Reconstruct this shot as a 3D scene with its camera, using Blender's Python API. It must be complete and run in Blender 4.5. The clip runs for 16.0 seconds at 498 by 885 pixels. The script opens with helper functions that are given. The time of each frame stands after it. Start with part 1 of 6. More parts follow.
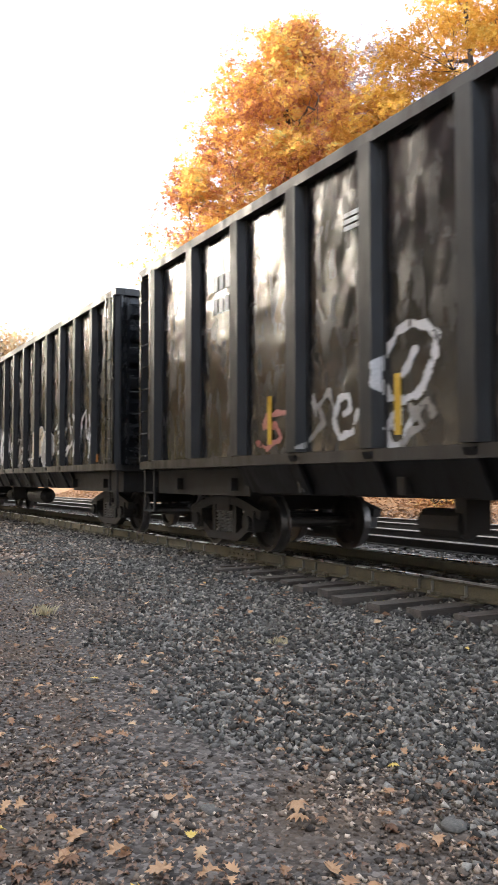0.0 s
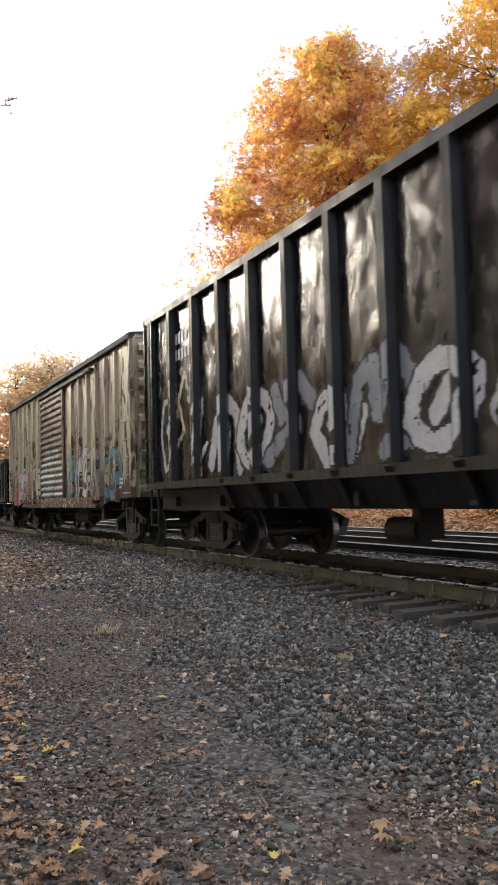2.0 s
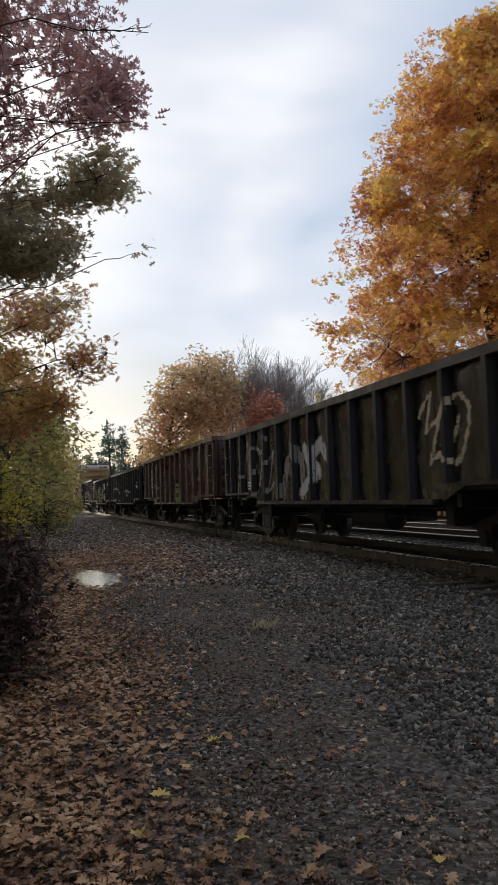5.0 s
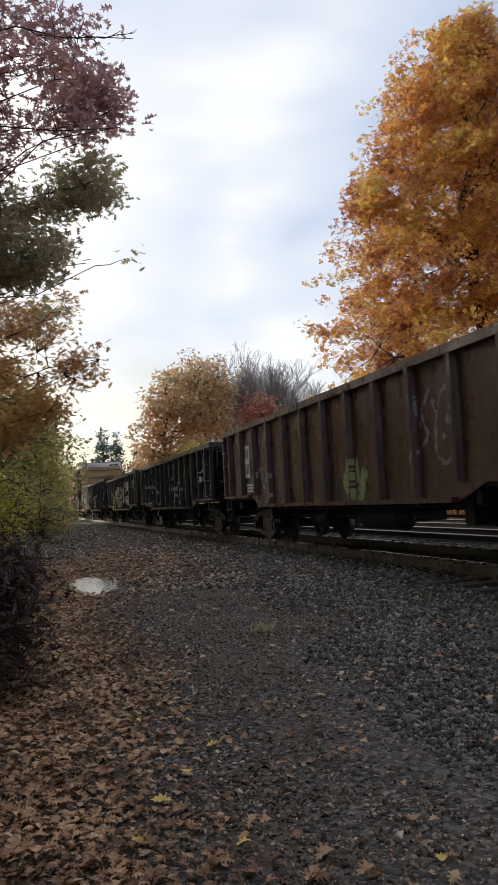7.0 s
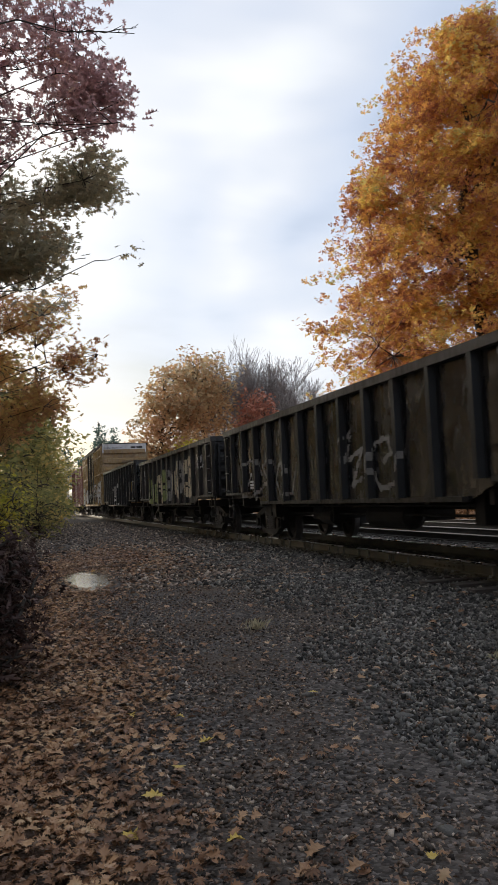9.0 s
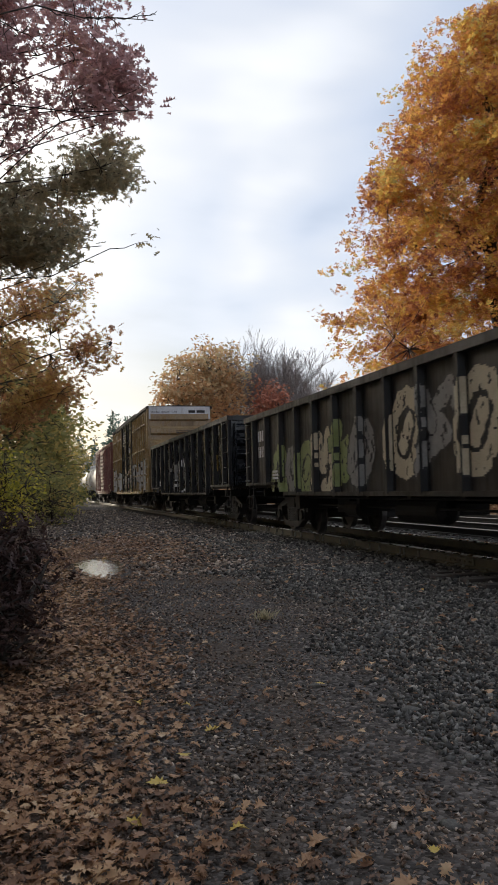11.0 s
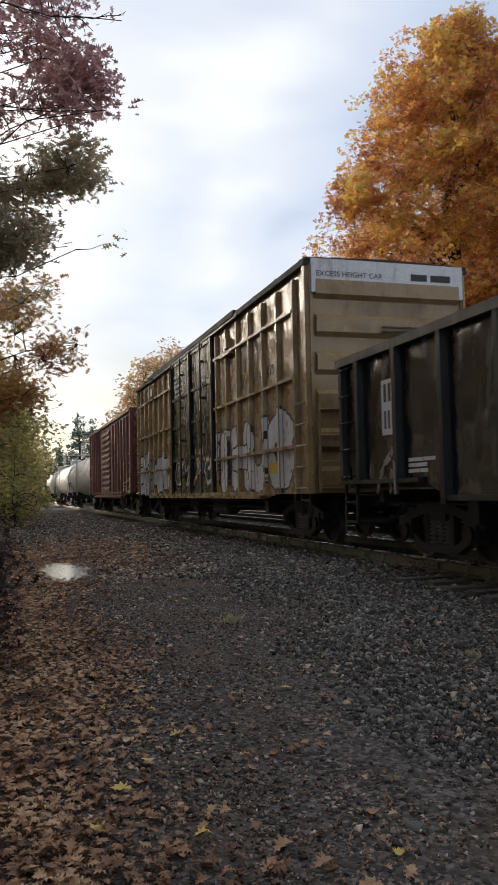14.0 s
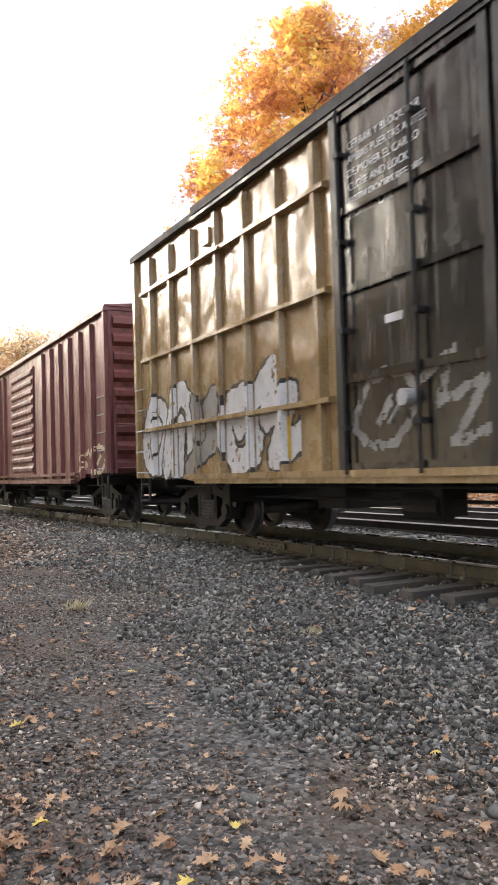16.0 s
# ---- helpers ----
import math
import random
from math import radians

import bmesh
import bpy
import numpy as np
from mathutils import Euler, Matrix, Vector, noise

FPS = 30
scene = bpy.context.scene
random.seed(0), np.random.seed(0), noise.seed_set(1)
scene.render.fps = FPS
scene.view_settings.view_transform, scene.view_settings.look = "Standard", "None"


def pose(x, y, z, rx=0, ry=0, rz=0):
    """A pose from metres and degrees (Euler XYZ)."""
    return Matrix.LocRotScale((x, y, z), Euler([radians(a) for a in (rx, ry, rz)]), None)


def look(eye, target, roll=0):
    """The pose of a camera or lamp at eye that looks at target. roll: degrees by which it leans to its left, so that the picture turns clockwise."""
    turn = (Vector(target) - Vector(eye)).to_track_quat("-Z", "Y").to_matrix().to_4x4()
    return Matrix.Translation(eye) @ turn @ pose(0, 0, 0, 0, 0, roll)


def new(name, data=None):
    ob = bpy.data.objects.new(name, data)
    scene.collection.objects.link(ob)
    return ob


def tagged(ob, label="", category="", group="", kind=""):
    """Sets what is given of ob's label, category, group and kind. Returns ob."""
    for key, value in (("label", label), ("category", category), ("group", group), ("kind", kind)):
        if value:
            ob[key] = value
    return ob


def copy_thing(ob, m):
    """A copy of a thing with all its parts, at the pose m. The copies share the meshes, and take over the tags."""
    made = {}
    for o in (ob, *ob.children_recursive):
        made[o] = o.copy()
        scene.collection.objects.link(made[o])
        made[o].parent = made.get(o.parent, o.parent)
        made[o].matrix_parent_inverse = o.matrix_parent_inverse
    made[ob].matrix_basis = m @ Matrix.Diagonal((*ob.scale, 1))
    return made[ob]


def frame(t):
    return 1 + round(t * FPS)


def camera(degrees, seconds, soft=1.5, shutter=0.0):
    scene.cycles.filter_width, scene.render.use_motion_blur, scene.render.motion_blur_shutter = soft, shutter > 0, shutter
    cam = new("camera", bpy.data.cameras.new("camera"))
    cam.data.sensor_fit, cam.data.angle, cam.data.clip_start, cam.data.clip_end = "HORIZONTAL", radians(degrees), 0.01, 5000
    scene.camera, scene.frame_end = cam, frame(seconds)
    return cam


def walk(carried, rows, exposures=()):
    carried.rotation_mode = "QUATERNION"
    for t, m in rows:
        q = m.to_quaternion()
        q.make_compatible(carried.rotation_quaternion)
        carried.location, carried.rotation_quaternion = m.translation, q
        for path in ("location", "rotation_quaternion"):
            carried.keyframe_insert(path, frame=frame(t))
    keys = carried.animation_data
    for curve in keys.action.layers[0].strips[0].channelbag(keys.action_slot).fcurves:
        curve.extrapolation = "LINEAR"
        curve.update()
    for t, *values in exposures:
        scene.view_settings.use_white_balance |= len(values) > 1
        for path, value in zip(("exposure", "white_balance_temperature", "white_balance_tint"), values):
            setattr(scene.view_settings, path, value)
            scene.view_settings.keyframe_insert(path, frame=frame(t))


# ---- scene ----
cam = camera(33.9, 16.0, soft=1.5, shutter=0.18)
PATH = [
    (0, (-0.039, 0.01, 1.509), (0.922, 1.762, 1.6), -0.1),
    (0.5, (-0.04, 0.012, 1.501), (0.825, 1.813, 1.593), -0.7),
    (1, (-0.054, -0.013, 1.516), (0.783, 1.8, 1.632), -1.4),
    (1.5, (-0.108, 0.055, 1.51), (0.726, 1.866, 1.656), -1.3),
    (2, (-0.121, 0.087, 1.497), (0.741, 1.887, 1.63), -1.5),
    (2.5, (-0.142, 0.1, 1.498), (0.726, 1.897, 1.629), -1.0),
    (3, (-0.134, 0.094, 1.507), (0.686, 1.914, 1.628), -0.5),
    (3.5, (-0.133, 0.078, 1.513), (0.566, 1.947, 1.644), -0.2),
    (4, (-0.145, 0.082, 1.513), (0.41, 1.998, 1.65), -0.5),
    (4.5, (-0.145, 0.076, 1.511), (0.378, 2.002, 1.645), -1.3),
    (7, (-0.14, 0.067, 1.508), (0.388, 1.991, 1.649), -3.1),
    (7.5, (-0.138, 0.058, 1.508), (0.393, 1.982, 1.648), -2.9),
    (8, (-0.13, 0.078, 1.506), (0.398, 2.002, 1.641), -2.5),
    (8.5, (-0.131, 0.068, 1.506), (0.405, 1.99, 1.642), -2.6),
    (11, (-0.113, 0.071, 1.506), (0.388, 2.004, 1.618), -1.4),
    (11.5, (-0.113, 0.057, 1.512), (0.388, 1.99, 1.621), -1.6),
    (12, (-0.111, 0.068, 1.505), (0.4, 1.999, 1.609), -1.7),
    (12.5, (-0.113, 0.069, 1.505), (0.413, 1.996, 1.608), -1.6),
    (13, (-0.119, 0.078, 1.504), (0.42, 2.001, 1.615), -1.5),
    (13.5, (-0.121, 0.075, 1.501), (0.435, 1.993, 1.619), -1.3),
    (14, (-0.114, 0.088, 1.5), (0.467, 1.998, 1.619), -1.2),
    (14.5, (-0.106, 0.082, 1.504), (0.54, 1.973, 1.604), -1.4),
    (15, (-0.088, 0.068, 1.505), (0.676, 1.914, 1.584), -1.3),
    (15.5, (-0.067, 0.064, 1.497), (0.804, 1.863, 1.567), -1.3),
    (16, (-0.062, 0.05, 1.501), (0.848, 1.83, 1.572), -1.7),
]
EXPOSURES = [(0.0, 2.5), (1.2, 2.1), (2.0, 1.98), (2.5, 2.28), (3.0, 2.3), (3.4, 2.05), (4.0, 0.9), (4.6, 0.48), (7.0, 0.6), (13.0, 0.56), (14.2, 0.62), (15.0, 0.98), (15.5, 1.95), (16.0, 2.55)]
walk(cam, [(t, look(eye, target, roll)) for t, eye, target, roll in PATH], EXPOSURES)

# ---- the train's plan: metres along the track at 16 s, and its speed ----
SPEED = 8.9
TRACK_X = 6.77
RAIL_TOP = 0.455
END_T = 16.0

# ---- sky and sun ----
SUN_AZ, SUN_EL = radians(-27), radians(13)
SUN_WAY = Vector((math.sin(SUN_AZ) * math.cos(SUN_EL), math.cos(SUN_AZ) * math.cos(SUN_EL), math.sin(SUN_EL)))


def link(nt, a, b):
    nt.links.new(a, b)


def node(nt, kind, **sets):
    n = nt.nodes.new(kind)
    for key, value in sets.items():
        n.inputs[key.replace("_", " ")].default_value = value
    return n


def math_node(nt, op, a, b=None, clamp=False):
    n = nt.nodes.new("ShaderNodeMath")
    n.operation, n.use_clamp = op, clamp
    for k, v in enumerate((a, b)):
        if v is None:
            continue
        if isinstance(v, (int, float)):
            n.inputs[k].default_value = v
        else:
            link(nt, v, n.inputs[k])
    return n.outputs[0]


def ramp(nt, fac, stops, mode="LINEAR"):
    n = nt.nodes.new("ShaderNodeValToRGB")
    n.color_ramp.interpolation = mode
    els = n.color_ramp.elements
    while len(els) < len(stops):
        els.new(0.5)
    for e, (p, c) in zip(els, stops):
        e.position = p
        e.color = (c, c, c, 1) if isinstance(c, (int, float)) else (*c, 1)
    link(nt, fac, n.inputs["Fac"])
    return n.outputs["Color"]


def mix(nt, fac, a, b, blend="MIX"):
    n = nt.nodes.new("ShaderNodeMixRGB")
    n.blend_type = blend
    for k, v in enumerate((fac, a, b)):
        if isinstance(v, (int, float)):
            n.inputs[k].default_value = v if k == 0 else (v, v, v, 1)
        elif isinstance(v, tuple):
            n.inputs[k].default_value = (*v, 1)
        else:
            link(nt, v, n.inputs[k])
    return n.outputs[0]


def noise_of(nt, vec, scale, detail=4.0, rough=0.55, stretch=None, warp=0.0):
    if stretch is not None:
        m = nt.nodes.new("ShaderNodeMapping")
        m.inputs["Scale"].default_value = stretch
        link(nt, vec, m.inputs["Vector"])
        vec = m.outputs[0]
    n = node(nt, "ShaderNodeTexNoise", Scale=scale, Detail=detail, Roughness=rough, Distortion=warp)
    link(nt, vec, n.inputs["Vector"])
    return n.outputs["Fac"]


def make_world():
    w = bpy.data.worlds.new("sky")
    w.use_nodes = True
    scene.world = w
    nt = w.node_tree
    nt.nodes.clear()
    out, bg = nt.nodes.new("ShaderNodeOutputWorld"), nt.nodes.new("ShaderNodeBackground")
    sky = nt.nodes.new("ShaderNodeTexSky")
    sky.sky_type, sky.sun_disc = "NISHITA", False
    sky.sun_elevation, sky.sun_rotation = SUN_EL, SUN_AZ
    sky.air_density, sky.dust_density = 1.0, 2.0
    co = nt.nodes.new("ShaderNodeTexCoord").outputs["Generated"]
    sep = nt.nodes.new("ShaderNodeSeparateXYZ")
    link(nt, co, sep.inputs[0])
    up = math_node(nt, "ADD", math_node(nt, "MAXIMUM", sep.outputs[2], 0.0), 0.16)
    flat = nt.nodes.new("ShaderNodeCombineXYZ")
    link(nt, math_node(nt, "DIVIDE", sep.outputs[0], up), flat.inputs[0])
    link(nt, math_node(nt, "DIVIDE", sep.outputs[1], up), flat.inputs[1])
    big = noise_of(nt, co, 2.3, 3.0, 0.45, (1.0, 1.0, 1.7), 0.3)
    fine = noise_of(nt, flat.outputs[0], 1.7, 4.0, 0.5, (0.8, 1.2, 1), 0.3)
    body = math_node(nt, "ADD", math_node(nt, "MULTIPLY", big, 0.78), math_node(nt, "MULTIPLY", fine, 0.22))
    cover = ramp(nt, body, [(0.36, 0.35), (0.5, 0.8), (0.62, 1.0)], "EASE")
    tone = ramp(nt, body, [(0.36, (0.42, 0.54, 0.79)), (0.46, (0.59, 0.68, 0.86)), (0.55, (0.72, 0.77, 0.87)), (0.66, (0.84, 0.87, 0.92))])
    dot = nt.nodes.new("ShaderNodeVectorMath")
    dot.operation = "DOT_PRODUCT"
    link(nt, co, dot.inputs[0])
    dot.inputs[1].default_value = SUN_WAY
    near_sun = math_node(nt, "MAXIMUM", dot.outputs["Value"], 0.0)
    glow = math_node(nt, "POWER", near_sun, 6.0)
    core = math_node(nt, "POWER", near_sun, 60.0)
    warm = mix(nt, 1.0, tone, mix(nt, glow, (0, 0, 0), (0.70, 0.58, 0.36)), "ADD")
    warm = mix(nt, 1.0, warm, mix(nt, core, (0, 0, 0), (1.6, 1.25, 0.75)), "ADD")
    low = ramp(nt, sep.outputs[2], [(0.0, 0.55), (0.22, 0.0)], "EASE")
    warm = mix(nt, low, warm, mix(nt, glow, (0.80, 0.81, 0.83), (1.35, 1.18, 0.88)))
    blue = mix(nt, 1.0, sky.outputs[0], (0.10, 0.10, 0.10), "MULTIPLY")
    final = mix(nt, cover, blue, warm)
    link(nt, final, bg.inputs["Color"])
    bg.inputs["Strength"].default_value = 0.78
    link(nt, bg.outputs[0], out.inputs["Surface"])


make_world()
sun = new("sun", bpy.data.lights.new("sun", "SUN"))
sun.data.energy, sun.data.angle, sun.data.color = 2.3, radians(11), (1.0, 0.89, 0.74)
sun.matrix_world = look(SUN_WAY * 200, (0, 0, 0))


# ---- materials ----
def material(name, rough=0.8, metal=0.0, spec=0.5):
    m = bpy.data.materials.new(name)
    m.use_nodes = True
    nt = m.node_tree
    b = nt.nodes["Principled BSDF"]
    b.inputs["Roughness"].default_value, b.inputs["Metallic"].default_value = rough, metal
    b.inputs["Specular IOR Level"].default_value = spec
    return m, nt, b


def coords(nt, spread=True):
    """Object space, shifted from object to object."""
    co = nt.nodes.new("ShaderNodeTexCoord").outputs["Object"]
    if not spread:
        return co
    info = nt.nodes.new("ShaderNodeObjectInfo")
    add = nt.nodes.new("ShaderNodeVectorMath")
    add.operation = "ADD"
    link(nt, co, add.inputs[0])
    shift = math_node(nt, "MULTIPLY", info.outputs["Random"], 37.0)
    link(nt, shift, add.inputs[1])
    return add.outputs[0]


def bumped(nt, b, height, strength, distance):
    n = node(nt, "ShaderNodeBump", Strength=strength, Distance=distance)
    link(nt, height, n.inputs["Height"])
    link(nt, n.outputs[0], b.inputs["Normal"])


def paint(name, base, second, rust, rusty=0.5, gloss=0.35, dull=0.65, dents=0.05, streak=(2.2, 5.0, 0.35), pale=None):
    """Weathered car paint: two tones, streaks of rust and soot that run down, dents and grain."""
    m, nt, b = material(name)
    co = coords(nt)
    tone = noise_of(nt, co, 0.8, 5.0, 0.6)
    col = mix(nt, ramp(nt, tone, [(0.38, 0.0), (0.62, 1.0)]), base, second)
    run = noise_of(nt, co, 1.6, 6.0, 0.65, streak, 0.4)
    mask = ramp(nt, run, [(0.62 - 0.3 * rusty, 0.0), (0.80 - 0.25 * rusty, 1.0)])
    col = mix(nt, mask, col, rust)
    if pale:
        dust = noise_of(nt, co, 2.4, 6.0, 0.7, (1.5, 3.0, 0.5), 0.8)
        col = mix(nt, ramp(nt, dust, [(0.58, 0.0), (0.72, 0.8)]), col, pale)
    grain = noise_of(nt, co, 45.0, 3.0, 0.6)
    col = mix(nt, 0.55, col, ramp(nt, grain, [(0.3, 0.55), (0.7, 1.25)]), "MULTIPLY")
    link(nt, col, b.inputs["Base Color"])
    soft = noise_of(nt, co, 2.2, 5.0, 0.6)
    link(nt, ramp(nt, mix(nt, mask, soft, 1.0), [(0.3, gloss), (0.85, dull)]), b.inputs["Roughness"])
    dent = noise_of(nt, co, 1.3, 2.0, 0.45)
    height = math_node(nt, "ADD", math_node(nt, "MULTIPLY", dent, dents), math_node(nt, "MULTIPLY", grain, 0.0015))
    bumped(nt, b, height, 1.0, 1.0)
    return m


def peeling(name):
    """Cream paint that flakes off in tall patches down to dark rust, most of all near the sill."""
    m, nt, b = material(name)
    co, raw = coords(nt), nt.nodes.new("ShaderNodeTexCoord").outputs["Object"]
    sep = nt.nodes.new("ShaderNodeSeparateXYZ")
    link(nt, raw, sep.inputs[0])
    tone = noise_of(nt, co, 0.7, 5.0, 0.6)
    col = mix(nt, ramp(nt, tone, [(0.38, 0.0), (0.6, 1.0)]), (0.50, 0.46, 0.30), (0.40, 0.35, 0.24))
    bays = noise_of(nt, raw, 0.42, 1.0, 0.3, (0.0, 1.6, 0.12))
    col = mix(nt, ramp(nt, bays, [(0.52, 0.0), (0.58, 0.85)]), col, (0.17, 0.105, 0.085))
    flake = noise_of(nt, co, 1.5, 7.0, 0.68, (1.6, 2.6, 0.8), 0.5)
    lowly = ramp(nt, math_node(nt, "MULTIPLY", sep.outputs[2], 0.2), [(0.18, 0.16), (0.5, 0.02), (0.85, -0.02)])
    mask = ramp(nt, math_node(nt, "ADD", flake, lowly), [(0.56, 0.0), (0.60, 1.0)])
    col = mix(nt, mask, col, mix(nt, noise_of(nt, co, 6.0, 4.0), (0.035, 0.022, 0.017), (0.16, 0.095, 0.06)))
    runs = noise_of(nt, co, 2.0, 5.0, 0.6, (3.0, 6.0, 0.22), 0.3)
    col = mix(nt, ramp(nt, runs, [(0.60, 0.0), (0.72, 0.7)]), col, (0.085, 0.055, 0.04))
    grain = noise_of(nt, co, 45.0, 3.0, 0.6)
    col = mix(nt, 0.5, col, ramp(nt, grain, [(0.3, 0.6), (0.7, 1.25)]), "MULTIPLY")
    link(nt, col, b.inputs["Base Color"])
    link(nt, ramp(nt, mask, [(0.0, 0.38), (1.0, 0.8)]), b.inputs["Roughness"])
    bumped(nt, b, math_node(nt, "ADD", math_node(nt, "MULTIPLY", mask, -0.003), math_node(nt, "MULTIPLY", noise_of(nt, co, 1.3, 2.0), 0.03)), 1.0, 1.0)
    return m


def plain(name, a, c, scale=6.0, rough=0.8, metal=0.0, bump=0.004, fine=60.0, spread=True, stretch=None):
    m, nt, b = material(name, rough, metal)
    co = coords(nt, spread)
    one = noise_of(nt, co, scale, 5.0, 0.6, stretch)
    two = noise_of(nt, co, fine, 3.0, 0.6, stretch)
    col = mix(nt, ramp(nt, one, [(0.35, 0.0), (0.66, 1.0)]), a, c)
    col = mix(nt, 0.5, col, ramp(nt, two, [(0.3, 0.6), (0.7, 1.3)]), "MULTIPLY")
    link(nt, col, b.inputs["Base Color"])
    link(nt, ramp(nt, one, [(0.3, max(rough - 0.12, 0.05)), (0.7, min(rough + 0.1, 1))]), b.inputs["Roughness"])
    bumped(nt, b, math_node(nt, "ADD", math_node(nt, "MULTIPLY", one, bump), math_node(nt, "MULTIPLY", two, bump * 0.4)), 1.0, 1.0)
    return m


def leafy(name, stops, see=0.45, rough=0.6, patch=0.25):
    """Leaves: a colour for each leaf, patches of tone through the crown, light that shines through."""
    m = bpy.data.materials.new(name)
    m.use_nodes = True
    nt = m.node_tree
    b, out = nt.nodes["Principled BSDF"], nt.nodes["Material Output"]
    b.inputs["Roughness"].default_value = rough
    b.inputs["Specular IOR Level"].default_value = 0.25
    geo = nt.nodes.new("ShaderNodeNewGeometry")
    co = nt.nodes.new("ShaderNodeTexCoord").outputs["Object"]
    area = noise_of(nt, co, patch, 3.0, 0.6)
    pick = math_node(nt, "ADD", math_node(nt, "MULTIPLY", geo.outputs["Random Per Island"], 0.48), math_node(nt, "MULTIPLY", ramp(nt, area, [(0.34, 0.0), (0.66, 1.0)]), 0.52))
    col = ramp(nt, pick, stops)
    vein = noise_of(nt, co, 30.0, 2.0, 0.5)
    col = mix(nt, 0.4, col, ramp(nt, vein, [(0.3, 0.65), (0.7, 1.2)]), "MULTIPLY")
    link(nt, col, b.inputs["Base Color"])
    tr = nt.nodes.new("ShaderNodeBsdfTranslucent")
    link(nt, col, tr.inputs["Color"])
    ms = nt.nodes.new("ShaderNodeMixShader")
    ms.inputs[0].default_value = see
    link(nt, b.outputs[0], ms.inputs[1])
    link(nt, tr.outputs[0], ms.inputs[2])
    link(nt, ms.outputs[0], out.inputs["Surface"])
    return m


def stony(name, stops, rough=0.8):
    m, nt, b = material(name, rough, 0.0, 0.3)
    geo = nt.nodes.new("ShaderNodeNewGeometry")
    co = nt.nodes.new("ShaderNodeTexCoord").outputs["Object"]
    col = ramp(nt, geo.outputs["Random Per Island"], stops)
    one = noise_of(nt, co, 70.0, 4.0, 0.65)
    two = noise_of(nt, co, 0.9, 3.0, 0.6)
    col = mix(nt, 0.75, col, ramp(nt, one, [(0.3, 0.6), (0.7, 1.4)]), "MULTIPLY")
    col = mix(nt, 0.6, col, ramp(nt, two, [(0.35, (0.72, 0.68, 0.64)), (0.65, (1.15, 1.15, 1.18))]), "MULTIPLY")
    link(nt, col, b.inputs["Base Color"])
    bumped(nt, b, one, 0.6, 0.006)
    return m


def ground_material():
    m, nt, b = material("gravelly_earth", 0.95, 0.0, 0.2)
    co = nt.nodes.new("ShaderNodeTexCoord").outputs["Object"]
    sep = nt.nodes.new("ShaderNodeSeparateXYZ")
    link(nt, co, sep.inputs[0])
    big = noise_of(nt, co, 0.55, 4.0, 0.6)
    mid = noise_of(nt, co, 5.0, 5.0, 0.65)
    vor = node(nt, "ShaderNodeTexVoronoi", Scale=38.0)
    link(nt, co, vor.inputs["Vector"])
    pebble = ramp(nt, vor.outputs["Color"], [(0.1, (0.040, 0.034, 0.030)), (0.6, (0.110, 0.095, 0.083)), (0.95, (0.25, 0.215, 0.19))])
    dirt = mix(nt, mid, (0.065, 0.048, 0.036), (0.190, 0.140, 0.102))
    where = math_node(nt, "ADD", math_node(nt, "MULTIPLY", big, 1.6), math_node(nt, "MULTIPLY", mid, 0.5))
    col = mix(nt, ramp(nt, where, [(0.75, 0.0), (1.2, 1.0)]), dirt, pebble)
    # leaf mould under the trees on either side
    left = math_node(nt, "ADD", math_node(nt, "MULTIPLY", sep.outputs[0], -0.6), math_node(nt, "MULTIPLY", mid, 1.6))
    mould = mix(nt, noise_of(nt, co, 22.0, 4.0, 0.7), (0.035, 0.022, 0.015), (0.15, 0.085, 0.05))
    col = mix(nt, ramp(nt, left, [(0.45, 0.0), (1.0, 1.0)]), col, mould)
    bank = math_node(nt, "ADD", math_node(nt, "MULTIPLY", sep.outputs[0], 0.1), math_node(nt, "MULTIPLY", mid, 0.5))
    litter = mix(nt, noise_of(nt, co, 9.0, 5.0, 0.75), (0.16, 0.075, 0.035), (0.52, 0.30, 0.15))
    col = mix(nt, ramp(nt, math_node(nt, "MULTIPLY", bank, 0.4), [(0.74, 0.0), (0.80, 1.0)]), col, litter)
    link(nt, col, b.inputs["Base Color"])
    height = math_node(nt, "ADD", math_node(nt, "MULTIPLY", vor.outputs["Distance"], -0.02), math_node(nt, "MULTIPLY", mid, 0.03))
    bumped(nt, b, height, 0.9, 1.0)
    return m


GROUND = ground_material()
STONE = stony("ballast_stone", [(0.0, (0.024, 0.022, 0.020)), (0.4, (0.080, 0.074, 0.065)), (0.75, (0.170, 0.160, 0.141)), (0.93, (0.275, 0.257, 0.225)), (1.0, (0.440, 0.395, 0.330))])
CHIP = stony("gravel_chip", [(0.0, (0.030, 0.024, 0.020)), (0.4, (0.118, 0.093, 0.073)), (0.75, (0.265, 0.200, 0.150)), (0.92, (0.430, 0.340, 0.265)), (1.0, (0.640, 0.530, 0.420))])
STEEL = plain("rail_steel_worn", (0.60, 0.59, 0.58), (0.72, 0.71, 0.70), 3.0, 0.30, 1.0, 0.0008, 40.0)
RAIL_DULL = plain("rail_head_dull", (0.16, 0.145, 0.13), (0.26, 0.24, 0.22), 3.0, 0.45, 0.8, 0.001, 40.0)
# rail rust of the far tracks, with the shade there painted in
RAIL_SHADED = plain("rail_side_shaded", (0.022, 0.018, 0.015), (0.045, 0.036, 0.028), 4.0, 0.8, 0.1, 0.003)
RAIL_RUST = plain("rail_rust", (0.084, 0.073, 0.048), (0.140, 0.119, 0.073), 4.0, 0.75, 0.1, 0.003)
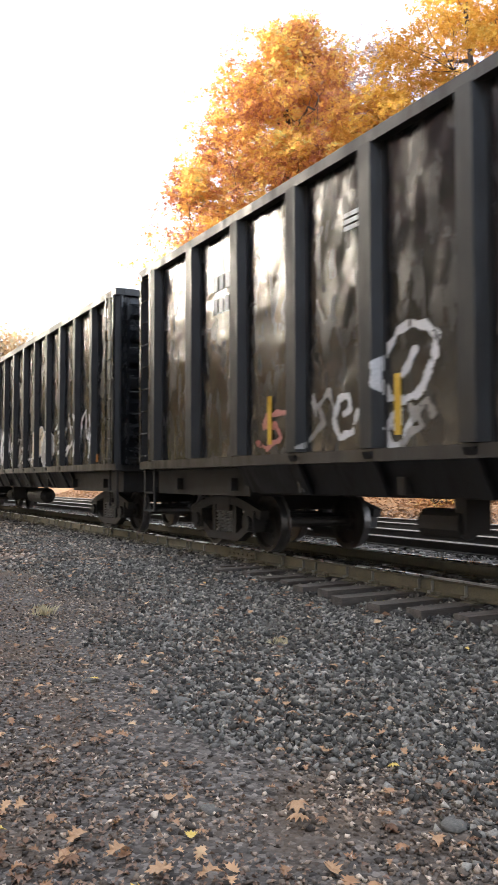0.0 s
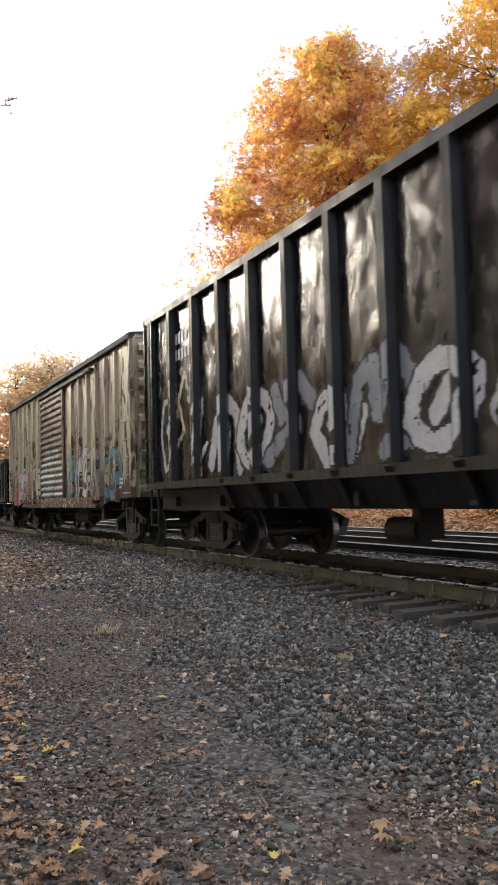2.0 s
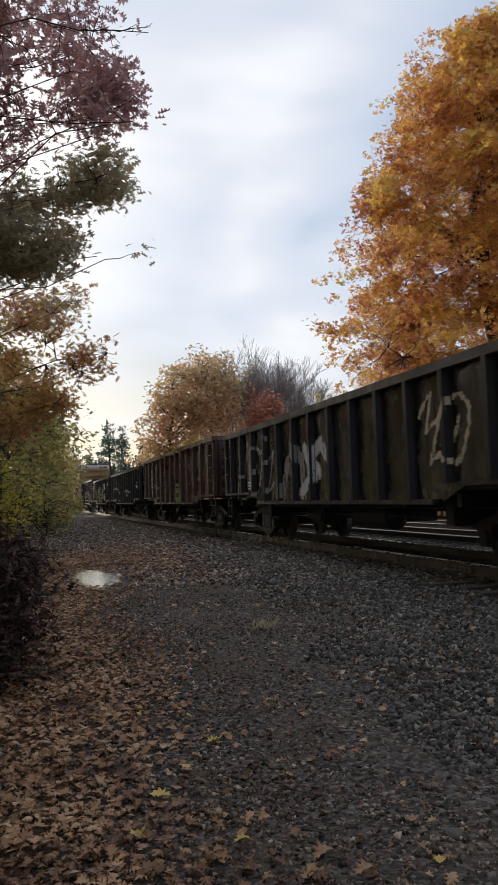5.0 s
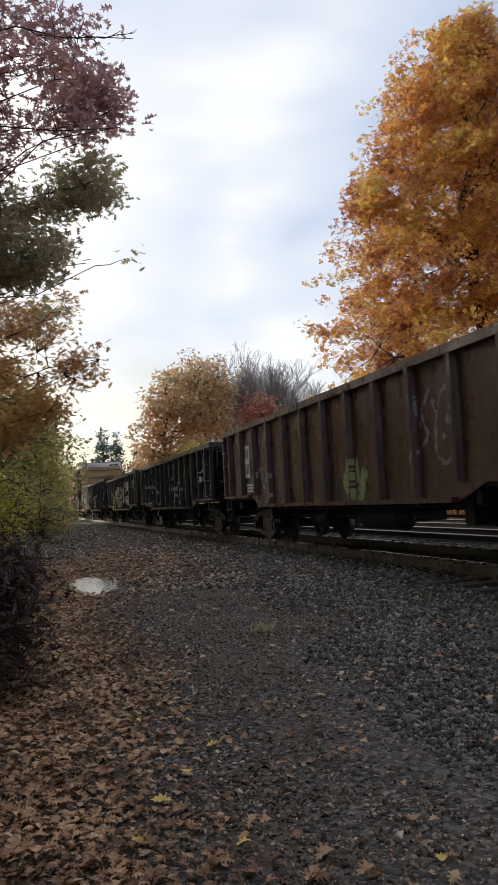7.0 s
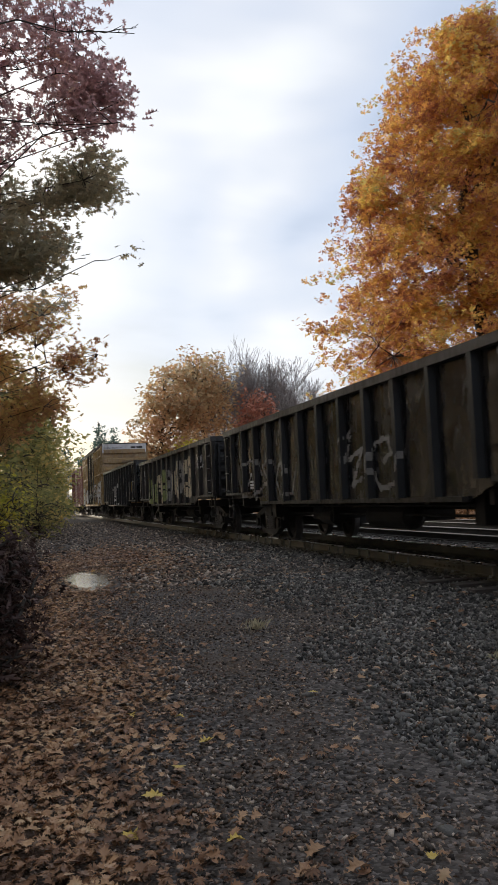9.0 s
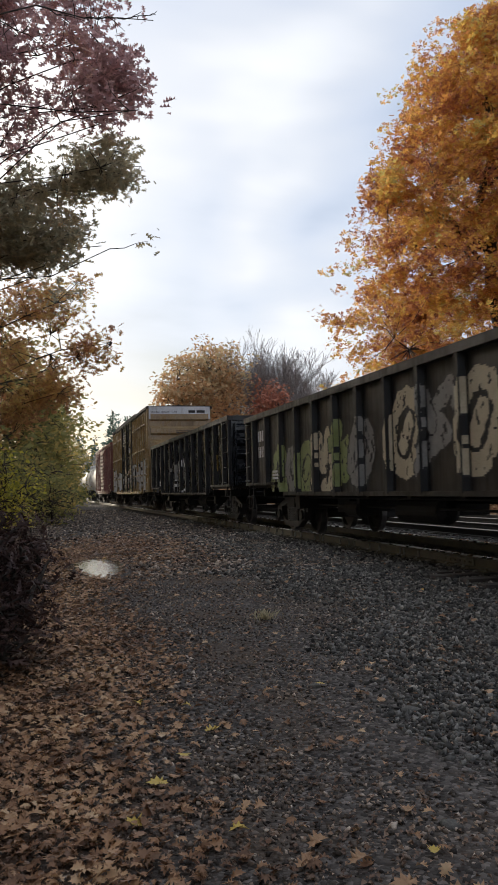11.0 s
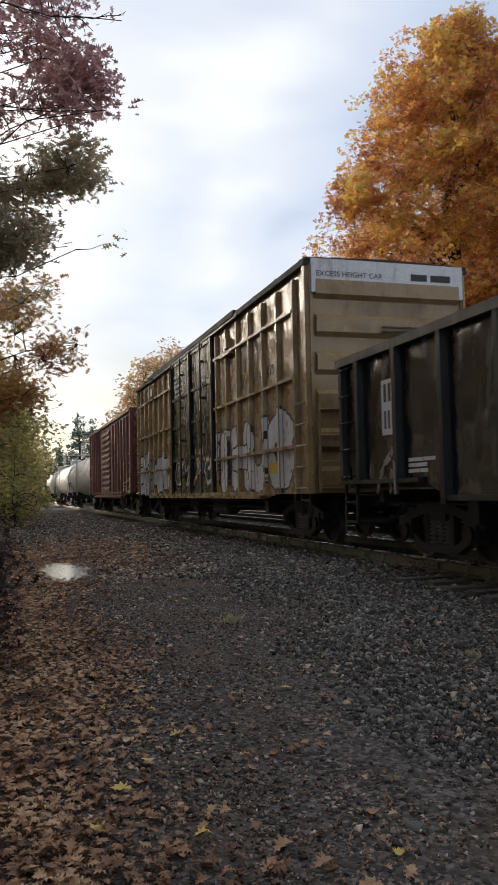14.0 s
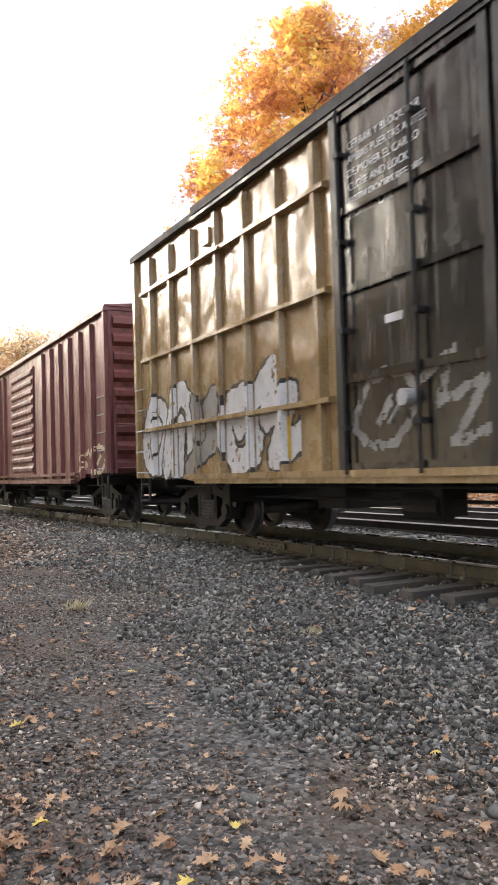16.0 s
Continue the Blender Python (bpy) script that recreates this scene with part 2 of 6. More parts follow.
TIE_WOOD = plain("sleeper_timber", (0.05, 0.042, 0.036), (0.12, 0.10, 0.085), 3.0, 0.9, 0.0, 0.012, 30.0, True, (0.4, 3.0, 3.0))
IRON = plain("sooty_iron", (0.011, 0.010, 0.010), (0.027, 0.024, 0.022), 5.0, 0.7, 0.2, 0.004)
SPRING_IRON = plain("greasy_spring_iron", (0.05, 0.05, 0.05), (0.12, 0.115, 0.11), 8.0, 0.5, 0.5, 0.002)
WHEEL_STEEL = plain("wheel_steel", (0.03, 0.027, 0.025), (0.07, 0.06, 0.052), 4.0, 0.6, 0.5, 0.002)
TREAD = plain("wheel_tread", (0.10, 0.095, 0.09), (0.17, 0.16, 0.155), 6.0, 0.42, 0.8, 0.0005)
LADDER_PALE = plain("ladder_grey_paint", (0.30, 0.30, 0.30), (0.45, 0.45, 0.44), 8.0, 0.5, 0.0, 0.001)
BLACK = paint("black_car_paint", (0.006, 0.007, 0.009), (0.011, 0.012, 0.014), (0.018, 0.017, 0.017), 0.45, 0.09, 0.38, 0.080, (1.4, 2.6, 0.8), pale=(0.042, 0.042, 0.042))
# BLACK again for posts and tubs, their shade put into a darker colour
BLACK_SHADED = paint("shaded_black_paint", (0.004, 0.0045, 0.006), (0.007, 0.0075, 0.009), (0.012, 0.011, 0.011), 0.4, 0.38, 0.7, 0.01, pale=(0.020, 0.020, 0.020))
BLACK_DULL = paint("dull_black_paint", (0.008, 0.008, 0.009), (0.016, 0.015, 0.014), (0.024, 0.019, 0.016), 0.5, 0.3, 0.65, 0.03, pale=(0.054, 0.051, 0.047))
OXIDE = paint("oxide_red_paint", (0.055, 0.024, 0.020), (0.085, 0.036, 0.028), (0.035, 0.02, 0.016), 0.5, 0.18, 0.5, 0.04, pale=(0.13, 0.08, 0.06))
BOX_RED = paint("boxcar_red_paint", (0.155, 0.047, 0.046), (0.20, 0.066, 0.058), (0.085, 0.030, 0.027), 0.45, 0.32, 0.65, 0.025, pale=(0.33, 0.15, 0.10))
GOLD = paint("golden_tan_paint", (0.29, 0.19, 0.085), (0.34, 0.235, 0.115), (0.19, 0.125, 0.065), 0.35, 0.14, 0.48, 0.10, (1.6, 2.2, 0.8), pale=(0.40, 0.31, 0.18))
CREAM = peeling("peeling_cream_paint")
CREAM_END = paint("cream_end_paint", (0.44, 0.38, 0.24), (0.50, 0.44, 0.29), (0.26, 0.17, 0.11), 0.4, 0.4, 0.7, 0.02, (1.6, 2.0, 1.4), pale=(0.30, 0.22, 0.16))
DOOR_BROWN = paint("worn_brown_paint", (0.13, 0.075, 0.055), (0.20, 0.13, 0.10), (0.05, 0.032, 0.026), 0.5, 0.4, 0.75, 0.02, (1.0, 1.6, 1.2), pale=(0.30, 0.26, 0.23))
DOOR_BLACK = paint("black_door_paint", (0.006, 0.007, 0.008), (0.012, 0.012, 0.013), (0.022, 0.018, 0.015), 0.42, 0.10, 0.36, 0.035, pale=(0.035, 0.032, 0.029))
ROOF_GREY = paint("galvanised_roof", (0.26, 0.26, 0.27), (0.34, 0.34, 0.34), (0.12, 0.09, 0.07), 0.4, 0.4, 0.7, 0.01)
ROOF_DARK = paint("sooty_roof", (0.026, 0.025, 0.025), (0.05, 0.047, 0.044), (0.04, 0.03, 0.024), 0.4, 0.7, 0.9, 0.01)
WHITE_PAINT = paint("white_stencil_paint", (0.62, 0.63, 0.65), (0.70, 0.71, 0.72), (0.38, 0.34, 0.30), 0.25, 0.4, 0.65, 0.01)
TANK_WHITE = paint("tank_off_white", (0.55, 0.54, 0.50), (0.63, 0.62, 0.58), (0.25, 0.21, 0.17), 0.42, 0.35, 0.6, 0.01)
SPRAY_WHITE = plain("spray_white", (0.50, 0.50, 0.50), (0.66, 0.66, 0.66), 3.0, 0.5, 0.0, 0.001)
SPRAY_CREAM = plain("spray_cream", (0.52, 0.44, 0.30), (0.62, 0.54, 0.38), 3.0, 0.5, 0.0, 0.001)
SPRAY_BLUE = plain("spray_blue_grey", (0.192, 0.220, 0.262), (0.312, 0.320, 0.344), 3.0, 0.5, 0.0, 0.001)
SPRAY_TEAL = plain("spray_teal", (0.08, 0.20, 0.25), (0.14, 0.28, 0.34), 3.0, 0.5, 0.0, 0.001)
SPRAY_PINK = plain("spray_pink", (0.40, 0.13, 0.12), (0.50, 0.22, 0.18), 3.0, 0.5, 0.0, 0.001)
SPRAY_GREEN = plain("spray_yellow_green", (0.24, 0.28, 0.10), (0.34, 0.38, 0.18), 3.0, 0.5, 0.0, 0.001)
SPRAY_DARK = plain("spray_dark_line", (0.012, 0.012, 0.014), (0.03, 0.03, 0.032), 3.0, 0.5, 0.0, 0.001)
SPRAY_GREY = plain("spray_grey", (0.20, 0.19, 0.18), (0.32, 0.31, 0.29), 3.0, 0.5, 0.0, 0.001)
SIGN_YELLOW = plain("reflector_yellow", (0.55, 0.33, 0.02), (0.62, 0.40, 0.05), 8.0, 0.4, 0.0, 0.001)
SIGN_ORANGE = plain("placard_orange", (0.50, 0.18, 0.04), (0.56, 0.24, 0.07), 8.0, 0.5, 0.0, 0.001)
SIGN_INK = plain("stencil_ink", (0.02, 0.02, 0.02), (0.035, 0.033, 0.03), 8.0, 0.6, 0.0, 0.001)
BARK = plain("bark", (0.035, 0.028, 0.022), (0.085, 0.07, 0.058), 5.0, 0.9, 0.0, 0.02, 30.0, True, (3, 3, 0.6))
GREY_TWIG = plain("grey_twig_bark", (0.20, 0.18, 0.175), (0.30, 0.275, 0.265), 3.0, 0.9, 0.0, 0.006)
LEAF_GOLD = leafy("golden_maple_leaves", [(0.12, (0.300, 0.125, 0.090)), (0.3, (0.480, 0.210, 0.110)), (0.45, (0.660, 0.325, 0.110)), (0.6, (0.760, 0.450, 0.115)), (0.76, (0.780, 0.570, 0.140)), (0.9, (0.540, 0.510, 0.200))], 0.55, patch=0.5)
LEAF_YELLOW = leafy("yellow_maple_leaves", [(0.0, (0.400, 0.180, 0.050)), (0.4, (0.600, 0.310, 0.055)), (0.8, (0.680, 0.430, 0.080)), (1.0, (0.560, 0.430, 0.120))], 0.5, patch=0.3)
LEAF_PURPLE = leafy("purple_brown_oak_leaves", [(0.0, (0.38, 0.25, 0.25)), (0.5, (0.66, 0.42, 0.41)), (0.85, (0.82, 0.54, 0.48)), (1.0, (0.85, 0.60, 0.40))], 0.68, patch=0.5)
LEAF_OLIVE = leafy("olive_oak_leaves", [(0.0, (0.36, 0.35, 0.24)), (0.5, (0.60, 0.54, 0.37)), (0.85, (0.78, 0.64, 0.40)), (1.0, (0.84, 0.58, 0.34))], 0.68, patch=0.5)
LEAF_RUSSET = leafy("russet_oak_leaves", [(0.0, (0.460, 0.230, 0.149)), (0.4, (0.713, 0.414, 0.196)), (0.75, (0.860, 0.644, 0.253)), (1.0, (0.860, 0.805, 0.322))], 0.72, patch=0.5)
LEAF_GREEN = leafy("dull_green_leaves", [(0.0, (0.162, 0.178, 0.072)), (0.5, (0.321, 0.304, 0.113)), (0.85, (0.643, 0.463, 0.160)), (1.0, (0.860, 0.641, 0.160))], 0.62, patch=0.15)
LEAF_LIME = leafy("yellow_green_leaves", [(0.0, (0.26, 0.28, 0.05)), (0.5, (0.56, 0.50, 0.08)), (1.0, (0.78, 0.62, 0.10))], 0.5, patch=0.5)
# aerial haze is put into this colour: paler and greyer leaves
LEAF_FAR_HAZED = leafy("far_hazed_autumn_leaves", [(0.0, (0.40, 0.24, 0.16)), (0.35, (0.55, 0.33, 0.17)), (0.7, (0.56, 0.45, 0.27)), (1.0, (0.42, 0.42, 0.30))], 0.5, patch=0.16)
LEAF_RED = leafy("far_red_leaves", [(0.0, (0.38, 0.16, 0.12)), (0.6, (0.55, 0.26, 0.18)), (1.0, (0.60, 0.36, 0.22))], 0.4, patch=0.2)
LEAF_GREYISH = leafy("faded_purple_leaves", [(0.0, (0.28, 0.19, 0.17)), (0.6, (0.42, 0.30, 0.26)), (1.0, (0.50, 0.36, 0.28))], 0.45, patch=0.3)
NEEDLES = leafy("pine_needles", [(0.0, (0.065, 0.111, 0.098)), (0.6, (0.117, 0.182, 0.156)), (1.0, (0.195, 0.260, 0.195))], 0.4, patch=0.3)
DEAD_BUSH = leafy("withered_bush_leaves", [(0.0, (0.03, 0.018, 0.016)), (0.6, (0.10, 0.058, 0.05)), (1.0, (0.22, 0.14, 0.11))], 0.2, patch=1.0)
LITTER = leafy("fallen_leaves", [(0.0, (0.085, 0.043, 0.025)), (0.3, (0.213, 0.111, 0.060)), (0.55, (0.383, 0.209, 0.109)), (0.78, (0.567, 0.351, 0.190)), (0.90, (0.652, 0.459, 0.275)), (0.96, (0.737, 0.365, 0.098)), (1.0, (0.822, 0.594, 0.161))], 0.12, 0.45, 1.2)
LEAF_TAN = leafy("tan_fallen_leaf", [(0.0, (0.26, 0.14, 0.075)), (0.5, (0.40, 0.235, 0.125)), (1.0, (0.52, 0.32, 0.18))], 0.15, patch=3.0)
CRUMB = leafy("leaf_crumbs", [(0.0, (0.075, 0.048, 0.035)), (0.5, (0.213, 0.131, 0.088)), (0.85, (0.413, 0.281, 0.188)), (1.0, (0.650, 0.512, 0.350))], 0.1, 0.5, 1.5)
LEAF_BRIGHT = leafy("yellow_fallen_leaf", [(0.0, (0.62, 0.42, 0.05)), (1.0, (0.70, 0.52, 0.18))], 0.15, patch=3.0)


def water_material():
    m, nt, b = material("puddle_water", 0.04)
    b.inputs["Base Color"].default_value = (0.02, 0.018, 0.015, 1)
    b.inputs["IOR"].default_value = 1.33
    co = nt.nodes.new("ShaderNodeTexCoord").outputs["Object"]
    bumped(nt, b, noise_of(nt, co, 14.0, 3.0), 0.3, 0.008)
    return m


WATER = water_material()


# ---- mesh helpers ----
def part(name, bm, mat, parent, label="", smooth=False):
    """Links a bmesh (or a ready mesh) as one object under a thing or a part."""
    if isinstance(bm, bmesh.types.BMesh):
        me = bpy.data.meshes.new(name)
        bm.normal_update()
        bm.to_mesh(me)
        bm.free()
        for one in mat if isinstance(mat, (list, tuple)) else [mat]:
            me.materials.append(one)
        if smooth:
            me.shade_smooth()
    else:
        me = bm
    ob = new(name, me)
    if parent is not None:
        ob.parent = parent
    if label:
        tagged(ob, label)
    return ob


def box(bm, x0, x1, y0, y1, z0, z1, mat=0):
    vs = [bm.verts.new(p) for p in ((x0, y0, z0), (x1, y0, z0), (x1, y1, z0), (x0, y1, z0), (x0, y0, z1), (x1, y0, z1), (x1, y1, z1), (x0, y1, z1))]
    for f in ((0, 3, 2, 1), (4, 5, 6, 7), (0, 1, 5, 4), (1, 2, 6, 5), (2, 3, 7, 6), (3, 0, 4, 7)):
        bm.faces.new([vs[i] for i in f]).material_index = mat
    return vs


def prism(bm, outline, a, b, axis="x", mat=0):
    """A 2D outline drawn out along an axis from a to b; the outline is in the other two axes."""
    def at(p, d):
        return {"x": (d, p[0], p[1]), "y": (p[0], d, p[1]), "z": (p[0], p[1], d)}[axis]
    lo, hi = [bm.verts.new(at(p, a)) for p in outline], [bm.verts.new(at(p, b)) for p in outline]
    n = len(outline)
    fs = [bm.faces.new(lo[::-1]), bm.faces.new(hi)]
    fs += [bm.faces.new((lo[i], lo[(i + 1) % n], hi[(i + 1) % n], hi[i])) for i in range(n)]
    for f in fs:
        f.material_index = mat
    return fs


def rod(bm, p, q, r, seg=8, r2=None, mat=0):
    p, q = Vector(p), Vector(q)
    r2 = r if r2 is None else r2
    way = (q - p).normalized()
    side = way.orthogonal().normalized()
    other = way.cross(side)
    rings = []
    for c, rr in ((p, r), (q, r2)):
        rings.append([bm.verts.new(c + (side * math.cos(k * math.tau / seg) + other * math.sin(k * math.tau / seg)) * rr) for k in range(seg)])
    for k in range(seg):
        j = (k + 1) % seg
        bm.faces.new((rings[0][k], rings[0][j], rings[1][j], rings[1][k])).material_index = mat
    bm.faces.new(rings[0][::-1]).material_index = mat
    bm.faces.new(rings[1]).material_index = mat


def lathe(bm, profile, centre, seg=24, mats=None):
    """A profile of (along x, radius) turned about the x axis."""
    rings = []
    for x, r in profile:
        rings.append([bm.verts.new((centre[0] + x, centre[1] + r * math.cos(k * math.tau / seg), centre[2] + r * math.sin(k * math.tau / seg))) for k in range(seg)])
    for i in range(len(rings) - 1):
        for k in range(seg):
            j = (k + 1) % seg
            f = bm.faces.new((rings[i][k], rings[i + 1][k], rings[i + 1][j], rings[i][j]))
            f.material_index = mats[i] if mats else 0
    bm.faces.new(rings[0])
    bm.faces.new(rings[-1][::-1])


def soften(bm, width=0.008, segments=1):
    bmesh.ops.bevel(bm, geom=[e for e in bm.edges if len(e.link_faces) == 2 and e.calc_face_angle(0) > 0.5], offset=width, segments=segments, affect="EDGES", clamp_overlap=True)


def array_mesh(name, verts, faces, mats, smooth=False, index=None):
    """A mesh from numpy arrays; faces all have the same number of corners."""
    me = bpy.data.meshes.new(name)
    n, k = faces.shape
    me.vertices.add(len(verts))
    me.vertices.foreach_set("co", np.ascontiguousarray(verts, np.float32).ravel())
    me.loops.add(n * k)
    me.loops.foreach_set("vertex_index", np.ascontiguousarray(faces, np.int32).ravel())
    me.polygons.add(n)
    me.polygons.foreach_set("loop_start", np.arange(0, n * k, k, dtype=np.int32))
    me.polygons.foreach_set("loop_total", np.full(n, k, np.int32))
    for one in mats if isinstance(mats, (list, tuple)) else [mats]:
        me.materials.append(one)
    if index is not None:
        me.polygons.foreach_set("material_index", np.ascontiguousarray(index, np.int32))
    me.update(calc_edges=True)
    if smooth:
        me.shade_smooth()
    return me


def turns(rng, n, tilt=math.pi):
    """Random turns: spin about z, tilt up to the given angle, a heading. n x 3 x 3."""
    a, b, c = rng.uniform(0, math.tau, n), rng.uniform(-tilt, tilt, n), rng.uniform(0, math.tau, n)
    ca, sa, cb, sb, cc, sc = np.cos(a), np.sin(a), np.cos(b), np.sin(b), np.cos(c), np.sin(c)
    o, l = np.zeros(n), np.ones(n)
    za = np.stack([np.stack([ca, -sa, o], -1), np.stack([sa, ca, o], -1), np.stack([o, o, l], -1)], 1)
    xb = np.stack([np.stack([l, o, o], -1), np.stack([o, cb, -sb], -1), np.stack([o, sb, cb], -1)], 1)
    zc = np.stack([np.stack([cc, -sc, o], -1), np.stack([sc, cc, o], -1), np.stack([o, o, l], -1)], 1)
    return zc @ xb @ za


def scatter(places, sizes, spins, template, faces):
    """Copies of a small template, joined: returns verts and faces."""
    n, v = len(places), len(template)
    verts = np.einsum("nij,vj->nvi", spins, template) * (sizes[:, None, None] if sizes.ndim == 1 else sizes[:, None, :]) + places[:, None, :]
    fs = faces[None] + (np.arange(n) * v)[:, None, None]
    return verts.reshape(-1, 3), fs.reshape(-1, faces.shape[1])


def smoothstep(a, b, x):
    t = np.clip((np.asarray(x, float) - a) / (b - a), 0, 1)
    return t * t * (3 - 2 * t)


# ---- ground ----
def ripple(x, y):
    return (0.5 * np.sin(1.3 * x + 0.7 * y + 1.0) * np.sin(0.9 * y - 0.5 * x) + 0.3 * np.sin(3.1 * x + 2.3 * y) * np.sin(2.7 * y - 1.9 * x + 0.6))


def ground_z(x, y):
    x, y = np.asarray(x, float), np.asarray(y, float)
    base = -0.005 + 0.0135 * np.clip(y, -3, 16) + 0.022 * np.clip(x, -3, 4.5)
    dip = smoothstep(2.6, 1.2, np.hypot((x - 0.9) / 0.7, (y - 14.2) / 1.7))
    base = base * (1 - dip) + 0.205 * dip
    base = base + 0.012 * ripple(x, y) * smoothstep(5.4, 4.6, x) * (1 - dip)
    bed = 0.228 - 0.07 * smoothstep(4.4, 4.9, x) * smoothstep(6.2, 5.6, x) * smoothstep(13.0, 8.5, y)
    z = base + (bed - base) * smoothstep(3.4, 4.7, x)
    z = z + 1.35 * smoothstep(14.7, 22.0, x) + 0.10 * ripple(x * 0.4, y * 0.4) * smoothstep(15.4, 17.0, x)
    z = z + 0.35 * smoothstep(-1.5, -8.0, x)
    return z


def make_ground():
    xs = np.concatenate([[-900, -400, -150, -60], np.linspace(-30, -2, 24), np.arange(-1.8, 6.0, 0.12), np.linspace(6.2, 30, 80), [40, 60, 150, 400, 900]])
    ys = np.concatenate([[-900, -300, -80, -30], np.arange(-10, 1, 1.0), np.arange(1, 18, 0.12), np.linspace(18.2, 60, 70), [75, 95, 130, 200, 400, 900, 2000]])
    gx, gy = np.meshgrid(xs, ys, indexing="ij")
    verts = np.stack([gx, gy, ground_z(gx, gy)], -1).reshape(-1, 3)
    n, k = len(xs), len(ys)
    i, j = np.meshgrid(np.arange(n - 1), np.arange(k - 1), indexing="ij")
    a = (i * k + j).ravel()
    faces = np.stack([a, a + k, a + k + 1, a + 1], -1)
    ob = new("ground", array_mesh("ground", verts, faces, GROUND, True))
    tagged(ob, "dark gravelly earth with brown leaf mould and dirt", "ground", kind="structure")


make_ground()


def ico(rng, squash):
    """A small angular stone: a rough icosahedron."""
    p = (1 + 5 ** 0.5) / 2
    v = np.array([(-1, p, 0), (1, p, 0), (-1, -p, 0), (1, -p, 0), (0, -1, p), (0, 1, p), (0, -1, -p), (0, 1, -p), (p, 0, -1), (p, 0, 1), (-p, 0, -1), (-p, 0, 1)], float)
    v = v / np.linalg.norm(v[0]) * rng.uniform(0.72, 1.2, (12, 1)) * np.array([1.0, rng.uniform(0.65, 0.95), squash])
    f = np.array([(0, 11, 5), (0, 5, 1), (0, 1, 7), (0, 7, 10), (0, 10, 11), (1, 5, 9), (5, 11, 4), (11, 10, 2), (10, 7, 6), (7, 1, 8), (3, 9, 4), (3, 4, 2), (3, 2, 6), (3, 6, 8), (3, 8, 9), (4, 9, 5), (2, 4, 11), (6, 2, 10), (8, 6, 7), (9, 8, 1)])
    return v, f


def octa(rng, squash):
    v = np.array([(1, 0, 0), (0, 1, 0), (-1, 0, 0), (0, -1, 0), (0, 0, 1), (0, 0, -1)], float) * rng.uniform(0.7, 1.3, (6, 1)) + rng.normal(0, 0.28, (6, 3))
    v = v * np.array([1.0, rng.uniform(0.6, 1.0), squash])
    f = np.array([(0, 1, 4), (1, 2, 4), (2, 3, 4), (3, 0, 4), (1, 0, 5), (2, 1, 5), (3, 2, 5), (0, 3, 5)])
    return v, f


def stones(name, label, rng, x, y, size, mat, sink=0.25, squash=0.6, fine=False):
    make = octa if fine else ico
    kinds = [make(rng, squash * rng.uniform(0.8, 1.25)) for _ in range(7)]
    which = rng.integers(0, 7, len(x))
    vs, fs, base = [], [], 0
    for k, (tv, tf) in enumerate(kinds):
        m = which == k
        places = np.stack([x[m], y[m], ground_z(x[m], y[m]) + size[m] * (squash - sink) * 0.5], -1)
        v, f = scatter(places, size[m], turns(rng, m.sum(), 0.9), tv, tf)
        vs.append(v), fs.append(f + base)
        base += len(v)
    ob = new(name, array_mesh(name, np.concatenate(vs), np.concatenate(fs), mat))
    return tagged(ob, label, "gravel", kind="stuff")


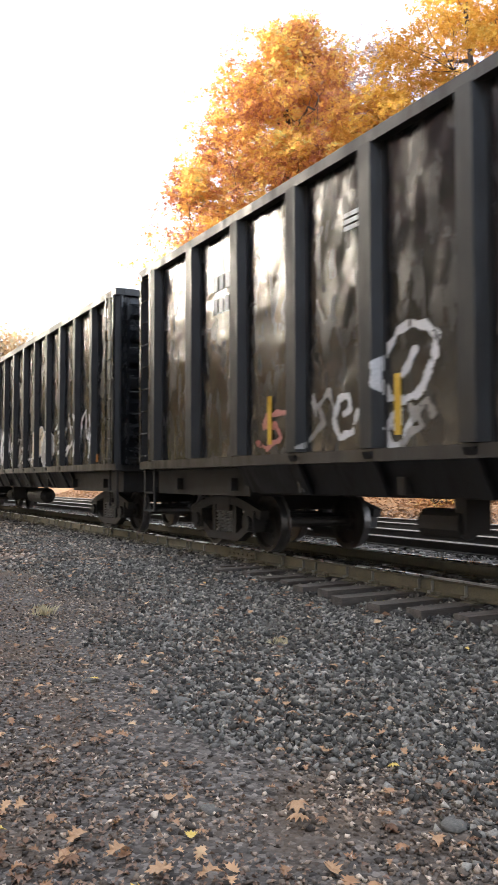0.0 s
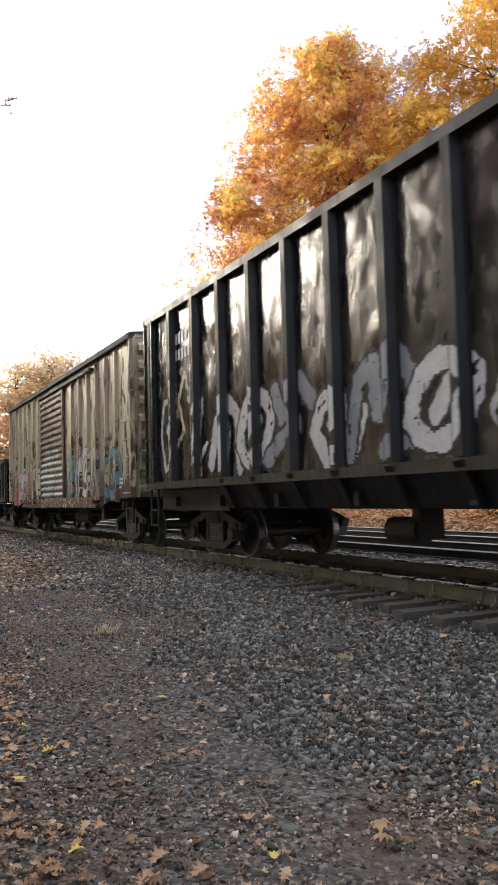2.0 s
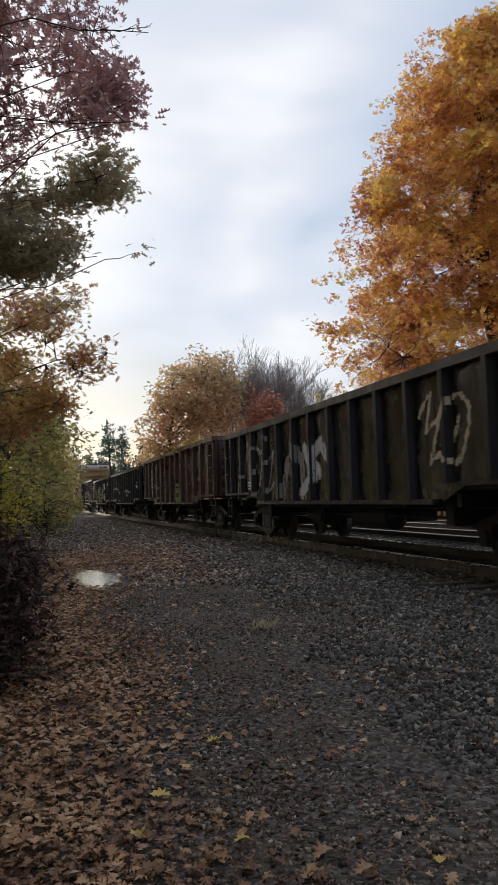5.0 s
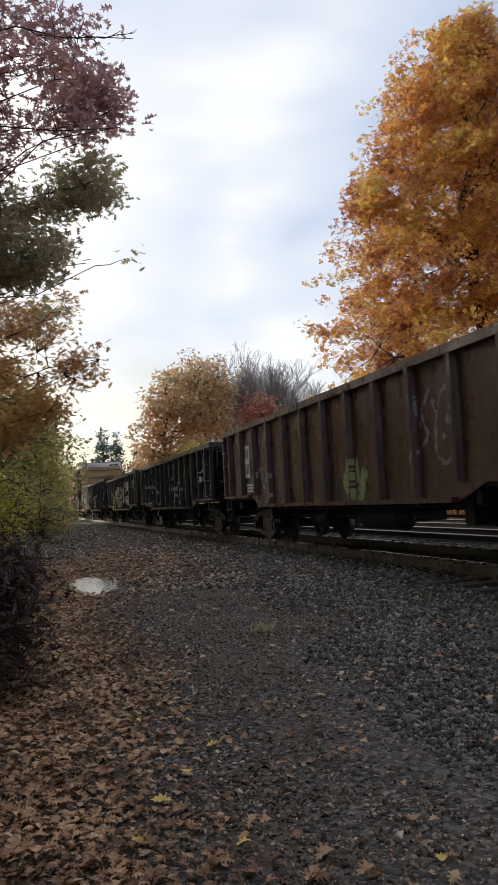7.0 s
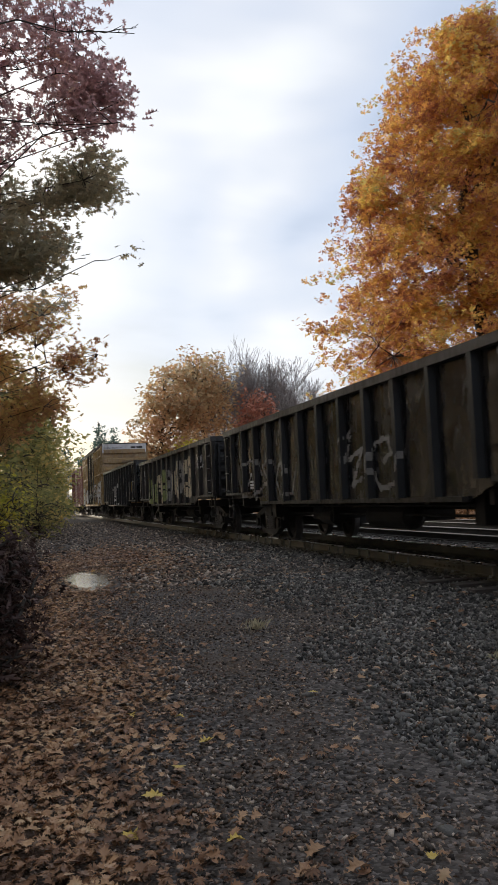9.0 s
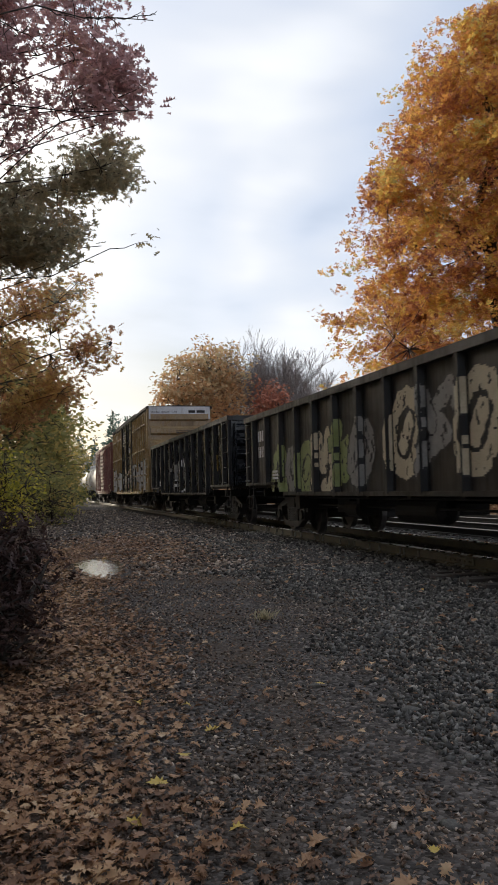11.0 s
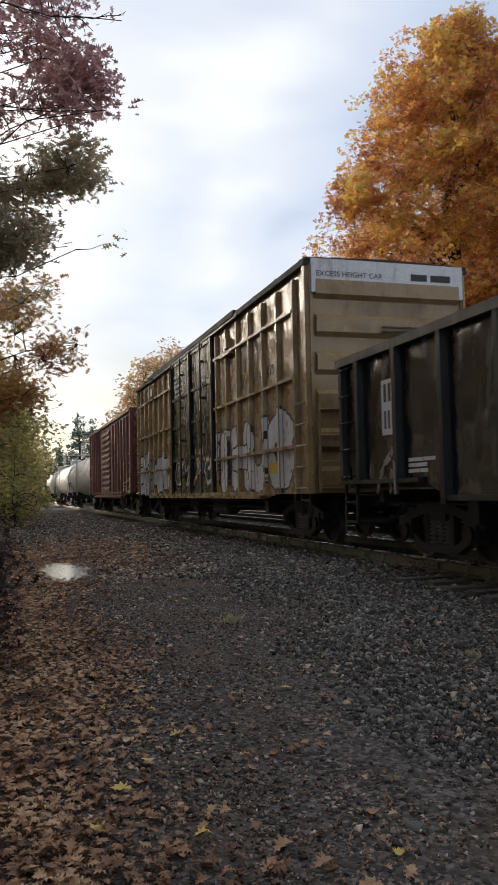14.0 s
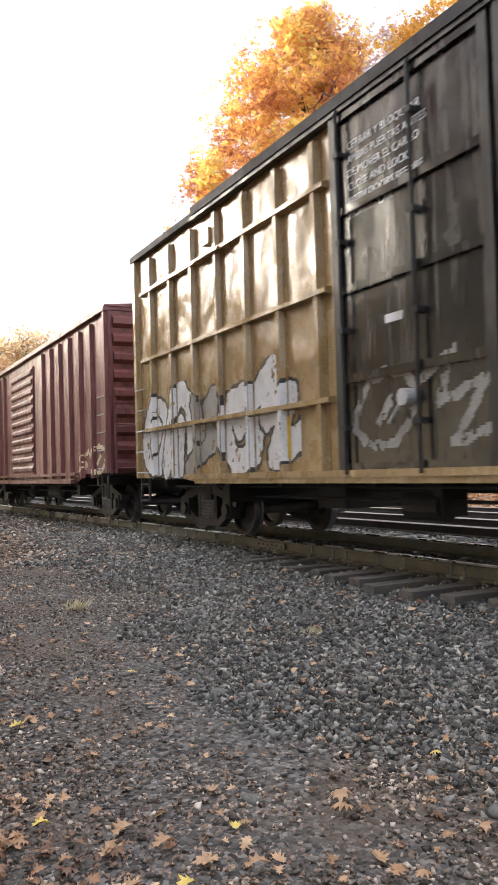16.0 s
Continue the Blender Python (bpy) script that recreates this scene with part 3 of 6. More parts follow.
def make_stones():
    rng = np.random.default_rng(5)
    # coarse ballast on the shoulder of the track
    n = 74000
    y = 1.9 + 16.0 * rng.random(n) ** 1.55
    x = rng.uniform(1.9, 5.3, n)
    edge = 2.0 + 0.32 * np.sin(y * 0.9) + 0.25 * np.sin(y * 2.3 + 1) + 0.10 * (y - 3)
    keep = rng.random(n) < smoothstep(edge - 0.25, edge + 0.75, x)
    x, y = x[keep], y[keep]
    size = (0.012 + 0.024 * rng.random(len(x)) ** 1.8) * (1 + 0.30 * smoothstep(7, 16, y))
    stones("ballast_gravel", "coarse grey angular ballast beside the track", rng, x, y, size, STONE, 0.2, 0.75, True)
    # ballast farther along and under the tracks
    n = 14000
    x2, y2 = rng.uniform(5.5, 12.2, n), 3.0 + 34.0 * rng.random(n) ** 1.4
    stones("track_ballast", "grey ballast stones between the sleepers", rng, x2, y2, rng.uniform(0.03, 0.055, n), STONE, 0.2, 0.75, True)
    # fine chips and pebbles on the path
    n = 70000
    y3 = 1.9 + 14.0 * rng.random(n) ** 1.7
    x3 = rng.uniform(-0.9, 3.6, n)
    wet = np.hypot((x3 - 0.9) / 0.5, (y3 - 14.2) / 2.0) < 1.0
    x3, y3 = x3[~wet], y3[~wet]
    n = len(x3)
    clump = ripple(x3 * 1.7 + 3, y3 * 1.7) + 0.4 * ripple(x3 * 4, y3 * 4)
    bare = smoothstep(1.25, 0.55, np.hypot((x3 - 1.95 - 0.12 * (y3 - 4.6)) / 0.42, (y3 - 4.5) / 1.5) + 0.3 * ripple(x3 * 3, y3 * 3))
    keep = rng.random(n) < (0.5 + 0.7 * clump) * (1 - 0.85 * bare)
    x3, y3 = x3[keep], y3[keep]
    size = rng.uniform(0.007, 0.019, len(x3)) * (1 + 0.5 * (rng.random(len(x3)) > 0.9))
    stones("path_gravel", "fine dark gravel trodden into the path", rng, x3, y3, size, CHIP, 0.15, 0.6, True)
    n = 11000
    x5, y5 = rng.uniform(-0.5, 5.5, n), 12.5 + 45 * rng.random(n) ** 1.8
    dry = np.hypot((x5 - 0.9) / 0.5, (y5 - 14.2) / 2.0) > 1.0
    x5, y5 = x5[dry], y5[dry]
    n = len(x5)
    stones("far_gravel", "loose grey gravel farther along the path", rng, x5, y5, rng.uniform(0.02, 0.055, n), CHIP, 0.15, 0.6, True)
    # stones heaped between the sleeper ends
    n = 7000
    x6, y6 = rng.uniform(5.15, 5.98, n), 2.5 + 20 * rng.random(n) ** 1.3
    stones("shoulder_ballast", "grey stones heaped against the sleeper ends", rng, x6, y6, rng.uniform(0.025, 0.05, n), STONE, 0.0, 0.9, True)
    # a pale band of stones on the far shoulder
    n = 700
    x4, y4 = rng.normal(3.9, 0.5, n), rng.normal(18.5, 1.6, n)
    stones("pale_gravel", "pale patch of spilled stones on the shoulder", rng, x4, y4, rng.uniform(0.03, 0.05, n), STONE)


make_stones()


def slab_stone(x, y, size, spin, seed):
    rng = np.random.default_rng(seed)
    v, f = ico(rng, 0.3)
    ob = new("flat_stone", array_mesh("flat_stone", v * size, f, STONE))
    ob.matrix_world = pose(x, y, float(ground_z(x, y)) + size * 0.06, 0, 4, spin)
    return tagged(ob, "flat grey stone half sunk in the gravel", "stone", "flat stones")


for sx, sy, ss, sp, sd in ((2.11, 4.80, 0.10, 20, 1), (1.55, 3.28, 0.07, 80, 2), (2.35, 2.62, 0.09, 10, 3), (1.75, 5.6, 0.06, 140, 4), (2.9, 3.05, 0.07, 60, 5)):
    slab_stone(sx, sy, ss, sp, sd)


# ---- fallen leaves ----
def lobed_leaf(curl, wave, wide=1.0):
    """A lobed oak leaf 1 long about its middle; curl lifts the edges, wave bends it along its length."""
    half = [(0.0, 0.0), (0.05, 0.10), (0.19, 0.09), (0.11, 0.21), (0.33, 0.30), (0.15, 0.37), (0.37, 0.56), (0.17, 0.60), (0.22, 0.79), (0.09, 0.78), (0.0, 1.0)]
    pts = half + [(-x * 0.93, y + 0.015) for x, y in half[-2:0:-1]]
    v = np.array([(x * wide, y, curl * x * x + wave * math.sin(3.1 * y)) for x, y in pts] + [(0, 0.42, wave * 0.8)])
    n = len(pts)
    f = np.array([(i, (i + 1) % n, n) for i in range(n)])
    v[:, 1] -= 0.42
    return v, f


LEAF_V, LEAF_F = lobed_leaf(1.1, 0.18)
LEAF_KINDS = [lobed_leaf(1.1, 0.18), lobed_leaf(2.2, -0.10, 1.2), lobed_leaf(-1.6, 0.30, 1.1), lobed_leaf(0.4, 0.05, 1.35)]


def strew(name, rng, places, sizes, tilt, mat):
    which, vs, fs, base = rng.integers(0, len(LEAF_KINDS), len(places)), [], [], 0
    for k, (tv, tf) in enumerate(LEAF_KINDS):
        m = which == k
        v, f = scatter(places[m], sizes[m], turns(rng, m.sum(), tilt), tv, tf)
        vs.append(v), fs.append(f + base)
        base += len(v)
    return new(name, array_mesh(name, np.concatenate(vs), np.concatenate(fs), mat))


def make_litter():
    rng = np.random.default_rng(11)
    n = 54000
    y = 2.0 + 17.0 * rng.random(n) ** 1.5
    x = rng.uniform(-2.6, 2.6, n)
    edge = 0.62 + 0.20 * np.sin(y * 1.1) + 0.04 * (y - 5)
    dens = smoothstep(edge + 0.75, edge - 0.6, x) ** 1.5 + 0.012
    keep = rng.random(n) < dens
    x, y = x[keep], y[keep]
    away = np.hypot((x - 0.9) / 0.55, (y - 14.2) / 1.7) > 1.0
    x, y = x[away], y[away]
    z = ground_z(x, y) + rng.uniform(0.006, 0.035, len(x)) * smoothstep(1.8, 0.2, x) + 0.012
    tagged(strew("leaf_litter", rng, np.stack([x, y, z], -1), rng.uniform(0.032, 0.085, len(x)), 0.6, LITTER), "deep brown and tan fallen oak leaves", "leaves", kind="stuff")
    n = 2600
    x, y = rng.normal(1.7, 0.75, n), rng.normal(18.5, 2.6, n)
    away = np.hypot((x - 0.9) / 0.5, (y - 14.2) / 2.0) > 1.0
    x, y = x[away], y[away]
    n = len(x)
    tagged(strew("drifted_leaves", rng, np.stack([x, y, ground_z(x, y) + 0.02], -1), rng.uniform(0.06, 0.13, n), 0.5, LITTER), "drift of brown leaves across the path", "leaves", kind="stuff")
    # thin scatter over the ballast, the track bed and the far bank
    n = 38000
    x, y = rng.uniform(-0.8, 4.2, n), 2.0 + 13 * rng.random(n) ** 1.6
    keep = (np.hypot((x - 0.9) / 0.5, (y - 14.2) / 2.0) > 1.0) & (rng.random(n) < 0.25 + 0.6 * ripple(x * 2.2 + 1, y * 2.2) + 0.5 * smoothstep(2.2, 0.4, x))
    x, y = x[keep], y[keep]
    v, f = scatter(np.stack([x, y, ground_z(x, y) + 0.012], -1), rng.uniform(0.012, 0.034, len(x)), turns(rng, len(x), 0.7), LEAF_V[[0, 6, 10, 14]], np.array([(0, 1, 2), (0, 2, 3)]))
    tagged(new("leaf_crumbs", array_mesh("leaf_crumbs", v, f, CRUMB)), "brown crumbs of broken leaves and twigs on the path", "leaves", kind="stuff")
    n = 420
    x, y = rng.uniform(1.2, 5.4, n), 2.2 + 14 * rng.random(n) ** 1.3
    tagged(strew("scattered_leaves", rng, np.stack([x, y, ground_z(x, y) + 0.035], -1), rng.uniform(0.04, 0.09, n), 0.5, LITTER), "scattered brown leaves on the gravel", "leaves", kind="stuff")
    n = 24000
    x, y = 14.75 + 15 * rng.random(n) ** 1.4, rng.uniform(6, 60, n)
    v, f = scatter(np.stack([x, y, ground_z(x, y) + 0.04], -1), rng.uniform(0.12, 0.30, n), turns(rng, n, 0.7), LEAF_V[[0, 4, 10, 15]], np.array([(0, 1, 2), (0, 2, 3)]))
    tagged(new("bank_leaves", array_mesh("bank_leaves", v, f, LEAF_TAN)), "orange and tan leaves covering the bank", "leaves", kind="stuff")


make_litter()


def fallen_leaf(x, y, size, spin, bright, lift=0.03):
    me = FALLEN[(4 if bright else 0) + int(spin * 7) % 4]
    ob = new("fallen_leaf", me)
    ob.matrix_world = pose(x, y, float(ground_z(x, y)) + lift, spin % 17 - 8, spin % 13 - 6, spin) @ Matrix.Scale(size * 0.72, 4)
    return tagged(ob, "bright yellow fallen leaf lying on gravel" if bright else "curled tan fallen leaf lying on gravel", "leaf", "single fallen leaves")


FALLEN = [array_mesh("fallen_leaf", tv, tf, one) for one in (LEAF_TAN, LEAF_BRIGHT) for tv, tf in LEAF_KINDS]
rng_leaf = random.Random(4)
for lx, ly, ls, lb in ((2.765, 3.896, 0.14, 0), (3.165, 5.418, 0.13, 0), (1.861, 3.036, 0.20, 0), (1.80, 2.93, 0.15, 0), (3.367, 4.957, 0.12, 0), (2.165, 2.511, 0.15, 0), (1.431, 3.433, 0.12, 0), (0.853, 4.84, 0.15, 1), (0.679, 3.474, 0.13, 1), (0.44, 4.099, 0.16, 1), (0.51, 5.532, 0.12, 1), (1.95, 5.25, 0.13, 0), (1.78, 5.55, 0.11, 1), (1.62, 4.75, 0.12, 0), (1.12, 4.30, 0.12, 0), (1.36, 3.05, 0.10, 1), (0.95, 3.25, 0.17, 0), (1.05, 3.05, 0.18, 0), (0.86, 3.12, 0.16, 0), (1.15, 2.85, 0.16, 0), (1.02, 2.72, 0.15, 1), (0.74, 2.80, 0.17, 0), (1.28, 2.72, 0.15, 0), (2.35, 3.55, 0.12, 0), (2.6, 4.35, 0.11, 0), (3.0, 6.1, 0.12, 0), (2.5, 3.2, 0.09, 1), (3.5, 5.9, 0.13, 0), (0.62, 4.45, 0.13, 1), (0.80, 5.35, 0.10, 1), (1.7, 2.55, 0.13, 0), (0.28, 3.7, 0.15, 1), (1.5, 5.1, 0.1, 0), (1.3, 5.8, 0.11, 0)):
    fallen_leaf(lx, ly, ls, rng_leaf.uniform(0, 360), lb)


def make_puddle():
    rng = np.random.default_rng(3)
    n = 48
    bm = bmesh.new()
    vs = []
    for k in range(n):
        a = k * math.tau / n
        r = 1 + 0.13 * math.sin(3 * a + 1) + 0.09 * math.sin(7 * a) + 0.06 * math.sin(12 * a + 2)
        vs.append(bm.verts.new((0.88 + 0.40 * r * math.cos(a), 14.3 + 1.8 * r * math.sin(a), 0.232)))
    bm.faces.new(vs)
    a, r = rng.uniform(0, math.tau, 150), rng.normal(1.0, 0.10, 150)
    px, py = 0.88 + 0.40 * r * np.cos(a), 14.3 + 1.8 * r * np.sin(a)
    tagged(strew("wet_leaves", rng, np.stack([px, py, np.full(150, 0.243)], -1), rng.uniform(0.05, 0.11, 150), 0.3, LITTER), "wet brown leaves round the rim of the puddle", "leaves", kind="stuff")
    ob = part("puddle", bm, WATER, None)
    tagged(ob, "shallow rain puddle mirroring the bright sky", "puddle")


make_puddle()


def grass_tuft(x, y, size, seed, mat, label):
    rng = np.random.default_rng(seed)
    n = 70
    blade = np.array([(-0.02, 0, 0), (0.02, 0, 0), (0.0, 0.12, 0.6), (0.0, 0.5, 0.95)])
    v, f = scatter(np.stack([rng.normal(0, 0.3, n) * size, rng.normal(0, 0.3, n) * size, np.zeros(n)], -1), rng.uniform(0.4, 1.0, n) * size, turns(rng, n, 0.9), blade, np.array([(0, 1, 2), (1, 3, 2)]))
    ob = new("grass_tuft", array_mesh("grass_tuft", v, f, mat))
    ob.matrix_world = pose(x, y, float(ground_z(x, y)))
    return tagged(ob, label, "weed")


grass_tuft(2.13, 8.25, 0.13, 2, LEAF_OLIVE, "withered yellow-brown weed in the gravel")
grass_tuft(3.45, 5.85, 0.08, 3, LEAF_OLIVE, "dry pale plant stalk standing in ballast")
grass_tuft(5.3, 6.9, 0.10, 4, LEAF_LIME, "small yellow weed at the sleeper ends")


# ---- tracks ----
def rail_outline():
    half = [(0.068, 0.0), (0.068, 0.012), (0.012, 0.03), (0.010, 0.135), (0.036, 0.147), (0.036, 0.160), (0.019, 0.178)]
    return half + [(-x, z) for x, z in half[::-1]]


def make_rail(name, parent, x, z, y0, y1, head=None, side=None):
    bm = bmesh.new()
    fs = prism(bm, rail_outline(), y0, y1, "y")
    for f in fs:
        c = f.calc_center_median()
        if c.z > 0.165:
            f.material_index = 1
    ob = part(name, bm, [side or RAIL_RUST, head or STEEL], parent)
    ob.location = (x, 0, z)
    return ob


def tie_mesh():
    bm = bmesh.new()
    box(bm, -1.3, 1.3, -0.115, 0.115, -0.17, 0)
    soften(bm, 0.014)
    for v in bm.verts:
        v.co += Vector((0.02 * noise.noise(v.co * 5), 0.012 * noise.noise(v.co * 7), 0.006 * noise.noise(v.co * 9)))
    me = bpy.data.meshes.new("sleeper")
    bm.to_mesh(me)
    bm.free()
    me.materials.append(TIE_WOOD)
    return me


def anchor_mesh():
    bm = bmesh.new()
    box(bm, -0.045, -0.008, -0.007, 0.007, 0.02, 0.135)
    box(bm, -0.085, -0.03, -0.02, 0.02, 0.0, 0.03)
    soften(bm, 0.004)
    me = bpy.data.meshes.new("rail_anchor")
    bm.to_mesh(me)
    bm.free()
    me.materials.append(ANCHOR_PALE)
    return me


def plate_mesh():
    bm = bmesh.new()
    box(bm, -0.17, 0.17, -0.09, 0.09, 0, 0.014)
    for sx in (-0.10, 0.10):
        for sy in (-0.05, 0.05):
            rod(bm, (sx, sy, 0.012), (sx, sy, 0.045), 0.014, 6)
    me = bpy.data.meshes.new("tie_plate")
    bm.to_mesh(me)
    bm.free()
    me.materials.append(RAIL_RUST)
    return me


def make_track(x, head, y0, y1, ties, label, detail):
    rng = random.Random(int(x * 10))
    track = new("railway_track")
    track.location = (x, 0, 0)
    tagged(track, label, "railway track", "railway tracks")
    base = head - 0.178
    for s in (-0.75, 0.75):
        make_rail("rail", track, s, base, y0, y1, None if detail else RAIL_DULL, None if detail else RAIL_SHADED)
    for k in range(ties):
        y = 1.0 + 0.52 * k + rng.uniform(-0.03, 0.03)
        t = part("sleeper", TIE, None, track)
        long_one = detail and 9 < k < 14
        t.matrix_basis = pose(rng.uniform(-0.22, 0.0) - (0.30 if long_one else 0.14 if detail and k < 26 else 0), y, base - 0.012 + rng.uniform(-0.006, 0.004) - (rng.uniform(0.0, 0.035) if k > 13 else 0.0), 0, 0, rng.uniform(-2.5, 2.5))
        if detail and k < 60:
            for s in (-0.75, 0.75):
                part("tie_plate", PLATE, None, track).location = (s, y, base - 0.014)
            if k % 3:
                part("rail_anchor", ANCHOR, None, track).location = (-0.75, y + 0.16, base)
            if k % 4 == 0:
                part("rail_anchor", ANCHOR, None, track).location = (-0.75, y - 0.15, base)
    if detail:
        bm = bmesh.new()
        for side in (-0.055, 0.055):
            box(bm, side - 0.014, side + 0.014, -0.45, 0.45, 0.035, 0.125)
            for k in range(6):
                rod(bm, (side - 0.035, -0.36 + 0.144 * k, 0.08), (side + 0.035, -0.36 + 0.144 * k, 0.08), 0.016, 6)
        j = part("joint_bar", bm, RAIL_RUST, track, "bolted steel joint bar")
        j.location = (-0.75, 11.2, base)
        # a worn check rail just inside the near rail
        g = make_rail("guard_rail", track, -0.66, base - 0.004, -6.0, 5.9)
        tagged(g, "short polished guard rail inside the running rail")
    return track


ANCHOR_PALE = plain("pale_anchor_steel", (0.16, 0.15, 0.13), (0.28, 0.27, 0.24), 8.0, 0.6, 0.2, 0.001)
TIE, ANCHOR, PLATE = tie_mesh(), anchor_mesh(), plate_mesh()
make_track(TRACK_X, RAIL_TOP, -30, 160, 110, "railway track with worn rails on timber sleepers in ballast", True)
make_track(10.4, 0.455, -30, 160, 80, "empty second railway track with rusty rails", False)
make_track(13.75, 0.44, -30, 160, 70, "empty third railway track beside the leafy bank", False)


# ---- the train ----
TRAIN, WHEELSETS = [], []
WHEEL_R = 0.42
HALF_W = 1.66


def mesh_of(name, bm, mats, smooth=False):
    me = bpy.data.meshes.new(name)
    bm.normal_update()
    bm.to_mesh(me)
    bm.free()
    for one in mats if isinstance(mats, (list, tuple)) else [mats]:
        me.materials.append(one)
    if smooth:
        me.shade_smooth()
    return me


def bar(bm, p, q, wide, x0, x1, mat=0):
    """A flat bar from p to q in the y-z plane, drawn out from x0 to x1."""
    p, q = Vector(p), Vector(q)
    d = (q - p).normalized()
    n = Vector((-d.y, d.x)) * wide / 2
    p, q = p - d * wide * 0.3, q + d * wide * 0.3
    prism(bm, [p + n, p - n, q - n, q + n], x0, x1, "x", mat)


def side_frame_mesh():
    bm = bmesh.new()
    top = [(-1.12, 0.55), (-0.72, 0.66), (-0.38, 0.74), (0.38, 0.74), (0.72, 0.66), (1.12, 0.55)]
    low = [(-0.86, 0.40), (-0.46, 0.20), (0.46, 0.20), (0.86, 0.40)]
    for line, wide in ((top, 0.13), (low, 0.12)):
        for a, b in zip(line, line[1:]):
            bar(bm, a, b, wide, -0.07, 0.07)
    for y in (-0.34, 0.34):
        bar(bm, (y, 0.20), (y, 0.74), 0.11, -0.06, 0.06)
    for y in (-0.865, 0.865):
        box(bm, -0.10, 0.09, y - 0.15, y + 0.15, 0.30, 0.60)
        rod(bm, (-0.15, y, 0.42), (-0.08, y, 0.42), 0.11, 12)
    return mesh_of("side_frame", bm, IRON)


def spring_mesh():
    bm = bmesh.new()
    prof = []
    for k in range(6):
        z = 0.27 + 0.055 * k
        prof += [(z, 0.085), (z + 0.027, 0.085), (z + 0.030, 0.058), (z + 0.052, 0.058)]
    lathe(bm, prof, (0, 0, 0), 10)
    bmesh.ops.rotate(bm, verts=bm.verts, cent=(0, 0, 0), matrix=Matrix.Rotation(radians(-90), 3, "Y"))
    bmesh.ops.recalc_face_normals(bm, faces=bm.faces)
    return mesh_of("spring", bm, SPRING_IRON)


def bolster_mesh():
    bm = bmesh.new()
    box(bm, -1.08, 1.08, -0.22, 0.22, 0.58, 0.80)
    rod(bm, (0, 0, 0.78), (0, 0, 0.92), 0.2, 16)
    for s in (-1, 1):
        box(bm, -0.95, 0.95, s * 0.42 - 0.05, s * 0.42 + 0.05, 0.42, 0.52)
        for x in (-0.72, 0.72):
            box(bm, x - 0.05, x + 0.05, s * 0.42 - 0.06, s * 0.42 + 0.09 * s, 0.30, 0.56)
    soften(bm, 0.015)
    return mesh_of("truck", bm, IRON)


def wheelset_mesh():
    bm = bmesh.new()
    rod(bm, (-0.98, 0, 0), (0.98, 0, 0), 0.075, 12, mat=0)
    for s in (-1, 1):
        x = 0.72 * s
        prof = [(0.09 * s, 0.10), (0.09 * s, 0.14), (0.03 * s, 0.16), (0.02 * s, 0.33), (0.07 * s, 0.36), (0.07 * s, WHEEL_R - 0.006), (-0.04 * s, WHEEL_R), (-0.05 * s, WHEEL_R + 0.028), (-0.075 * s, WHEEL_R + 0.024), (-0.08 * s, 0.36), (-0.02 * s, 0.33), (-0.02 * s, 0.16), (-0.09 * s, 0.13)]
        lathe(bm, prof, (x, 0, 0), 28, [0, 0, 0, 0, 0, 1, 1, 1, 0, 0, 0, 0])
        for k in range(3):
            a = k * math.tau / 3
            rod(bm, (x + 0.03 * s, 0.24 * math.cos(a), 0.24 * math.sin(a)), (x + 0.05 * s, 0.24 * math.cos(a), 0.24 * math.sin(a)), 0.03, 8)
    bmesh.ops.recalc_face_normals(bm, faces=bm.faces)
    return mesh_of("wheelset", bm, [WHEEL_STEEL, TREAD])


def coupler_mesh():
    bm = bmesh.new()
    box(bm, -0.09, 0.09, -0.72, 0.0, 0.76, 0.94)
    box(bm, -0.17, 0.12, -0.98, -0.70, 0.72, 0.99)
    box(bm, -0.26, -0.12, -1.02, -0.80, 0.74, 0.97)
    rod(bm, (0.05, -0.86, 0.68), (0.05, -0.86, 1.03), 0.035, 8)
    rod(bm, (-0.45, -0.10, 0.92), (-0.9, -0.12, 0.95), 0.018, 6)
    rod(bm, (-0.45, -0.10, 0.92), (-0.05, -0.78, 1.02), 0.018, 6)
    # the air hose hangs below
    line = [(0.3, -0.35, 0.78), (0.32, -0.60, 0.60), (0.30, -0.85, 0.52), (0.28, -1.0, 0.56)]
    for a, b in zip(line, line[1:]):
        rod(bm, a, b, 0.028, 8)
    soften(bm, 0.01)
    return mesh_of("coupler", bm, IRON)


FRAME_ME, SPRING_ME, BOLSTER_ME, WHEEL_ME, COUPLER_ME = side_frame_mesh(), spring_mesh(), bolster_mesh(), wheelset_mesh(), coupler_mesh()


def add_trucks(car, half, inset):
    for s in (-1, 1):
        cy = s * (half - inset)
        truck = part("truck", BOLSTER_ME, None, car, "sooty cast-iron four-wheel truck")
        truck.location = (0, cy, 0)
        for x in (-1.0, 1.0):
            f = part("side_frame", FRAME_ME, None, truck)
            f.matrix_basis = pose(x, 0, 0) if x < 0 else pose(x, 0, 0, 0, 0, 180)
            for y in (-0.19, 0.0, 0.19):
                part("spring", SPRING_ME, None, truck).location = (x, y, 0)
        for y in (-0.865, 0.865):
            w = part("wheelset", WHEEL_ME, None, truck)
            WHEELSETS.append((w, (0, y, WHEEL_R)))
        c = part("coupler", COUPLER_ME, None, car, "knuckle coupler with hanging air hose")
        c.matrix_basis = pose(0, s * (half - 0.05), 0, 0, 0, 180 if s > 0 else 0)


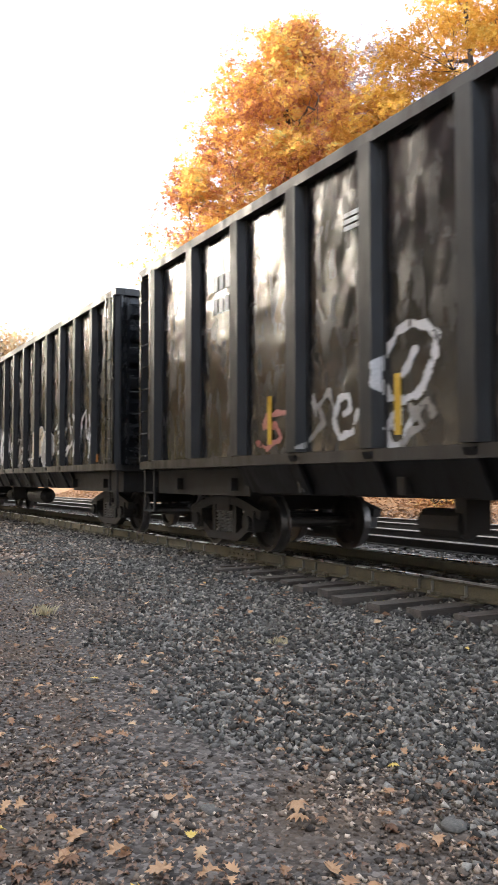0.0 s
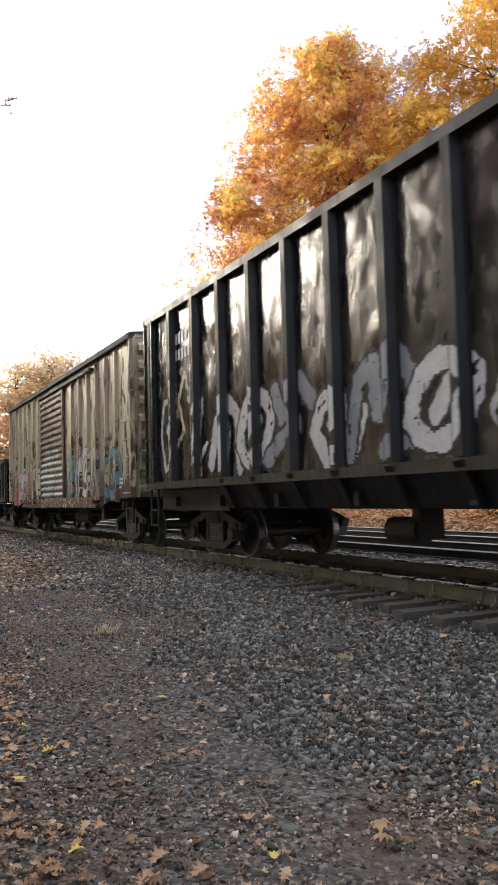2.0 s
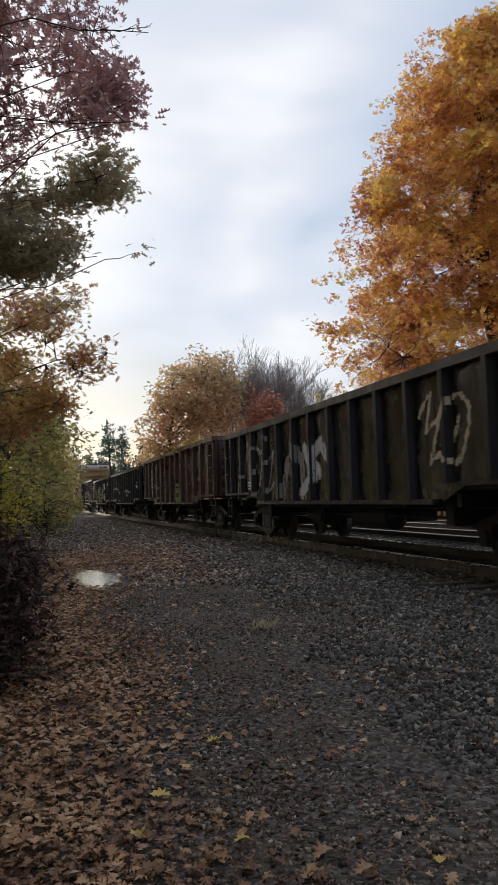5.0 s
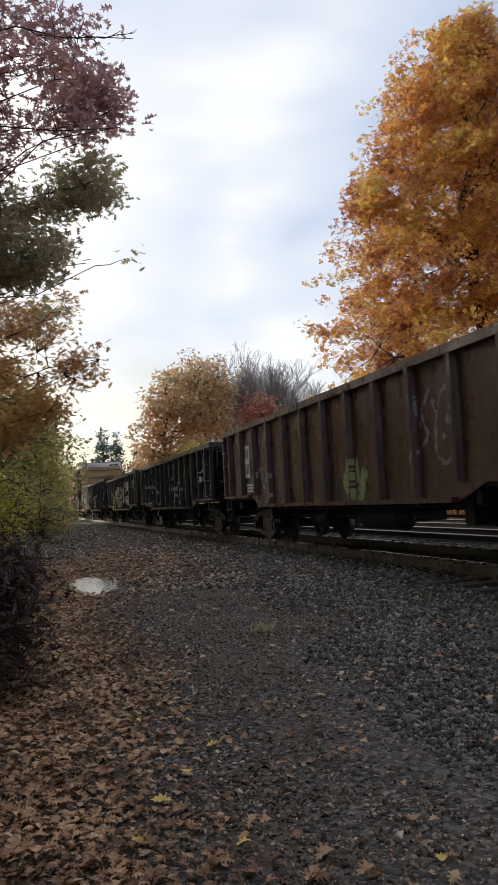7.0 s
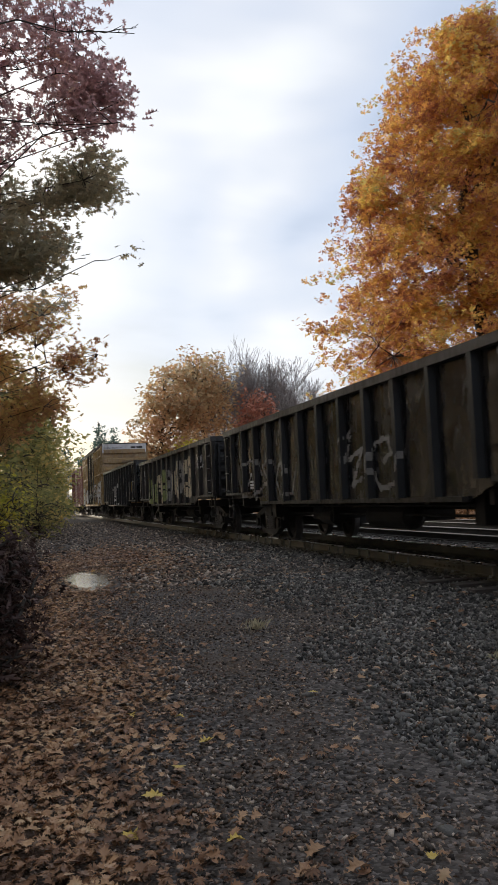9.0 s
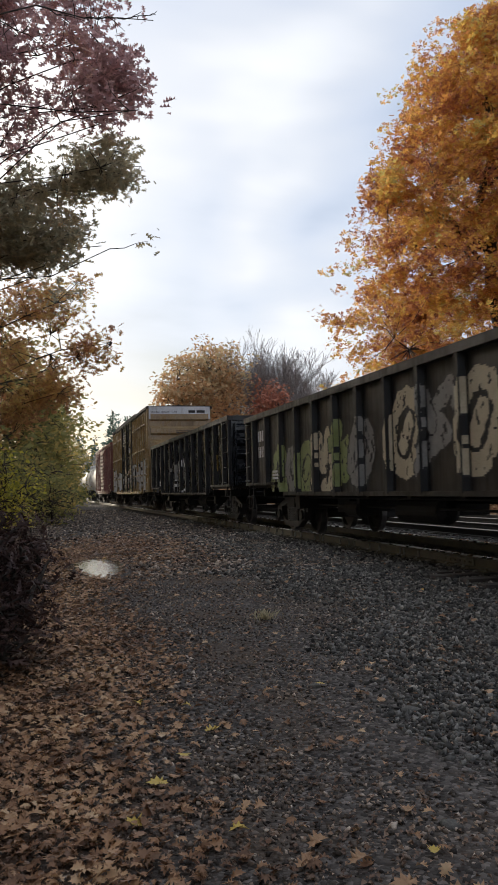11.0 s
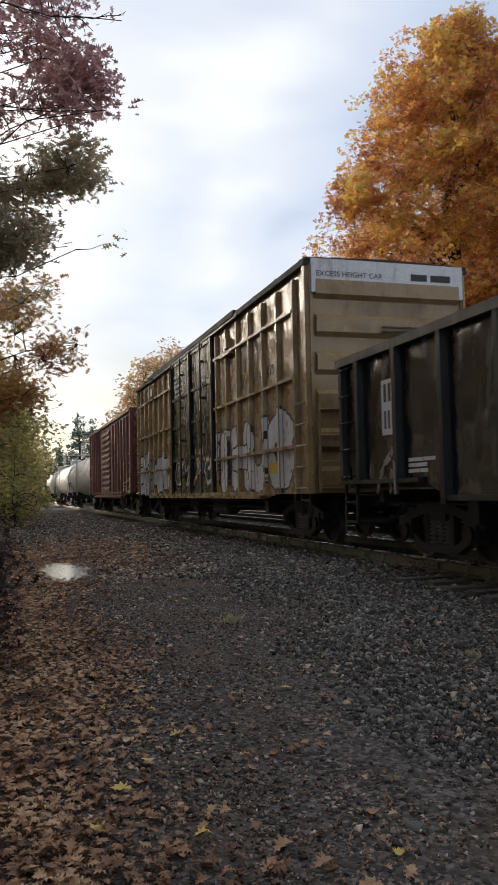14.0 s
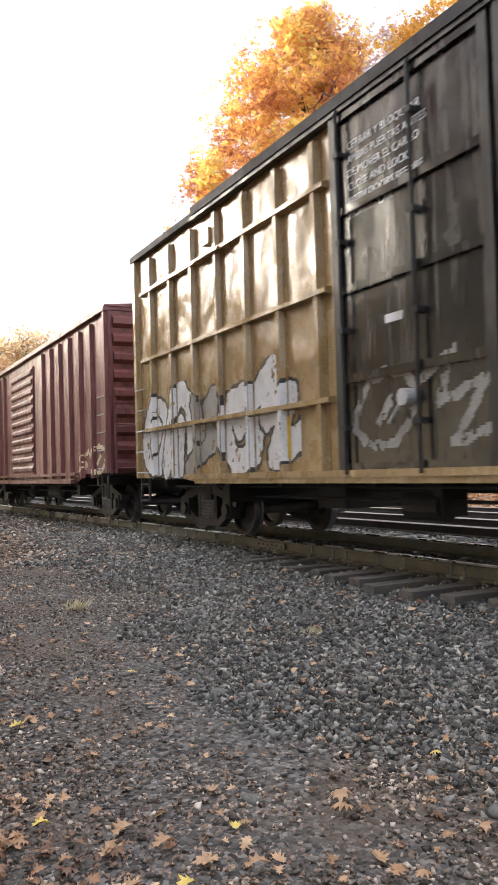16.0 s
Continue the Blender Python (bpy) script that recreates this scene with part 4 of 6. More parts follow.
def add_underframe(car, half, low=0.72, high=1.0, boxed=True):
    bm = bmesh.new()
    box(bm, -0.26, 0.26, -half + 0.1, half - 0.1, low, high)
    for k in range(9):
        y = -half + 1.2 + k * (2 * half - 2.4) / 8
        box(bm, -1.5, 1.5, y - 0.06, y + 0.06, high - 0.16, high + 0.02)
    part("centre_sill", bm, IRON, car)
    bm = bmesh.new()
    rod(bm, (-0.75, -1.4, 0.62), (-0.75, 0.1, 0.62), 0.21, 16)
    rod(bm, (-0.75, -1.52, 0.62), (-0.75, -1.4, 0.62), 0.10, 12, 0.20)
    rod(bm, (-0.75, 0.1, 0.62), (-0.75, 0.22, 0.62), 0.20, 12, 0.10)
    for y in (-1.2, -0.1):
        box(bm, -0.80, -0.70, y - 0.03, y + 0.03, 0.6, 0.98)
    part("air_reservoir", bm, IRON, car, "black brake air reservoir")
    bm = bmesh.new()
    rod(bm, (-0.95, 1.5, 0.60), (-0.95, 2.1, 0.60), 0.16, 14)
    box(bm, -1.05, -0.70, 1.45, 1.60, 0.5, 0.98)
    part("brake_cylinder", bm, IRON, car)
    if not boxed:
        return
    for y in (-half + 3.4, half - 3.4):
        bm = bmesh.new()
        box(bm, -1.35, 1.35, y - 0.12, y + 0.12, high - 0.42, high)
        soften(bm, 0.02)
        part("underframe_beam", bm, IRON, car)
    for k in range(3):
        y = -half * 0.45 + k * half * 0.45
        bm = bmesh.new()
        box(bm, -0.6, 0.6, y - 0.35, y + 0.35, high - 0.5, high - 0.1)
        soften(bm, 0.02)
        part("gear_box", bm, IRON, car)
    bm = bmesh.new()
    rod(bm, (-0.9, -half + 2.6, 0.66), (-0.9, half - 2.6, 0.66), 0.022, 6)
    rod(bm, (-1.15, -half + 1.2, 0.82), (-1.15, half - 1.2, 0.82), 0.018, 6)
    for k in range(7):
        y = -half + 2.8 + k * (2 * half - 5.6) / 6
        rod(bm, (-0.9, y, 0.66), (-0.9, y, 0.98), 0.015, 5)
        rod(bm, (-1.15, y + 0.2, 0.80), (-1.15, y + 0.2, 0.98), 0.015, 5)
    part("brake_rod", bm, IRON, car, "thin brake rods and pipe")


def ladder(car, x, y, z0, z1, wide, step=0.38, mat=None, across=False, stiles=True):
    """A ladder on a side (its width along y) or on an end (its width along x)."""
    n = max(2, round((z1 - z0) / step))
    s = -1 if x < 0 else 1
    rung = bmesh.new()
    if across:
        rod(rung, (x, y, 0), (x + wide, y, 0), 0.012, 6)
    else:
        rod(rung, (x + 0.07 * s, y, 0), (x + 0.07 * s, y + wide, 0), 0.012, 6)
        for yy in (y, y + wide):
            rod(rung, (x, yy, 0), (x + 0.07 * s, yy, 0), 0.012, 5)
    me = mesh_of("rung", rung, mat or IRON)
    if stiles:
        whole = new("ladder")
        whole.parent = car
        for k in (0, 1):
            bm = bmesh.new()
            if across:
                box(bm, x + wide * k - 0.025, x + wide * k + 0.025, y - 0.02, y + 0.02, z0 - 0.1, z1 + 0.1)
            else:
                a, b = sorted((x + 0.055 * s, x + 0.085 * s))
                box(bm, a, b, y + wide * k - 0.025, y + wide * k + 0.025, z0 - 0.1, z1 + 0.1)
            part("stile", bm, mat or IRON, whole)
    else:
        whole = car
    for k in range(n + 1):
        part("rung" if stiles else "grab_iron", me, None, whole).location = (0, 0, z0 + k * (z1 - z0) / n)


def stirrup(car, x, y, z0, z1, wide=0.42):
    bm = bmesh.new()
    for yy in (y, y + wide):
        box(bm, x - 0.02, x + 0.02, yy - 0.02, yy + 0.02, z0, z1)
    for z in (z0, z0 + 0.3):
        box(bm, x - 0.03, x + 0.03, y, y + wide, z, z + 0.03)
    part("stirrup_step", bm, IRON, car)


def brake_wheel(car, y, z, mat):
    bm = bmesh.new()
    n = 20
    for k in range(n):
        a, b = k * math.tau / n, (k + 1) * math.tau / n
        rod(bm, (0.55 + 0.27 * math.cos(a), y, z + 0.27 * math.sin(a)), (0.55 + 0.27 * math.cos(b), y, z + 0.27 * math.sin(b)), 0.016, 6)
    for k in range(5):
        a = k * math.tau / 5
        rod(bm, (0.55, y, z), (0.55 + 0.27 * math.cos(a), y, z + 0.27 * math.sin(a)), 0.012, 5)
    part("brake_wheel", bm, mat, car)


def post_mesh(z0, z1, wide, deep, mat, foot=0.0):
    """A pressed hat-section side post, standing out in -x from the panel at x = 0."""
    bm = bmesh.new()
    w, t = wide / 2, wide / 2 * 0.62
    prism(bm, [(0.0, -w), (-deep, -t), (-deep, t), (0.0, w)], z0, z1, "z")
    box(bm, -0.012, 0.0, -w - 0.04, w + 0.04, z0, z1)
    if foot:
        prism(bm, [(0.0, z0), (-deep, z0), (-deep * 0.2, z0 - foot), (0.0, z0 - foot)], -t, t, "y")
    return mesh_of("side_post", bm, mat)


def put_posts(car, ys, me, name="side_post"):
    for s in (-1, 1):
        for y in ys:
            p = part(name, me, None, car)
            p.matrix_basis = pose(-(HALF_W - 0.10), y, 0) if s < 0 else pose(HALF_W - 0.10, y, 0, 0, 0, 180)


def side_panel(car, outline, mat, name="side_panel"):
    for s in (-1, 1):
        bm = bmesh.new()
        prism(bm, outline, s * (HALF_W - 0.10), s * (HALF_W - 0.14), "x")
        part(name, bm, mat, car)


def corrugated_end(car, y, face, z0, z1, n, mat, deep=0.09, name="end_panel", half=1.52):
    """An end wall with n pressed ridges; face: -1 the front, 1 the rear."""
    bm = bmesh.new()
    box(bm, -half, half, min(y, y - 0.04 * face), max(y, y - 0.04 * face), z0, z1)
    wall = part(name, bm, mat, car)
    step = (z1 - z0) / n
    za, zb = step * 0.16, step * 0.62
    bm = bmesh.new()
    prism(bm, [(y, za - 0.05), (y + deep * face, za + 0.03), (y + deep * face, zb - 0.03), (y, zb + 0.05)], -half + 0.06, half - 0.06, "x")
    bmesh.ops.recalc_face_normals(bm, faces=bm.faces)
    me = mesh_of("end_ridge", bm, mat)
    for k in range(n):
        part("end_ridge", me, None, wall).location = (0, 0, z0 + step * k)
    return wall


def gondola(label, start, end, top, low, end_low, count, mat, rim_mat, coal=False, wide=0.16, deep=0.10, ladder_mat=None, margin=0.75):
    """An open-topped car. start, end: its stretch of the train; top, low: heights above the rail."""
    length, half = end - start, (end - start) / 2
    car = new("gondola_car")
    tagged(car, label, "railway car", "freight cars")
    TRAIN.append((car, (start + end) / 2))
    cut = 3.3
    if coal:
        outline = [(-half, low), (half, low), (half, top - 0.02), (-half, top - 0.02)]
    else:
        outline = [(-half, end_low), (-half + cut - 0.7, end_low), (-half + cut, low), (half - cut, low), (half - cut + 0.7, end_low), (half, end_low), (half, top - 0.02), (-half, top - 0.02)]
    side_panel(car, outline, mat)
    # posts of black cars take the copy with shade in its colour
    post_mat = BLACK_SHADED if mat is BLACK else mat
    ys = [-half + margin + k * (length - 2 * margin) / (count - 1) for k in range(count)]
    mid = [y for y in ys if abs(y) <= half - cut + 0.1] if not coal else ys
    put_posts(car, mid, post_mesh(low + 0.04, top - 0.12, wide, deep, post_mat))
    if not coal:
        put_posts(car, [y for y in ys if abs(y) > half - cut + 0.1], post_mesh(end_low + 0.04, top - 0.12, wide, deep, post_mat))
    put_posts(car, (-half + 0.09, half - 0.09), post_mesh((low if coal else end_low) + 0.02, top - 0.12, 0.17, deep - 0.02, post_mat), "corner_post")
    # the rim round the top, and the sills
    for s in (-1, 1):
        bm = bmesh.new()
        a, b = sorted((s * (HALF_W - 0.16), s * (HALF_W + 0.015)))
        box(bm, a, b, -half - 0.03, half + 0.03, top - 0.13, top)
        soften(bm, 0.018)
        part("top_rail", bm, rim_mat, car)
        bm = bmesh.new()
        a, b = sorted((s * (HALF_W - 0.14), s * (HALF_W - 0.005)))
        if coal:
            box(bm, a, b, -half, half, low - 0.10, low + 0.03)
        else:
            box(bm, a, b, -half + cut, half - cut, low, low + 0.07)
            box(bm, a, b, -half, -half + cut - 0.7, end_low, end_low + 0.06)
            box(bm, a, b, half - cut + 0.7, half, end_low, end_low + 0.06)
        part("side_sill", bm, BLACK_DULL if mat is BLACK else mat, car)
    for s in (-1, 1):
        bm = bmesh.new()
        a, b = sorted((s * (half - 0.12), s * (half + 0.05)))
        box(bm, -HALF_W + 0.16, HALF_W - 0.16, a, b, top - 0.13, top)
        soften(bm, 0.018)
        part("end_rail", bm, rim_mat, car)
        corrugated_end(car, s * (half - 0.05), s, (low if coal else end_low) + 0.0, top - 0.13, 7 if coal else 5, mat)
    bm = bmesh.new()
    box(bm, -HALF_W + 0.15, HALF_W - 0.15, -half + 0.1, half - 0.1, *((low - 0.12, low + 0.02) if coal else (1.06, 1.14)))
    part("floor", bm, IRON, car)
    if coal:
        # solid dark blocks added over the trucks to shut out daylight below the sill
        for s in (-1, 1):
            bm = bmesh.new()
            box(bm, -1.40, 1.40, *sorted((s * (half - 3.5), s * (half - 0.25))), 0.825, low - 0.124)
            soften(bm, 0.02)
            part("bolster_deck", bm, IRON, car)
        # the tubs slope in below the sill between the trucks
        for s in (-1, 1):
            bm = bmesh.new()
            w = HALF_W - 0.08
            prism(bm, [(s * w, low), (s * (w - 0.06), low), (s * (w - 0.30), low - 0.44), (s * (w - 0.22), low - 0.46)], -half + 3.4, half - 3.4, "y")
            bmesh.ops.recalc_face_normals(bm, faces=bm.faces)
            part("tub_side", bm, post_mat, car)
        foot = bmesh.new()
        prism(foot, [(0.0, 0.0), (-0.06, 0.0), (0.17, -0.47), (0.22, -0.46)], -0.07, 0.07, "y")
        foot_me = mesh_of("tub_rib", foot, post_mat)
        for y in ys:
            if abs(y) < half - 3.6:
                for s in (-1, 1):
                    p = part("tub_rib", foot_me, None, car)
                    p.matrix_basis = pose(-(HALF_W - 0.03), y, low) if s < 0 else pose(HALF_W - 0.03, y, low, 0, 0, 180)
        bm = bmesh.new()
        box(bm, -1.25, 1.25, -half + 3.4, half - 3.4, low - 0.48, low - 0.40)
        part("tub_floor", bm, IRON, car)
    for s in (-1, 1):
        y = -half + 0.10 if s < 0 else half - 0.52
        z0 = (low if coal else end_low) + 0.12
        ladder(car, -(HALF_W - 0.05), y, z0, top - 0.2, 0.42, 0.40, ladder_mat or mat, stiles=coal)
        ladder(car, HALF_W - 0.05, y, z0, top - 0.2, 0.42, 0.40, ladder_mat or mat, stiles=coal)
        stirrup(car, -(HALF_W - 0.08), y, 0.52, z0)
        ladder(car, -1.45, s * (half + 0.09), z0, top - 0.3, 0.42, 0.40, ladder_mat or mat, across=True)
    brake_wheel(car, -half - 0.14, top - 0.75, mat)
    add_trucks(car, half, 2.05)
    if coal:
        add_underframe(car, half, 0.90, 1.06, False)
    else:
        add_underframe(car, half)
    return car, half, ys


def roof(car, half, z, mat, n=14, rise=0.16):
    bm = bmesh.new()
    w = HALF_W - 0.01
    prism(bm, [(-w, z - 0.03), (-w, z), (0, z + rise), (w, z), (w, z - 0.03)], -half - 0.02, half + 0.02, "y")
    part("roof", bm, mat, car)
    rib = bmesh.new()
    prism(rib, [(-w + 0.02, z), (-w + 0.02, z + 0.035), (0, z + rise + 0.035), (w - 0.02, z + 0.035), (w - 0.02, z)], -0.03, 0.03, "y")
    me = mesh_of("roof_rib", rib, mat)
    for k in range(n):
        part("roof_rib", me, None, car).location = (0, -half + 0.3 + k * (2 * half - 0.6) / (n - 1), 0)


def boxcar(label, start, end, top, low, mat, roof_mat, end_mat, ys, post, ends=8, end_low=1.10, rise=0.16):
    length, half = end - start, (end - start) / 2
    car = new("boxcar")
    tagged(car, label, "railway car", "freight cars")
    TRAIN.append((car, (start + end) / 2))
    cut = 2.9
    side_panel(car, [(-half, end_low), (-half + cut - 0.9, end_low), (-half + cut, low), (half - cut, low), (half - cut + 0.9, end_low), (half, end_low), (half, top - 0.12), (-half, top - 0.12)], mat)
    put_posts(car, ys, post)
    put_posts(car, (-half + 0.11, half - 0.11), post_mesh(end_low, top - 0.14, 0.20, 0.085, mat), "corner_post")
    for s in (-1, 1):
        a, b = sorted((s * (HALF_W - 0.13), s * (HALF_W + 0.01)))
        bm = bmesh.new()
        box(bm, a, b, -half, half, top - 0.17, top - 0.072)
        soften(bm, 0.012)
        part("eave", bm, roof_mat, car)
        bm = bmesh.new()
        box(bm, a, b, -half + cut, half - cut, low, low + 0.09)
        box(bm, a, b, -half + cut - 0.4, half - cut + 0.4, end_low - 0.03, end_low + 0.05)
        part("side_sill", bm, mat, car)
        corrugated_end(car, s * (half - 0.04), s, end_low, top - 0.15, ends, end_mat, 0.10)
        bm = bmesh.new()
        prism(bm, [(-1.55, top - 0.15), (1.55, top - 0.15), (1.55, top - 0.05), (0, top - 0.07 + rise), (-1.55, top - 0.05)], s * (half - 0.06), s * (half - 0.01), "y")
        bmesh.ops.recalc_face_normals(bm, faces=bm.faces)
        part("gable", bm, end_mat, car)
    roof(car, half, top - 0.04, roof_mat, rise=rise)
    bm = bmesh.new()
    box(bm, -1.5, 1.5, -half + 0.1, half - 0.1, 1.06, 1.14)
    part("floor", bm, IRON, car)
    for s in (-1, 1):
        y = -half + 0.14 if s < 0 else half - 0.60
        for x in (-(HALF_W - 0.06), HALF_W - 0.06):
            ladder(car, x, y, end_low + 0.1, end_low + 1.65, 0.46, 0.42, LADDER_PALE, stiles=False)
        stirrup(car, -(HALF_W - 0.08), y, 0.55, end_low)
        ladder(car, -1.48, s * (half + 0.10), end_low + 0.1, end_low + 1.5, 0.60, 0.40, mat, across=True)
        bm = bmesh.new()
        box(bm, -0.2, 1.4, min(s * half, s * (half + 0.22)), max(s * half, s * (half + 0.22)), end_low + 0.22, end_low + 0.26)
        part("end_step", bm, IRON, car)
    brake_wheel(car, -half - 0.18, 2.6, mat)
    add_trucks(car, half, 2.0)
    add_underframe(car, half)
    return car, half


# ---- paint on the sides ----
GLYPHS = {  # rings, hooks, humps and bolts; capitals are letters
    "o": [[(0.5 + 0.45 * math.cos(a * 0.52) * (1 + 0.15 * math.sin(a)), 0.5 + 0.46 * math.sin(a * 0.52)) for a in range(13)], [(0.42, 0.35), (0.6, 0.62)]],
    "s": [[(1.05, 0.7), (0.75, 1.0), (0.35, 0.75), (0.7, 0.45), (0.3, 0.3), (-0.05, 0.05)], [(0.1, 0.95), (0.3, 0.6)]],
    "u": [[(0.0, 0.1), (0.2, 0.75), (0.55, 1.05), (0.9, 0.8), (1.0, 0.0)], [(0.5, 0.1), (0.55, 0.6)]],
    "m": [[(-0.05, 0.0), (0.1, 0.85), (0.35, 1.0), (0.45, 0.45), (0.6, 0.4), (0.75, 1.05), (1.0, 0.75), (1.05, 0.1), (0.6, 0.0)]],
    "k": [[(0.0, 0.8), (0.45, 1.1), (0.3, 0.55), (0.85, 0.75), (0.5, 0.1), (1.1, 0.3)]],
    "T": [[(0.05, 0.55), (0.12, 0.95), (0.5, 1.0), (0.88, 0.95), (0.95, 0.6)], [(0.36, 0.95), (0.36, 0.05)], [(0.62, 0.95), (0.62, 0.05)]],
    "H": [[(0.12, 1.0), (0.12, 0.02)], [(0.85, 1.02), (0.85, 0.02)], [(0.12, 0.5), (0.85, 0.52)]],
    "U": [[(0.1, 1.0), (0.12, 0.25), (0.45, 0.0), (0.85, 0.22), (0.9, 1.0)]],
    "G": [[(0.95, 0.85), (0.6, 1.08), (0.2, 0.85), (0.08, 0.45), (0.3, 0.05), (0.75, 0.02), (0.95, 0.3), (0.9, 0.5), (0.6, 0.5)]],
    "t": [[(0.1, 0.2), (0.5, 0.0), (0.9, 0.3), (0.7, 0.7), (0.3, 0.65), (0.35, 1.0), (0.95, 1.05)]],
    "e": [[(0.55, 0.5), (0.75, 0.6), (0.65, 0.85), (0.3, 0.8), (0.15, 0.45), (0.45, 0.05), (0.95, 0.15), (1.1, 0.6)]],
}


def noise_field(a, b):
    return np.sin(a * 1.7 + 1.3 * np.sin(b * 1.1 + 0.4)) * np.cos(b * 1.9 + 1.1 * np.sin(a * 0.8)) + 0.5 * np.sin(a * 4.1 + b * 3.3) * np.sin(b * 5.7 - a * 2.2)


def reach(gy, gz, line):
    best = np.full(gy.shape, 9.0)
    for (ay, az), (by, bz) in zip(line, line[1:]):
        dy, dz = by - ay, bz - az
        t = np.clip(((gy - ay) * dy + (gz - az) * dz) / (dy * dy + dz * dz + 1e-9), 0, 1)
        best = np.minimum(best, np.hypot(gy - ay - t * dy, gz - az - t * dz))
    return best


def drape(car, name, label, y0, y1, z0, z1, jobs, mats, ys, deep=0.10, wide=0.16, cell=0.03, lift=0.006, relief=None, worn=0.15):
    """Paint laid over the panels and posts of the near side. jobs: (material, half width, outline material or None, outline width, line)."""
    ny, nz = int((y1 - y0) / cell), int((z1 - z0) / cell)
    gy, gz = np.meshgrid(y0 + (np.arange(ny) + 0.5) * cell, z0 + (np.arange(nz) + 0.5) * cell, indexing="ij")
    kind = np.full(gy.shape, -1)
    wob = 0.012 * np.sin(gy * 23 + gz * 11) + 0.010 * np.sin(gz * 31 - gy * 7)
    for fill, w, edge, ew, line in jobs:
        d = reach(gy, gz, line) + wob
        if edge is not None:
            kind[(d < w + ew)] = edge
        kind[d < w] = fill
    holes = 0.7 * noise_field(gy * 5.1, gz * 2.4) + 0.9 * noise_field(gy * 17.0 + 5, gz * 8.0)
    kind[holes > 1.25 - worn] = -1
    # bubble fills go over the neighbours' outlines in drawing order
    iy, iz = np.nonzero(kind >= 0)
    if not len(iy):
        return
    vy = y0 + np.arange(ny + 1) * cell
    near = np.min(np.abs(vy[:, None] - np.asarray(ys)[None]), axis=1)
    out = deep * smoothstep(wide / 2 + 0.005, wide / 2 * 0.62 - 0.005, near)
    vz = z0 + np.arange(nz + 1) * cell
    x = (-(HALF_W - 0.10) - out - lift)[:, None]
    if relief is not None:
        x = x - relief(vz)[None]
    verts = np.stack(np.broadcast_arrays(x, vy[:, None], vz[None]), -1).reshape(-1, 3)
    k = nz + 1
    a = iy * k + iz
    faces = np.stack([a, a + 1, a + k + 1, a + k], -1)
    used, inv = np.unique(faces, return_inverse=True)
    me = array_mesh(name, verts[used], inv.reshape(faces.shape), mats, False, kind[iy, iz])
    part(name, me, None, car, label)


def bubble(word, y_right, y_left, z0, z1, fill, edge, w, ew, seed, slant=0.1):
    """Fat letter-like shapes; y_left > y_right, read from larger y to smaller."""
    rng = random.Random(seed)
    n = len(word)
    step = (y_left - y_right) / n
    jobs = []
    for k, ch in enumerate(word):
        dz, grow = rng.uniform(-0.06, 0.06), rng.uniform(0.92, 1.12)
        for line in GLYPHS[ch]:
            pts = [(y_left - step * (k + u * 1.06) - slant * v, z0 + dz + (z1 - z0) * grow * v) for u, v in line]
            jobs.append((fill[k % len(fill)], w, edge, ew, pts))
    return jobs


def stencil(car, y, z, size, text, mat, name="stencil", label="", x=None, flip=0.0):
    """Lettering on the near side, read from larger y to smaller."""
    cu = bpy.data.curves.new(name, "FONT")
    cu.body, cu.size, cu.extrude, cu.align_x = text, size, 0.001, "LEFT"
    cu.resolution_u = 2
    cu.materials.append(mat)
    ob = new(name, cu)
    ob.parent = car
    ob.matrix_basis = Matrix.Translation((x if x is not None else -(HALF_W - 0.10) - 0.012, y, z)) @ Euler((radians(90), 0, radians(-90))).to_matrix().to_4x4()
    if label:
        tagged(ob, label)
    return ob


def bars(car, y, z, size, words, mat, name="stencil", label="", plate=None, x=None, gap=0.5):
    """Rows of plain bars where marks stand. words: a row of bar widths for each line."""
    xx = x if x is not None else -(HALF_W - 0.10) - 0.010
    for r, row in enumerate(words):
        yy = y
        for wid in row:
            bm = bmesh.new()
            box(bm, xx - 0.002, xx, yy - wid, yy, z - r * size * (1 + gap) - size, z - r * size * (1 + gap))
            part(name, bm, mat, car, label)
            yy -= wid + min(size * 0.35, 0.06)
    if plate:
        bm = bmesh.new()
        box(bm, xx + 0.001, xx + 0.006, y - plate[0] + 0.08, y + 0.08, z - plate[1] + 0.06, z + 0.06)
        part("mark_plate", bm, WHITE_PAINT if mat is SIGN_INK else IRON, car)


def placard(car, y, z, wide, high, mat, label):
    bm = bmesh.new()
    x = -(HALF_W - 0.10) - 0.014
    box(bm, x - 0.006, x, y - wide / 2, y + wide / 2, z, z + high)
    part("reflector", bm, mat, car, label)


PAINTS = [SPRAY_WHITE, SPRAY_DARK, SPRAY_BLUE, SPRAY_CREAM, SPRAY_GREY, SPRAY_TEAL, SPRAY_PINK, SPRAY_GREEN]


